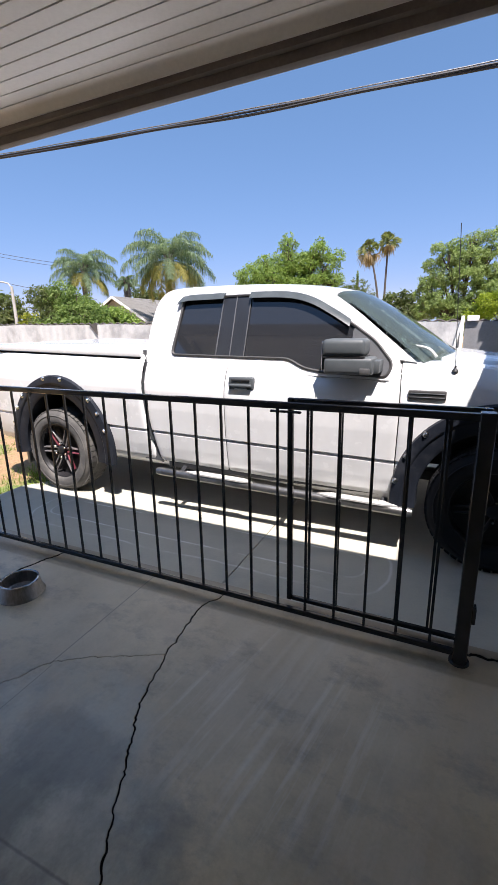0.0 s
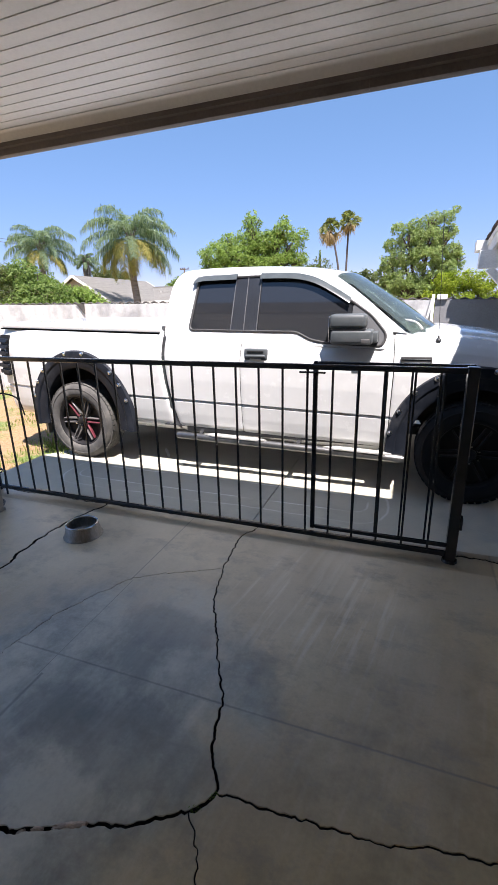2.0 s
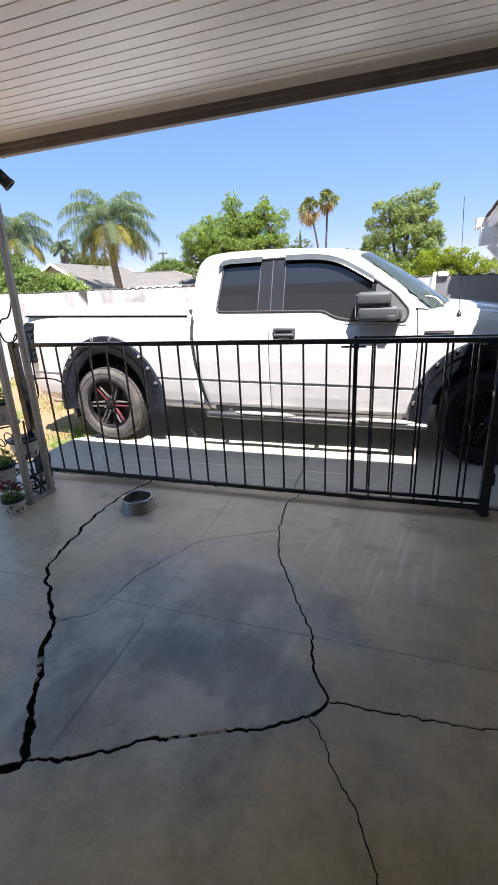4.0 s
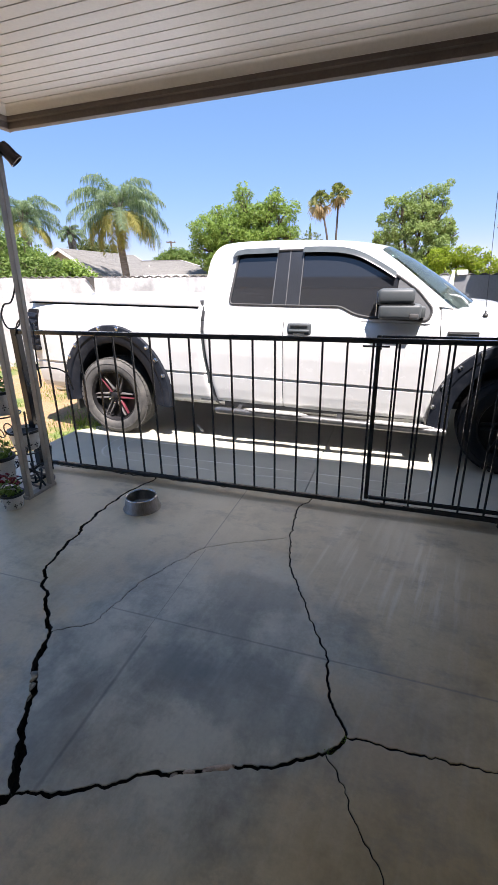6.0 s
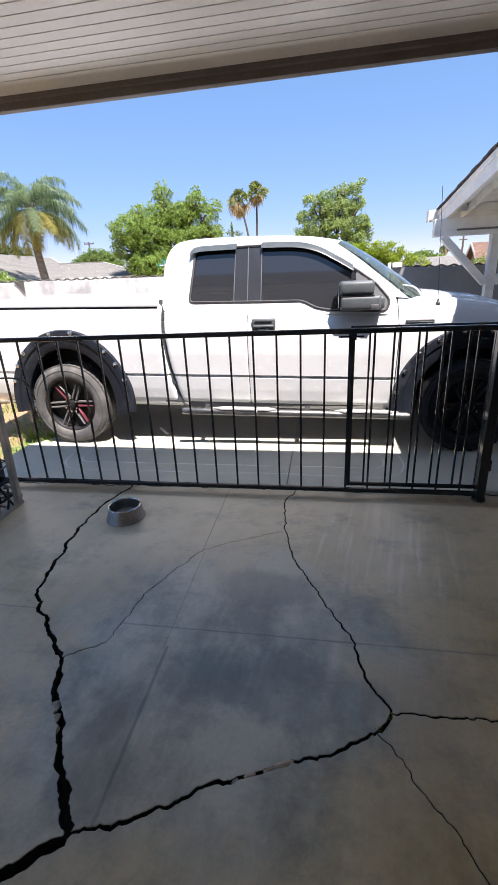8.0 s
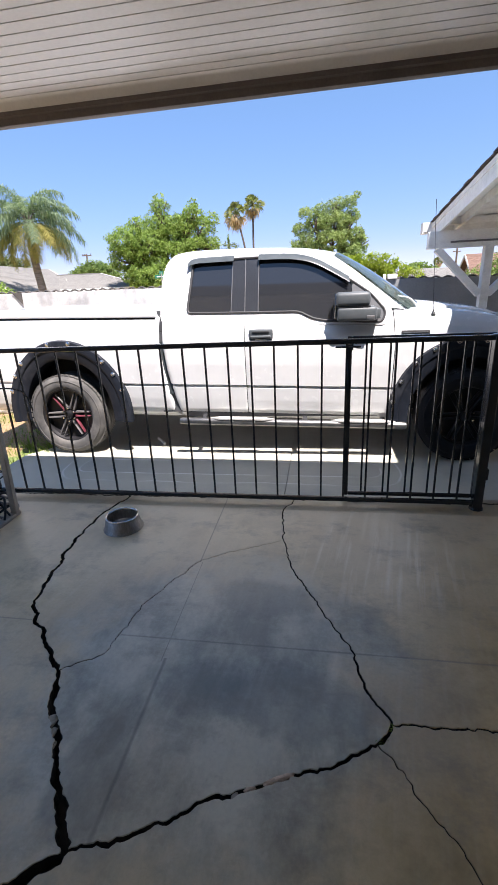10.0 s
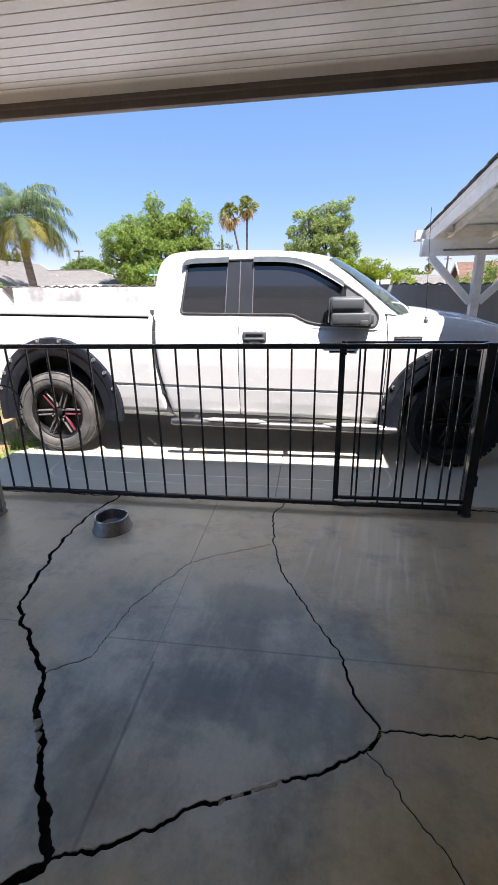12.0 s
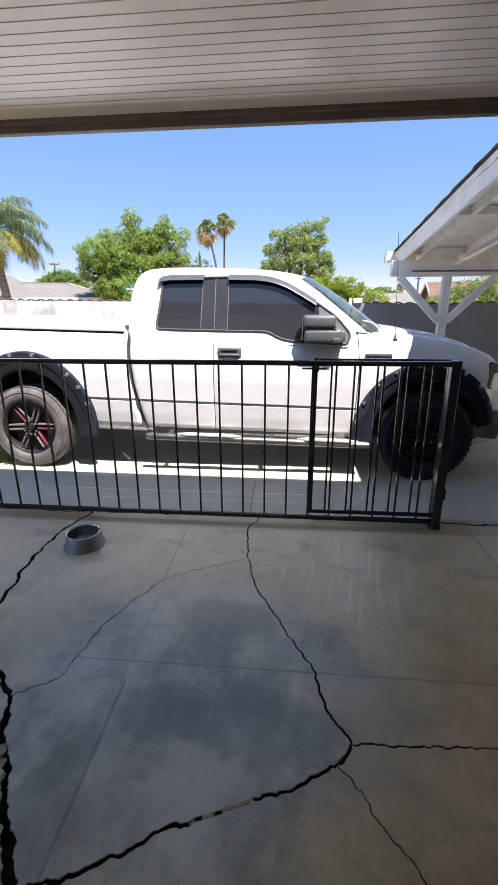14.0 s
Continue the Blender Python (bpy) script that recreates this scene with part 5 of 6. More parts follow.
def wavy_wall(x0, x1, z0, z1, y, wave=0.0035):
    """Corrugated sheets with a wavy top edge and a slightly uneven line."""
    bm = bmesh.new()
    xs = np.arange(x0, x1 + 0.001, 0.022)
    rows = []
    for f in (0.0, 0.5, 1.0):
        rows.append([bm.verts.new((x, y + wave * math.cos(x * 2 * math.pi / 0.176) + 0.02 * noise.noise(Vector((x * 0.6, f, 2))), -0.2 + f * (0.2 + np.interp(x, [x0, x1], [z0, z1]) + 0.012 * noise.noise(Vector((x * 1.3, 0, 5)))))) for x in xs])
    for A, B in zip(rows, rows[1:]):
        for i in range(len(xs) - 1):
            bm.faces.new((A[i], A[i + 1], B[i + 1], B[i]))
    bmesh.ops.recalc_face_normals(bm, faces=bm.faces)
    bmesh.ops.solidify(bm, geom=bm.faces[:], thickness=0.012)
    return bm


def wavy_cap(x0, x1, z0, z1, y):
    bm = bmesh.new()
    pts = [(x, y + 0.02, np.interp(x, [x0, x1], [z0, z1]) + 0.014 * math.cos(x * 2 * math.pi / 0.176)) for x in np.arange(x0, x1, 0.022)]
    return tube(bm, pts, 0.016, 6)


WY = 6.66
WX = -11.5
while WX < 0.05:
    xb = min(WX + 1.94, 0.10)
    za, zb = (np.interp(v, [-11.5, 0.1], [1.65, 1.525]) for v in (WX, xb))
    part("sheet", wavy_wall(WX - 0.01, xb + 0.01, za, zb, WY), "wall_white", wall)
    part("cap", wavy_cap(WX, xb, za + 0.012, zb + 0.012, WY), "cap", wall)
    WX = xb
b = bmesh.new()
plate(b, [(-6.28, 1.60), (-6.09, 1.60), (-6.10, 1.40), (-6.13, 1.44), (-6.24, 1.56)], 0.01, lambda u, v, w: (u, WY - 0.04 + w, v))
part("torn_flap", b, "cap", wall, "dark torn corner of sheet")
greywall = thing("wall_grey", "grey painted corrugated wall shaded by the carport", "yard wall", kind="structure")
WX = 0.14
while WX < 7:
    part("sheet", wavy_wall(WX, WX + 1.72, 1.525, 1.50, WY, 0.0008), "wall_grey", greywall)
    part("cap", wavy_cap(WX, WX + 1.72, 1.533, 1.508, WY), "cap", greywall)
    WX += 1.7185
gp = thing("gate_frame_post", "white metal post and brace at the wall joint", "post")
part("post", boxed((0.09, WY - 0.06, -0.07), (0.13, WY - 0.02, 1.60), 0.004), "timber", gp)
part("brace", beam(bmesh.new(), (0.0, WY - 0.05, 1.0), (0.10, WY - 0.05, 1.55), 0.03, 0.03), "timber", gp)
part("block", boxed((0.16, WY - 0.05, 1.53), (0.30, WY + 0.06, 1.60), 0.006), "timber", gp)

# ---- carport ----
carport = thing("carport", "white painted timber carport with shingle roof", "carport")
CX0, CX1, CY0, CY1 = 0.70, 6.4, 6.0, 1.65


def cz(y):
    """Height of the rafters' underside."""
    return 2.168 + (6.0 - y) * 0.125


part("beam", boxed((0.575, 5.93, 1.885), (CX1, 6.06, 2.10), 0.006), "timber", carport)
for px in (1.375, 4.4):
    part("post", boxed((px - 0.07, 5.93, -0.02), (px + 0.04, 6.05, 1.888), 0.006), "timber", carport)
    for s in (-1, 1):
        part("knee_brace", beam(bmesh.new(), (px - 0.015 + s * 0.055, 5.99, 1.27), (px - 0.015 + s * 0.66, 5.99, 1.885), 0.09, 0.1, 0.005, (0, 1, 0)), "timber", carport)
for i, rx in enumerate((1.0, 1.6, 2.2, 2.8, 3.4, 4.0, 4.6, 5.2, 5.8)):
    part("rafter", beam(bmesh.new(), (rx, 6.3, cz(6.3) + 0.05), (rx, CY1, cz(CY1) + 0.05), 0.045, 0.095, 0.004), "timber", carport)
part("barge_board", beam(bmesh.new(), (CX0 + 0.02, 6.32, cz(6.32) + 0.012), (CX0 + 0.02, CY1, cz(CY1) + 0.012), 0.035, 0.18, 0.004), "timber", carport)
for yy in (5.995, 4.3, 2.7):
    for rx in (0.742, 1.025, 1.625, 2.225, 2.825):
        w = 0.23 if rx < 0.8 else 0.55
        part("blocking", boxed((rx, yy - 0.02, cz(yy) + 0.008), (rx + w, yy + 0.02, cz(yy) + 0.094), 0.003), "timber", carport)
b = beam(bmesh.new(), ((CX0 + CX1) / 2, 6.32, cz(6.32) + 0.108), ((CX0 + CX1) / 2, CY1, cz(CY1) + 0.108), CX1 - CX0, 0.018)
part("roof_deck", b, "timber", carport)
part("drip_board", beam(bmesh.new(), (CX0 - 0.006, 6.33, cz(6.33) + 0.085), (CX0 - 0.006, CY1, cz(CY1) + 0.085), 0.014, 0.06, 0.002), "timber", carport)
ncourse = 28
for i in range(ncourse):
    ya = 6.35 - (6.35 - CY1) * i / ncourse
    yb = ya - (6.35 - CY1) / ncourse * 1.1
    part("shingle_course", beam(bmesh.new(), ((CX0 + CX1) / 2 - 0.015, ya, cz(ya) + 0.132), ((CX0 + CX1) / 2 - 0.015, yb, cz(yb) + 0.127), CX1 - CX0 + 0.05 + 0.012 * math.sin(i * 2.3), 0.012), "shingle", carport)
b = bmesh.new()
GP = [(6.20, 2.235), (6.20, 2.12), (6.22, 2.105), (6.29, 2.105), (6.32, 2.13), (6.325, 2.225), (6.335, 2.225), (6.335, 2.12), (6.30, 2.09), (6.21, 2.09), (6.185, 2.115), (6.185, 2.235)]
for i, (gy, gz) in enumerate(GP):
    GP[i] = (gy + 0.14, gz + 0.02)
sweep(b, GP, 0.57, CX1)
part("gutter", b, "timber", carport, "white box gutter")
part("gutter_end", boxed((0.562, 6.325, 2.11), (0.57, 6.475, 2.255)), "timber", carport)
part("conduit", tube(bmesh.new(), [(0.85, 5.90, 1.955), (2.4, 5.90, 1.95), (5.0, 5.90, 1.95)], 0.012, 8), "rim", carport, "grey conduit under the beam")
part("conduit", tube(bmesh.new(), [(1.415, 5.88, 2.03), (1.422, 5.0, 2.125), (1.43, 3.2, 2.33)], 0.022, 8), "timber", carport, "white pipe under the rafters")
for px in (3.0, 5.6):
    part("post", boxed((px, 2.06, -0.02), (px + 0.12, 2.18, cz(2.1)), 0.006), "timber", carport)


# ---- overhead cable ----
def sag(a, b, d, n=24):
    a, b = Vector(a), Vector(b)
    return [a.lerp(b, i / n) - Vector((0, 0, d * 4 * (i / n) * (1 - i / n))) for i in range(n + 1)]


cab = thing("overhead_cable", "twisted black overhead service cable", "cable")
core = [Vector((x, 8.6, 5.187 - 0.0292 * x + 0.0012 * x * x)) for x in np.linspace(-22.0, 14.0, 90)]
part("strand", tube(bmesh.new(), core, 0.02, 6), "cable", cab)
part("strand", tube(bmesh.new(), [p + Vector((0, 0.012 * math.sin(i * 1.1), 0.040 + 0.004 * math.cos(i * 1.1))) for i, p in enumerate(core)], 0.011, 6), "strip_grey", cab, "bare grey messenger wire")
part("strand", tube(bmesh.new(), [p + Vector((0, 0.018 * math.cos(i * 0.7), -0.034 - 0.014 * math.sin(i * 0.45))) for i, p in enumerate(core)], 0.024, 6), "cable", cab)
for p in (core[0], core[-1]):
    part("anchor_pole", tube(bmesh.new(), [(p.x, p.y, -0.4), (p.x, p.y, p.z + 0.5)], [0.14, 0.11], 10), "bark", cab)


# ---- trees and distance ----
EYE = (-0.84, -0.88)


def spot(az, dist, eye=(-0.6, -0.6)):
    """A place on the ground at a bearing (degrees right of straight ahead) and a distance."""
    return Vector((eye[0] + dist * math.sin(radians(az)), eye[1] + dist * math.cos(radians(az)), -0.5))


def trunk(bm, base, top, r0, r1, rng, bends=5):
    base, top = Vector(base), Vector(top)
    pts = [base.lerp(top, i / bends) + Vector((rng.uniform(-1, 1), rng.uniform(-1, 1), 0)) * (0.0 if i in (0,) else 0.04 * (top - base).length / bends) for i in range(bends + 1)]
    tube(bm, pts, [r0 + (r1 - r0) * i / bends for i in range(bends + 1)], 8)
    return pts


def broadleaf(name, label, at, height, lobes, count, size, mat, seed, trunk_h=None):
    rng = random.Random(seed)
    t = thing(name, label, "tree", "trees beyond the wall", at=at)
    bm = bmesh.new()
    th = trunk_h or height * 0.4
    pts = trunk(bm, (0, 0, 0), (0, 0, th), height * 0.035, height * 0.022, rng)
    for cx, cy, cz_, rx, ry, rz in lobes:
        if rx < 0.52:
            continue
        mid = Vector((cx * 0.5, cy * 0.5, th + (cz_ - th) * 0.4))
        tube(bm, [pts[-2], mid, (cx, cy, cz_), (cx * 1.05, cy * 1.05, cz_ + rz * 0.6)], [height * 0.017, height * 0.012, height * 0.007, height * 0.002], 6)
        for k in range(4):
            a = rng.uniform(0, 6.28)
            tube(bm, [(cx * 0.8, cy * 0.8, th + (cz_ - th) * 0.75), (cx + rx * 0.5 * math.cos(a), cy + ry * 0.5 * math.sin(a), cz_ + rng.uniform(-0.3, 0.4) * rz), (cx + rx * 0.85 * math.cos(a), cy + ry * 0.85 * math.sin(a), cz_ + rng.uniform(-0.4, 0.6) * rz)], [height * 0.007, height * 0.004, height * 0.0015], 5)
    part("trunk", bm, "bark", t)
    bm = bmesh.new()
    leaves(bm, lobes, count, size, rng)
    c = part("crown", bm, mat, t, smooth=None)
    tagged(c, kind="stuff")
    return t


def frond(bm, base, az, el, length, bend, rng, leaf=0.55, dense=46):
    """A feather frond: a rib that rises and bows over, with rows of long leaflets that hang at their tips."""
    d = Vector((math.cos(az), math.sin(az), 0))
    side = d.cross(Vector((0, 0, 1)))
    pts, n = [Vector(base)], 14
    for i in range(n):
        e = el - bend * ((i + 0.5) / n) ** 1.25
        pts.append(pts[-1] + (d * math.cos(e) + Vector((0, 0, math.sin(e)))) * (length / n))
    tube(bm, pts, [0.026 * (1 - 0.85 * i / n) for i in range(n + 1)], 4)
    for k in range(dense):
        s = 0.16 + 0.84 * k / dense
        i = min(int(s * n), n - 1)
        p = pts[i].lerp(pts[i + 1], s * n - i)
        t = (pts[i + 1] - pts[i]).normalized()
        up = side.cross(t)
        L = leaf * (0.35 + 0.75 * math.sin(math.pi * min(1.0, 0.18 + 0.80 * s))) * rng.uniform(0.75, 1.2)
        for sg in (-1, 1):
            out = (side * sg * rng.uniform(0.45, 0.9) + t * rng.uniform(0.35, 0.75) + up * rng.uniform(-0.35, 0.35)).normalized()
            q = p + out * L * 0.48 + Vector((0, 0, -0.10 * L))
            e = p + out * L * 0.72 + Vector((0, 0, -L * rng.uniform(0.5, 1.0)))
            w = t * 0.0135
            a = [bm.verts.new(v) for v in (p - w, p + w, q + w, q - w, e)]
            bm.faces.new((a[0], a[1], a[2], a[3]))
            bm.faces.new((a[3], a[2], a[4]))


def queen_palm(at, height, span, seed, n=17, gold=4, label="queen palm with arching feathery fronds"):
    rng = random.Random(seed)
    t = thing("queen_palm", label, "palm tree", "trees beyond the wall", at=at)
    bm = bmesh.new()
    pts = [(0.1 * math.sin(i * 0.6), 0, height * i / 10) for i in range(11)]
    tube(bm, pts, [0.20 - 0.04 * i / 10 + 0.006 * (i % 2) for i in range(11)], 12)
    part("trunk", bm, "palm_bark", t)
    bm = bmesh.new()
    for k in range(7):
        a = k * 0.9
        tube(bm, [(0.05 * math.cos(a), 0.05 * math.sin(a), height - 0.5), (0.16 * math.cos(a), 0.16 * math.sin(a), height + 0.1), (0.34 * math.cos(a), 0.34 * math.sin(a), height + 0.55)], [0.08, 0.06, 0.025], 6)
    for k in range(9):
        a = k * 2.4
        c, d, low = math.cos(a), math.sin(a), height - rng.uniform(1.0, 1.7)
        tube(bm, [(0.10 * c, 0.10 * d, height - 0.1), (0.24 * c, 0.24 * d, height - 0.45), (0.20 * c, 0.20 * d, low)], [0.05, 0.06, 0.02], 5)
    part("dead_sheath", bm, "palm_bark", t, "shaggy brown dead leaf bases")
    top = pts[-1]
    bm = bmesh.new()
    for k in range(n):
        a = k * 2.39996 + rng.uniform(-0.2, 0.2)
        el = 1.5 - 1.6 * (k + 0.5) / n
        frond(bm, top, a, el, span * rng.uniform(0.9, 1.1), 1.25 + 0.55 * max(0.0, el) + rng.uniform(-0.15, 0.2), rng, 0.25 * span, 92)
    c = part("crown", bm, "frond", t, smooth=None)
    if gold:
        bm = bmesh.new()
        for k in range(gold):
            # round the side that faces the patio, hanging almost straight down
            a = radians((-57, 28, -135, -75, 50, -160, -40, 5)[k % 8]) + rng.uniform(-0.15, 0.15)
            frond(bm, (top[0], top[1], top[2] - 0.25), a, 0.35 - 0.3 * (k % 3), span * rng.uniform(0.72, 0.92), 1.8, rng, 0.24 * span, 80)
        part("dry_fronds", bm, "frond_gold", t, "yellowed hanging fronds", smooth=None)
    return t


def fan_palm(at, height, crown, seed, lean=0.0, skirt=0.4):
    rng = random.Random(seed)
    t = thing("fan_palm", "tall thin fan palm with a shaggy crown", "palm tree", "tall fan palms", at=at)
    bm = bmesh.new()
    pts = [(lean * (i / 10) ** 2, 0, height * i / 10) for i in range(11)]
    tube(bm, pts, [0.24 - 0.08 * i / 10 for i in range(11)], 10)
    part("trunk", bm, "palm_trunk", t)
    top = Vector(pts[-1])

    def fans(bm, n, lo, hi, size, droop):
        for k in range(n):
            az, el = rng.uniform(0, 6.28), lo + (hi - lo) * (k + rng.random()) / n
            d = Vector((math.cos(az) * math.cos(el), math.sin(az) * math.cos(el), math.sin(el)))
            reach = crown * size * rng.uniform(0.75, 1.15)
            c = top + d * reach * 0.5
            tube(bm, [top, c], crown * 0.010, 4)
            u = d.orthogonal().normalized()
            u = Matrix.Rotation(rng.uniform(0, 3.14), 3, d) @ u
            for j in range(7):
                a = radians(-51 + 17 * j + rng.uniform(-5, 5))
                ray = d * math.cos(a) + u * math.sin(a)
                m = c + ray * reach * 0.3
                tip = c + ray * reach * 0.52 + Vector((0, 0, -droop * reach * rng.uniform(0.6, 1.3)))
                w = (u * math.cos(a) - d * math.sin(a)) * crown * 0.022
                bm.faces.new([bm.verts.new(q) for q in (c, m + w, tip, m - w)])
    bm = bmesh.new()
    fans(bm, 40, -0.35, 1.5, 0.46, 0.12)
    part("crown", bm, "fan", t, smooth=None)
    bm = bmesh.new()
    fans(bm, int(22 * skirt) + 12, -1.5, -0.55, 0.34 + 0.16 * skirt, 0.3)
    part("skirt", bm, "skirt", t, "brown dead frond skirt", smooth=None)
    return t


queen_palm(spot(-32.75, 25, EYE), 5.3, 2.75, 11, 22, 14)
queen_palm(spot(-42.75, 31, EYE), 5.4, 2.4, 12, 20, 7, "queen palm with drooping fronds and orange seed cluster")
queen_palm(spot(-38.3, 36, EYE), 5.15, 1.15, 13, 12, 0, "smaller queen palm behind the hedge")


def lobe_list(items, k=1.0):
    return [(x * k, y * k, z * k, r * k, r * k, r * k * 0.85) for x, y, z, r in items]


broadleaf("broadleaf_tree", "bright green leafy street tree", spot(-18.1, 29, EYE), 7.4, lobe_list([(-2.6, -0.5, 5.4, 1.35), (-3.1, -0.4, 4.5, 1.05), (-2.2, -0.4, 3.4, 1.1), (-1.4, -0.6, 3.2, 1.3), (-1.2, -0.4, 5.2, 1.3), (-0.6, 0, 6.4, 1.05), (-0.35, 0, 7.4, 0.75), (-0.37, 0, 8.1, 0.4), (0.4, 0.2, 6.2, 1.1), (0.5, 0.3, 4.8, 1.5), (1.3, 0, 6.3, 0.9), (1.9, 0, 6.9, 0.75), (1.95, 0, 7.6, 0.4), (2.5, 0, 6.1, 0.8), (2.9, 0.2, 5.1, 0.7), (1.9, 0.2, 4.9, 1.2), (-0.4, -0.6, 3.1, 1.4), (1.2, 0, 3.5, 1.3), (2.6, 0.2, 4.0, 1.0), (3.1, 0.1, 6.6, 0.55), (-2.1, 0, 6.6, 0.6)], 0.88), 70000, 0.068, "leaf_bright", 21, 2.6)
broadleaf("broadleaf_tree", "loose airy grey-green tree", spot(0.9, 28, EYE), 7.2, lobe_list([(-0.6, 0, 6.7, 0.55), (0.4, 0, 6.9, 0.6), (1.3, 0, 7.0, 0.45), (1.68, 0, 7.4, 0.28), (-0.9, 0, 5.9, 0.7), (0.3, 0, 5.9, 0.95), (1.35, 0, 6.1, 0.65), (1.7, 0, 5.1, 0.6), (0.3, 0, 4.9, 1.1), (-1.2, 0, 4.9, 0.8), (-2.0, 0, 4.5, 0.6), (-2.4, 0, 4.8, 0.3), (-2.2, 0, 3.9, 0.6), (1.6, 0, 4.1, 0.8), (-1.0, 0, 3.4, 1.0), (0.8, 0, 3.2, 1.1), (-1.5, 0, 6.5, 0.5), (-1.9, 0, 5.6, 0.5), (2.0, 0, 4.6, 0.6), (-1.9, 0, 3.0, 0.8), (0.0, 0, 2.5, 1.2), (1.7, 0, 3.2, 0.8)], 0.885), 66000, 0.058, "leaf_pale", 22, 2.2)
broadleaf("broadleaf_tree", "low yellow-green spreading tree", spot(6.4, 27, EYE), 3.4, lobe_list([(-1.3, 0, 2.8, 0.7), (-0.5, 0, 3.0, 0.7), (0.5, 0, 2.8, 0.75), (1.3, 0, 2.4, 0.6), (-0.4, 0, 2.1, 0.9), (0.2, 0, 1.7, 0.9), (-1.4, 0, 1.5, 0.8), (-1.95, 0, 2.1, 0.6), (2.0, 0, 2.1, 0.6)]), 22000, 0.06, "leaf_lime", 23, 1.2)
broadleaf("broadleaf_tree", "dark rounded tree far off", spot(-26.9, 50, EYE), 5.4, lobe_list([(-2.2, 0, 4.0, 1.3), (-1.0, 0, 4.7, 1.2), (0.2, 0, 5.0, 1.3), (2.1, 0, 4.3, 1.3), (1.2, 0, 4.8, 1.1), (0.4, 0, 2.6, 1.8), (-1.2, 0, 2.2, 1.5)], 0.87), 24000, 0.1, "leaf_mid", 24, 2.0)
broadleaf("broadleaf_tree", "pale feathery tree far off", spot(-11.2, 50, EYE), 6.6, lobe_list([(-0.9, 0, 4.2, 0.9), (0.3, 0, 4.6, 0.9), (1.0, 0, 3.6, 1.0), (-0.2, 0, 3.2, 1.2)], 1.22), 2600, 0.13, "leaf_olive", 25, 2.4)
broadleaf("broadleaf_tree", "small green tree below the tall palms", spot(-5.6, 44), 5.4, lobe_list([(-1.2, 0, 3.8, 1.0), (0, 0, 4.0, 1.0), (1.2, 0, 3.2, 1.1), (0.3, 0, 2.6, 1.4)]), 4000, 0.18, "leaf_olive", 26, 2.0)
broadleaf("broadleaf_tree", "dense green tree behind the carport", spot(21.5, 22), 3.6, lobe_list([(-1.6, 0, 1.7, 0.9), (-0.5, 0, 2.2, 1.0), (0.8, 0, 2.5, 1.1), (2.2, 0, 2.4, 1.2), (0.6, 0, 1.4, 1.2)]), 20000, 0.06, "leaf_mid", 27, 1.2)
broadleaf("broadleaf_tree", "small green tree far off", spot(11.6, 42), 3.9, lobe_list([(-0.7, 0, 2.6, 0.9), (0.5, 0, 2.4, 0.8), (0.0, 0, 1.8, 1.0)]), 2000, 0.16, "leaf_mid", 28, 1.4)
broadleaf("hedge_tree", "soft dark tree behind the gabled house", spot(-35.9, 39, EYE), 4.6, lobe_list([(-1.7, 0, 4.2, 0.75), (-0.8, 0, 4.5, 0.8), (0.2, 0, 4.4, 0.8), (1.1, 0, 4.1, 0.75), (-1.2, 0, 3.5, 1.0), (0.4, 0, 3.4, 1.1), (1.7, 0, 3.6, 0.7), (-2.2, 0, 3.5, 0.7)]), 12000, 0.085, "leaf_olive", 36, 1.6)
broadleaf("hedge_tree", "dense bushy green tree over the wall", spot(-44.2, 18, EYE), 3.6, lobe_list([(-0.6, 0, 3.1, 0.5), (-0.1, 0, 3.15, 0.65), (0.5, 0, 2.85, 0.65), (-0.5, -0.3, 2.2, 0.65), (0.3, -0.3, 2.0, 0.9), (1.0, 0, 2.2, 0.75)]), 14000, 0.055, "leaf_mid", 29, 1.2)
broadleaf("hedge_tree", "dark leafy tree over the wall", spot(-46.3, 18.5, EYE), 3.7, lobe_list([(-0.4, 0, 3.2, 0.5), (0.2, 0, 3.1, 0.55), (-0.3, 0, 2.4, 0.7), (0.5, 0, 2.4, 0.7), (0.0, 0, 1.7, 0.8)]), 12000, 0.05, "leaf_olive", 34, 1.2)
broadleaf("hedge_tree", "leafy green tree beside the gabled house", spot(-42.4, 19, EYE), 3.3, lobe_list([(-0.3, 0, 2.75, 0.6), (0.4, 0, 2.6, 0.6), (0.0, 0, 2.0, 0.8), (0.9, 0, 2.1, 0.6)]), 12000, 0.05, "leaf_mid", 35, 1.2)
broadleaf("hedge_tree", "bright green shrub over the wall", spot(-41.6, 17, EYE), 2.9, lobe_list([(-0.8, 0, 2.4, 0.7), (-0.1, 0, 2.4, 0.65), (0.6, 0, 2.3, 0.6), (1.1, 0, 2.0, 0.5), (0, -0.2, 1.6, 0.85), (0.9, -0.2, 1.5, 0.7)]), 9000, 0.055, "leaf_mid", 30, 1.0)
broadleaf("hedge_tree", "bright green shrub before the gabled house", spot(-38.6, 16.5, EYE), 2.5, lobe_list([(-0.55, 0, 2.0, 0.5), (0.0, 0, 2.3, 0.5), (0.5, 0, 2.0, 0.5), (0.95, 0, 1.75, 0.42), (0.2, 0, 1.6, 0.5)]), 7000, 0.055, "leaf_bright", 31, 0.9)
broadleaf("hedge_tree", "yellow-leaved shrub by the street lamp", spot(-48.6, 24, EYE), 2.9, lobe_list([(-0.3, 0, 2.3, 0.55), (0.4, 0, 2.2, 0.6), (0.0, 0, 1.5, 0.7)]), 3500, 0.07, "leaf_yellow", 32, 0.9)
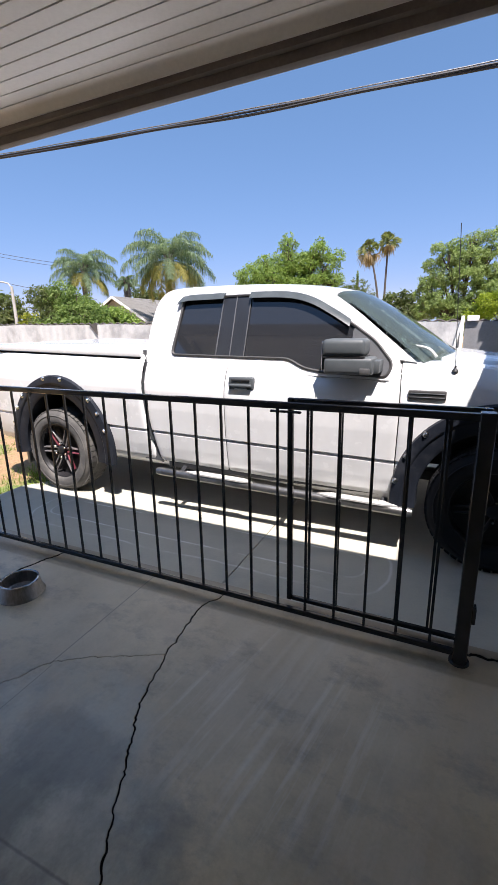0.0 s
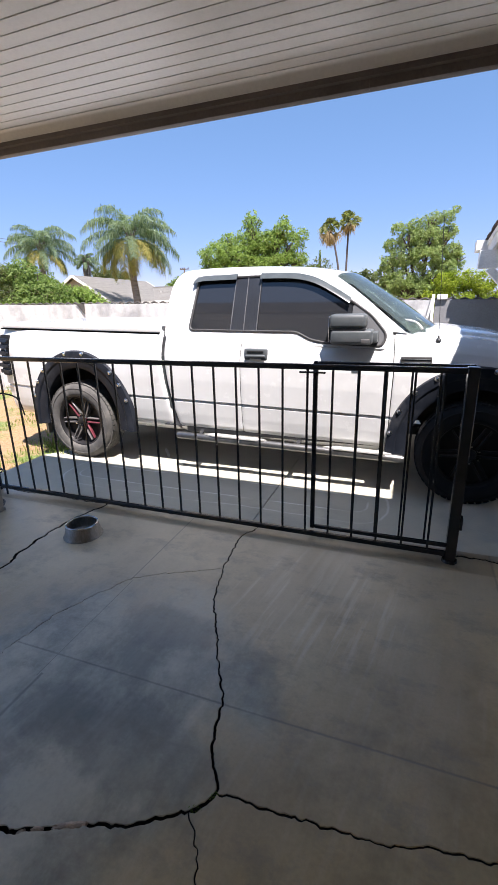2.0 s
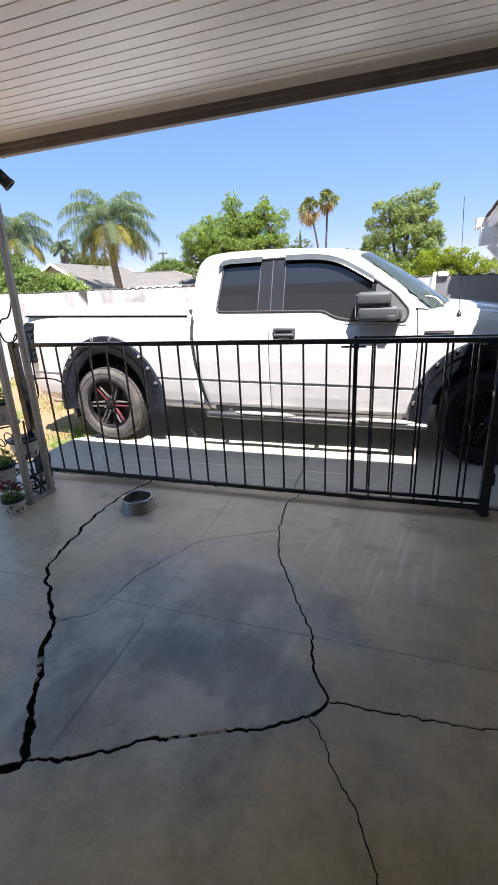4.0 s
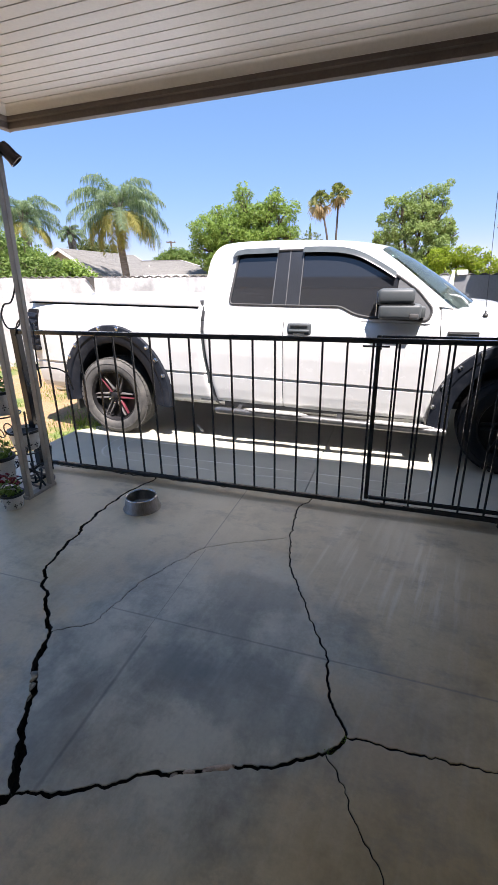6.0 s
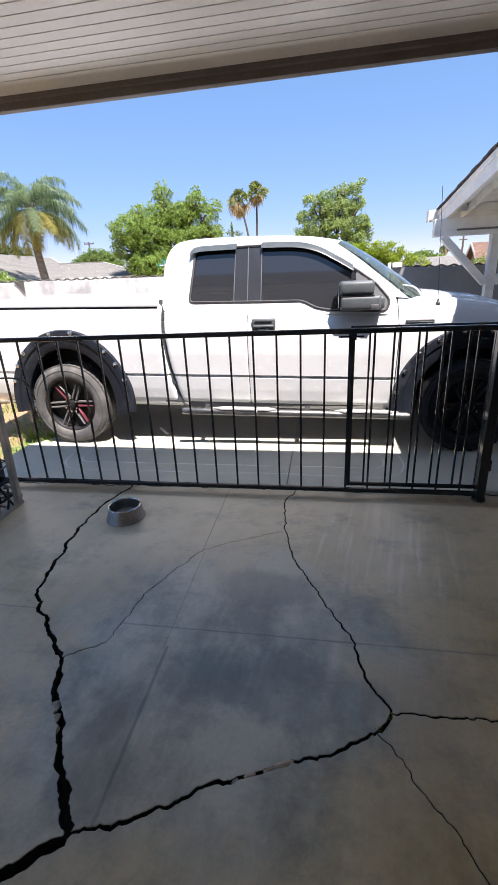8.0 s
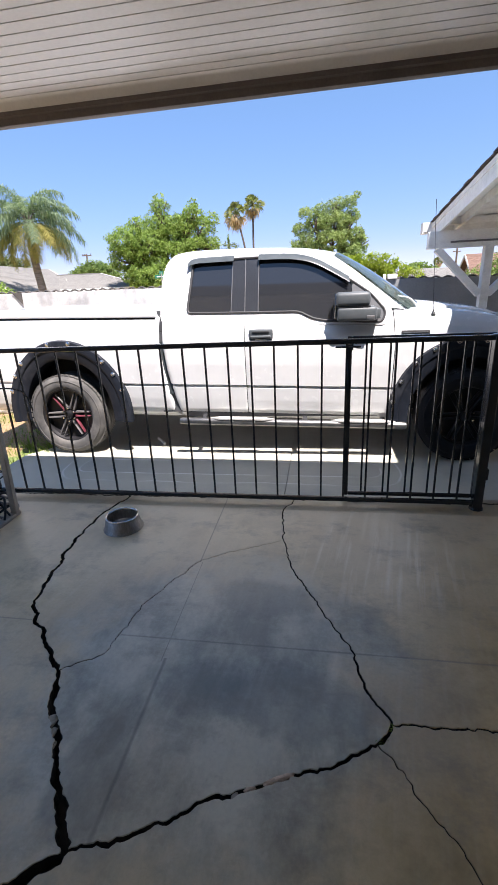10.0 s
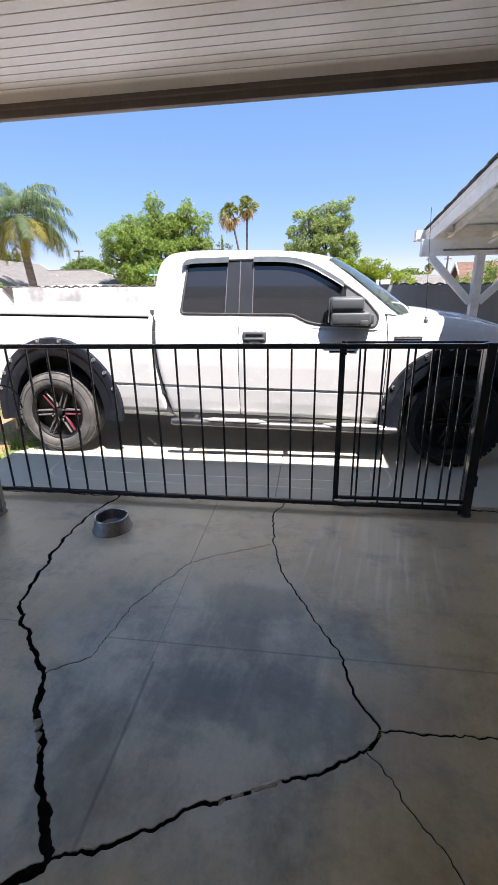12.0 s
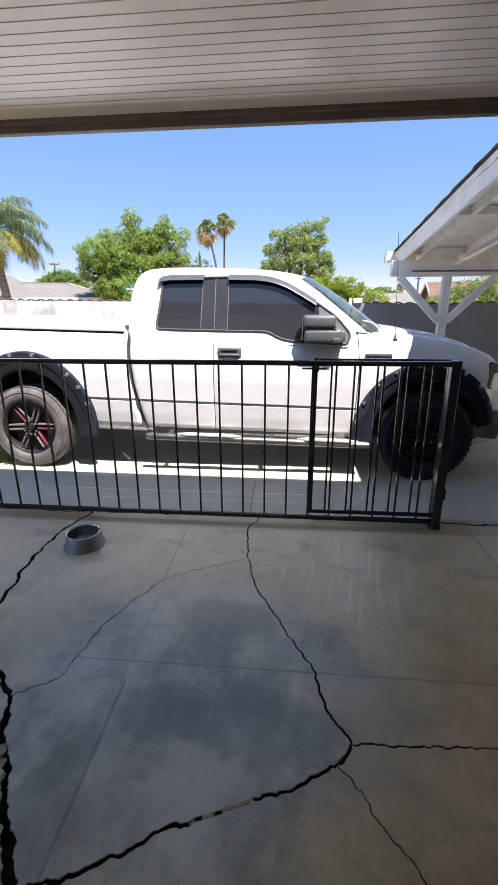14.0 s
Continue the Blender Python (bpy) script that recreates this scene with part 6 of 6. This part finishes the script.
broadleaf("broadleaf_tree", "yellowing tree beyond the street lamp", spot(-52.0, 34, EYE), 5.2, lobe_list([(-1.2, 0, 3.6, 1.2), (0.4, 0, 3.4, 1.2), (1.2, 0, 2.4, 1.2), (-0.4, 0, 2.2, 1.4)]), 5000, 0.14, "leaf_olive", 33, 1.6)
fan_palm(spot(-8.5, 94, EYE), 15.4, 5.0, 41, -2.4, 1.0)
fan_palm(spot(-8.05, 95, EYE), 16.7, 5.2, 42, 0.25, 0.35)
b = bmesh.new()
leaves(b, [(0, 0, 2.0 + 0.55 * i, 0.3 - 0.022 * i, 0.3 - 0.022 * i, 0.5) for i in range(11)], 2000, 0.14, random.Random(7))
cy = thing("cypress", "slim dark cypress far off", "tree", "trees beyond the wall", at=spot(-10.95, 55, EYE))
part("trunk", tube(bmesh.new(), [(0, 0, 0), (0, 0, 4), (0, 0, 7.6)], [0.12, 0.08, 0.02], 6), "bark", cy)
part("crown", b, "leaf_mid", cy, smooth=None)


# ---- neighbouring houses ----
def gable_house(name, label, at, turn, length, depth, eave, ridge, roof_mat):
    """A low house: walls, a pitched roof of courses, white barge boards and eaves."""
    t = thing(name, label, "house", "neighbouring houses", at=at)
    t.rotation_euler = (0, 0, radians(turn))
    hl, hd = length / 2, depth / 2
    b = bmesh.new()
    plate(b, [(-hd, 0), (hd, 0), (hd, eave), (0, ridge), (-hd, eave)], length - 0.5, lambda u, v, w: (-hl + 0.25 + w, u, v))
    part("wall", b, "stucco", t)
    n = 30
    for s in (-1, 1):
        for i in range(n):
            f0, f1 = i / n, (i + 1.15) / n
            y0, y1 = s * (hd + 0.4) * (1 - f0), s * (hd + 0.4) * (1 - min(f1, 1))
            k = (ridge - eave) / hd
            z0, z1 = ridge - abs(y0) * k + 0.082, ridge - abs(y1) * k + 0.07
            part("roof_course", beam(bmesh.new(), (0, y0, z0), (0, y1, z1), length + 0.3, 0.014), roof_mat, t)
        for xx in (-hl - 0.13, hl + 0.13):
            part("barge_board", beam(bmesh.new(), (xx, s * (hd + 0.4), ridge - (hd + 0.4) * (ridge - eave) / hd), (xx, 0, ridge + 0.02), 0.05, 0.13), "timber", t)
        part("fascia", boxed((-hl - 0.1, s * (hd + 0.42) - 0.03, eave - 0.4 * (ridge - eave) / hd - 0.08), (hl + 0.1, s * (hd + 0.42) + 0.03, eave - 0.4 * (ridge - eave) / hd + 0.1)), "timber", t)
    for x in (-hl * 0.5, hl * 0.4):
        wnd = part("window", boxed((x - 0.6, -hd - 0.03, 1.0), (x + 0.6, -hd + 0.05, eave - 0.4), 0.01), "timber", t)
        part("pane", boxed((x - 0.52, -hd - 0.04, 1.08), (x + 0.52, -hd - 0.032, eave - 0.48)), "tint", wnd)
    return t




def hip_house(name, label, at, turn, length, depth, eave, ridge, roof_mat, gable_left=False):
    """A low house with a hipped roof laid in courses."""
    t = thing(name, label, "house", "neighbouring houses", at=at)
    t.rotation_euler = (0, 0, radians(turn))
    hl, hd = length / 2, depth / 2
    part("wall", boxed((-hl + 0.4, -hd + 0.4, 0), (hl - 0.4, hd - 0.4, eave)), "stucco", t)
    n = 30
    left = 0.0 if gable_left else hd
    for i in range(n):
        f, g = i / n, (i + 1.12) / n
        b = bmesh.new()
        lo = [(-hl + left * f, -hd * (1 - f)), (hl - hd * f, -hd * (1 - f)), (hl - hd * f, hd * (1 - f)), (-hl + left * f, hd * (1 - f))]
        g = min(g, 0.995)
        hi = [(-hl + left * g, -hd * (1 - g)), (hl - hd * g, -hd * (1 - g)), (hl - hd * g, hd * (1 - g)), (-hl + left * g, hd * (1 - g))]
        z0, z1 = eave + (ridge - eave) * f + 0.022, eave + (ridge - eave) * g + 0.01
        A = [b.verts.new((x, y, z0)) for x, y in lo]
        B = [b.verts.new((x, y, z1)) for x, y in hi]
        C = [b.verts.new((x, y, z0 - 0.022)) for x, y in lo]
        for k in range(4):
            b.faces.new((A[k], A[(k + 1) % 4], B[(k + 1) % 4], B[k]))
            b.faces.new((C[k], C[(k + 1) % 4], A[(k + 1) % 4], A[k]))
        part("roof_course", b, roof_mat, t, smooth=None)
    for s in (-1, 1):
        part("hip_cap", beam(bmesh.new(), (hl, s * hd, eave + 0.05), (hl - hd, 0, ridge + 0.04), 0.14, 0.04), "concrete_pole", t)
    part("ridge_cap", boxed((-hl + left, -0.1, ridge), (hl - hd, 0.1, ridge + 0.06)), roof_mat, t)
    part("fascia", boxed((-hl, -hd - 0.03, eave - 0.16), (hl, -hd, eave + 0.02)), "timber", t)
    for x in (-0.1, 0.25):
        part("roof_vent", boxed((x * length - 0.04, -hd * 0.4 - 0.04, eave + (ridge - eave) * 0.55), (x * length + 0.04, -hd * 0.4 + 0.04, eave + (ridge - eave) * 0.6 + 0.12)), "concrete_pole", t)
    return t


nh = spot(-28.8, 34, (-0.36, -0.93))
hip_house("house", "low neighbour house with grey hipped shingle roof", (nh.x, nh.y, -0.6), 18, 8.6, 6.4, 2.45, 3.40, "roof_grey", True)
nh = spot(-35.3, 31.1, EYE)
gable_house("house", "grey-roofed house with white barge boards on its gable", (nh.x, nh.y, -0.6), 94, 8.2, 4.0, 2.55, 3.78, "roof_grey")
nh = spot(-22.0, 60, (-0.36, -0.93))
gable_house("house", "distant low pale-roofed house among trees", (nh.x, nh.y, -0.6), 8, 9.0, 7.0, 2.2, 3.4, "roof_grey")
nh = spot(22.3, 30)
gable_house("house", "distant house with terracotta tile roof", (nh.x, nh.y, -0.6), -8, 7.0, 6.5, 2.0, 3.2, "roof_tile")
nh = spot(12.6, 36)
gable_house("house", "distant house with grey-green roof", (nh.x, nh.y, -0.6), 5, 5.0, 6.0, 1.6, 2.7, "roof_grey")
# chimney far off
nh = spot(-24.7, 40, EYE)
solid("chimney", boxed((nh.x - 0.3, nh.y - 0.3, -0.6), (nh.x + 0.3, nh.y + 0.3, 2.72), 0.02), "roof_tile", "red brick chimney far off", "chimney")

# ---- street lamp, pole and wires ----
lp = spot(-50.5, 31, EYE)
sl = thing("street_lamp", "pale concrete street lamp with curved arm", "street lamp", at=(lp.x, lp.y, -0.6))
part("pole", tube(bmesh.new(), [(0, 0, 0), (0, 0, 2.6), (0, 0, 4.6)], [0.12, 0.10, 0.08], 10), "concrete_pole", sl)
part("arm", tube(bmesh.new(), [(0, 0, 4.5), (-0.25, 0, 4.78), (-0.8, 0, 4.9), (-1.6, 0, 4.9)], 0.04, 8), "concrete_pole", sl)
part("head", boxed((-2.2, -0.12, 4.83), (-1.5, 0.12, 4.97), 0.04, 2), "concrete_pole", sl)
up = spot(-27.4, 75, EYE)
pole = thing("utility_pole", "wooden utility pole with crossarm", "utility pole", at=(up.x, up.y, -0.6))
part("pole", tube(bmesh.new(), [(0, 0, 0), (0, 0, 7.85)], [0.16, 0.12], 8), "bark", pole)
part("crossarm", boxed((-0.75, -0.06, 7.55), (0.75, 0.06, 7.68)), "bark", pole)
for x in (-0.68, -0.3, 0.68):
    part("insulator", boxed((x - 0.05, -0.05, 7.68), (x + 0.05, 0.05, 7.85)), "cap", pole)
wires = thing("street_wires", "thin black street wires far off", "cable")
for k, (za, zb) in enumerate(((8.5, 6.5), (8.25, 6.25), (6.6, 3.9))):
    a, c = spot(-58, 44, EYE), spot(-42.0, 42, EYE)
    part("wire_pole", tube(bmesh.new(), [(a.x, a.y, -0.6), (a.x, a.y, za)], 0.1, 8), "bark", wires) if k == 0 else None
    part("wire", tube(bmesh.new(), sag((a.x, a.y, za), (c.x, c.y, zb), 0.25), 0.018, 5), "cable", wires)

# ---- plant stand and pots by the column ----
stand = thing("plant_stand", "black wrought-iron tiered plant stand with scrolls", "plant stand")
for x, y, z in ((-3.52, 1.60, 0.60), (-3.24, 1.72, 0.60), (-3.58, 1.98, 0.22), (-3.30, 1.98, 0.22)):
    part("leg", tube(bmesh.new(), [(x, y, 0.0), (x, y, z * 0.5), (x + 0.02, y, z)], 0.008, 6), "iron", stand)
for x, y, z, r in ((-3.38, 1.66, 0.585, 0.13), (-3.45, 1.90, 0.205, 0.15), (-3.36, 1.55, 0.06, 0.12)):
    ring = [(x + r * math.cos(a), y + r * math.sin(a), z) for a in np.linspace(0, 2 * math.pi, 25)[:-1]]
    part("shelf_ring", tube(bmesh.new(), ring, 0.006, 6, True), "iron", stand)
    for k in range(3):
        a = k * math.pi / 3
        part("shelf_bar", tube(bmesh.new(), [(x - r * math.cos(a), y - r * math.sin(a), z), (x + r * math.cos(a), y + r * math.sin(a), z)], 0.005, 5), "iron", stand)
for x, z, s in ((-3.33, 0.46, 0.07), (-3.36, 0.17, 0.06), (-3.24, 0.30, 0.06), (-3.42, 0.42, 0.05)):
    sp = [(x + s * (1 - i / 26) * math.cos(i * 0.42), 1.63 + 0.003 * i, z + s * (1 - i / 26) * math.sin(i * 0.42)) for i in range(24)]
    part("scroll", tube(bmesh.new(), sp, 0.005, 5), "iron", stand)


def pot(at, r, h, seed, label, plant=True):
    rng = random.Random(seed)
    t = thing("flower_pot", label, "flower pot", "painted flower pots", at=at)
    part("bowl", lathe(bmesh.new(), [(0, 0), (r * 0.72, 0), (r * 0.78, h * 0.1), (r * 0.97, h * 0.86), (r * 1.05, h * 0.88), (r * 1.05, h), (r * 0.95, h), (r * 0.9, h * 0.85), (0, h * 0.82)], 32), "ceramic", t)
    part("rim", lathe(bmesh.new(), [(r * 0.94, h * 0.9), (r * 1.065, h * 0.89), (r * 1.065, h * 1.01), (r * 0.94, h * 1.01)], 32), "ink", t, "black glazed rim")
    part("soil", lathe(bmesh.new(), [(0, h * 0.86), (r * 0.92, h * 0.86), (r * 0.92, h * 0.8), (0, h * 0.8)], 20), "earth", t)
    for k in range(11):
        bm = bmesh.new()
        a = 2 * math.pi * k / 11
        z = h * (0.3 + 0.3 * (k % 2) + rng.uniform(-0.05, 0.05))
        rr = r * (0.78 + 0.19 * (z / h - 0.1) / 0.76) + 0.0015
        for j in range(4):
            b = a + 0.11 * math.cos(j * 1.57)
            m = Matrix.Translation((rr * math.cos(b), rr * math.sin(b), z + 0.1 * h * math.sin(j * 1.57))) @ Matrix.Rotation(b, 4, "Z") @ Matrix.Rotation(j * 1.57, 4, "X") @ Matrix.Diagonal((0.002, r * 0.1, r * 0.055, 1))
            bmesh.ops.create_icosphere(bm, subdivisions=1, radius=1, matrix=m)
        part("painted_flower", bm, "ink", t, "black glazed flower")
    if plant:
        bm = bmesh.new()
        leaves(bm, [(0, 0, h + r * 0.5, r * 1.0, r * 1.0, r * 0.75)], 90, r * 0.26, rng)
        part("foliage", bm, "leaf_mid", t, smooth=None)
    return t


pot((-3.35, 1.65, 0.592), 0.085, 0.18, 3, "white pot with black flowers on the stand")
pot((-3.45, 1.90, 0.212), 0.125, 0.17, 4, "wide white pot with black flowers", False)
pot((-3.36, 1.55, 0.067), 0.095, 0.22, 5, "white pot with black flowers on the low shelf")
fp = pot((-3.085, 1.34, 0.0), 0.08, 0.115, 6, "small white pot with red flowers on the concrete")
rg2 = random.Random(17)
for k in range(7):
    a, r = rg2.uniform(0, 6.28), rg2.uniform(0.01, 0.075)
    bm = bmesh.new()
    for j in range(6):
        m = Matrix.Translation((r * math.cos(a) + 0.011 * math.cos(j * 1.05), r * math.sin(a) + 0.011 * math.sin(j * 1.05), 0.19 + rg2.uniform(-0.02, 0.05))) @ Matrix.Diagonal((0.011, 0.011, 0.008, 1))
        bmesh.ops.create_icosphere(bm, subdivisions=1, radius=1, matrix=m)
    part("blossom", bm, "petal", fp, "red blossom")

# ---- lamp and loose cables on the column ----
lamp = thing("spot_lamp", "small black solar spot lamp on the column", "lamp")
ax = Matrix.Translation((-2.952, 1.745, 2.275)) @ Matrix.Rotation(radians(40), 4, "Z") @ Matrix.Rotation(radians(138), 4, "Y") @ Matrix.Diagonal((1.15, 1.15, 0.9, 1))
b = lathe(bmesh.new(), [(0, -0.07), (0.028, -0.066), (0.034, -0.04), (0.034, 0.03), (0.040, 0.062), (0.036, 0.064), (0.03, 0.045), (0, 0.045)], 24)
bmesh.ops.transform(b, matrix=ax, verts=b.verts)
part("housing", b, "iron", lamp)
b = lathe(bmesh.new(), [(0, 0.05), (0.03, 0.05), (0.03, 0.054), (0, 0.056)], 20)
bmesh.ops.transform(b, matrix=ax, verts=b.verts)
part("lens", b, "lamp_smoke", lamp, "dark glass lens")
part("bracket", beam(bmesh.new(), (-3.0, 1.70, 2.34), (-2.97, 1.735, 2.30), 0.02, 0.02), "iron", lamp)
cord = thing("loose_cable", "black cable looped round the column and fence", "cable")
loops = [
    [(-3.01, 1.725, 1.92), (-3.04, 1.74, 1.7), (-3.10, 1.74, 1.5), (-3.15, 1.73, 1.40), (-3.22, 1.73, 1.38), (-3.26, 1.73, 1.30), (-3.22, 1.73, 1.22), (-3.12, 1.73, 1.24), (-3.07, 1.73, 1.36)],
    [(-3.40, 1.95, 1.14), (-3.33, 1.93, 1.24), (-3.22, 1.9, 1.28), (-3.13, 1.86, 1.22), (-3.11, 1.83, 1.05), (-3.12, 1.83, 0.8)],
    [(-3.45, 2.0, 0.86), (-3.36, 1.96, 0.74), (-3.22, 1.92, 0.74), (-3.14, 1.86, 0.84), (-3.12, 1.82, 0.95)],
    [(-3.12, 1.72, 0.92), (-3.06, 1.86, 0.92), (-3.0, 1.98, 0.86), (-2.97, 2.0, 0.72)],
]
for pts in loops:
    part("loop", tube(bmesh.new(), smooth_path(pts, 5), 0.006, 6), "cable", cord)
hose = thing("coiled_cable", "grey and black cables coiled at the column foot", "cable")
for k, (mat_k, z, r) in enumerate((("rim", 0.03, 0.12), ("cable", 0.06, 0.10), ("rim", 0.09, 0.11), ("cable", 0.12, 0.085))):
    ring = [(-3.20 + r * math.cos(a) * (1 + 0.1 * math.sin(3 * a + k)), 1.72 + 0.7 * r * math.sin(a), z + 0.025 * math.sin(2 * a + k * 1.7)) for a in np.linspace(0, 2 * math.pi, 33)[:-1]]
    part("coil", tube(bmesh.new(), ring, 0.009, 6, True), mat_k, hose)
for pts in ([(-3.18, 1.72, 0.12), (-3.10, 1.66, 0.16), (-3.06, 1.60, 0.10), (-3.06, 1.57, 0.035)], [(-3.22, 1.70, 0.12), (-3.15, 1.62, 0.22), (-3.09, 1.60, 0.15), (-3.07, 1.64, 0.035)]):
    part("tail", tube(bmesh.new(), smooth_path(pts, 5), 0.008, 6), "cable", hose)

# ---- grass, stones and litter in the yard ----
rg3 = random.Random(23)
bm = bmesh.new()


def blade(bm, x, y, z, h, lean, w, a):
    d = Vector((math.cos(a), math.sin(a), 0))
    s = Vector((-d.y, d.x, 0)) * w
    p0, p1, p2 = Vector((x, y, z)), Vector((x, y, z + h * 0.6)) + d * lean * 0.4, Vector((x, y, z + h)) + d * lean
    v = [bm.verts.new(q) for q in (p0 - s, p0 + s, p1 + s * 0.8, p1 - s * 0.8, p2)]
    bm.faces.new((v[0], v[1], v[2], v[3]))
    bm.faces.new((v[3], v[2], v[4]))


n = 0
while n < 5200:
    x, y = rg3.uniform(-9.5, -3.75), rg3.uniform(2.1, 6.5)
    if x > -3.9 and y < 3.0:
        continue
    if noise.noise(Vector((x * 0.9, y * 0.9, 0.2))) + 0.35 * noise.noise(Vector((x * 3, y * 3, 2))) < 0.02:
        continue
    blade(bm, x, y, -0.08, rg3.uniform(0.03, 0.09), rg3.uniform(0.0, 0.05), rg3.uniform(0.002, 0.005), rg3.uniform(0, 6.28))
    n += 1
solid("grass", bm, "grass", "short green grass in patches on the dirt", "grass", kind="stuff", smooth=None)
bm = bmesh.new()
for cx, cy, n in ((-3.78, 3.32, 60), (-3.72, 3.12, 34), (-4.05, 3.30, 40), (-4.3, 3.9, 30)):
    for k in range(n):
        a = rg3.uniform(0, 6.28)
        r = rg3.uniform(0, 0.09)
        blade(bm, cx + r * math.cos(a), cy + r * math.sin(a), -0.08, rg3.uniform(0.06, 0.13), rg3.uniform(0.05, 0.15), rg3.uniform(0.004, 0.008), a)
solid("weeds", bm, "grass", "taller green weeds beside the driveway edge", "weeds", kind="stuff", smooth=None)
for x, y, s, nm in ((-5.5, 4.8, 0.13, "pale broken stone on the dirt"), (-5.2, 4.95, 0.10, "small tan stone on the dirt"), (-4.9, 4.85, 0.08, "small tan stone on the dirt")):
    bm = bmesh.new()
    bmesh.ops.create_icosphere(bm, subdivisions=2, radius=s)
    for v in bm.verts:
        v.co *= 1 + 0.4 * noise.noise(v.co * 9 + Vector((x, y, 0)))
        v.co = Vector((v.co.x * 1.4 + x, v.co.y + y, v.co.z * 0.6 - 0.03))
    solid("stone", bm, "mortar", nm, "stone", "stones in the yard")
bm = tube(bmesh.new(), [(-2.60, 3.465, -0.004), (-2.54, 3.385, 0.002), (-2.470, 3.292, -0.004)], 0.015, 7)
solid("white_stick", bm, "ceramic", "short white stick under the truck", "litter")

# ---- far small things ----
fan_palm(spot(13.1, 80, (-0.84, -0.9)), 4.4, 1.9, 43, 0.0, 0.4)
q = spot(14.9, 62, (-0.84, -0.9))
fp2 = thing("utility_pole", "distant wooden utility pole with crossarm", "utility pole", at=(q.x, q.y, -0.6))
part("pole", tube(bmesh.new(), [(0, 0, 0), (0, 0, 5.4)], [0.14, 0.1], 8), "bark", fp2)
part("crossarm", boxed((-0.45, -0.05, 4.9), (0.45, 0.05, 5.0)), "bark", fp2)
q = spot(-19.25, 24.5, EYE)
sg = thing("street_sign", "green street name sign on a post", "sign", at=(q.x, q.y, -0.6))
part("post", tube(bmesh.new(), [(0, 0, 0), (0, 0, 3.0)], 0.03, 8), "aluminium", sg)
part("panel", boxed((-0.35, -0.01, 2.72), (0.35, 0.01, 2.9), 0.005), "sign_green", sg, "green sign panel with pale bar")
part("panel", boxed((-0.01, -0.3, 2.92), (0.01, 0.3, 3.08), 0.005), "sign_green", sg, "green sign panel with pale bar")
part("text_bar", boxed((-0.25, -0.016, 2.78), (0.25, -0.0105, 2.84)), "ceramic", sg)

# ---- the neighbourhood beyond the wall, grown about the patio to its true size ----
FAR = 2.0
for ob in list(scene.collection.objects):
    if ob.parent is None and ob.name.split(".")[0] in ("queen_palm", "fan_palm", "broadleaf_tree", "hedge_tree", "cypress", "house", "chimney", "street_lamp", "utility_pole", "street_wires", "street_sign"):
        mid = Vector((*EYE, 1.48))
        ob.location = mid + FAR * (ob.location - mid)
        ob.scale = (FAR, FAR, FAR)
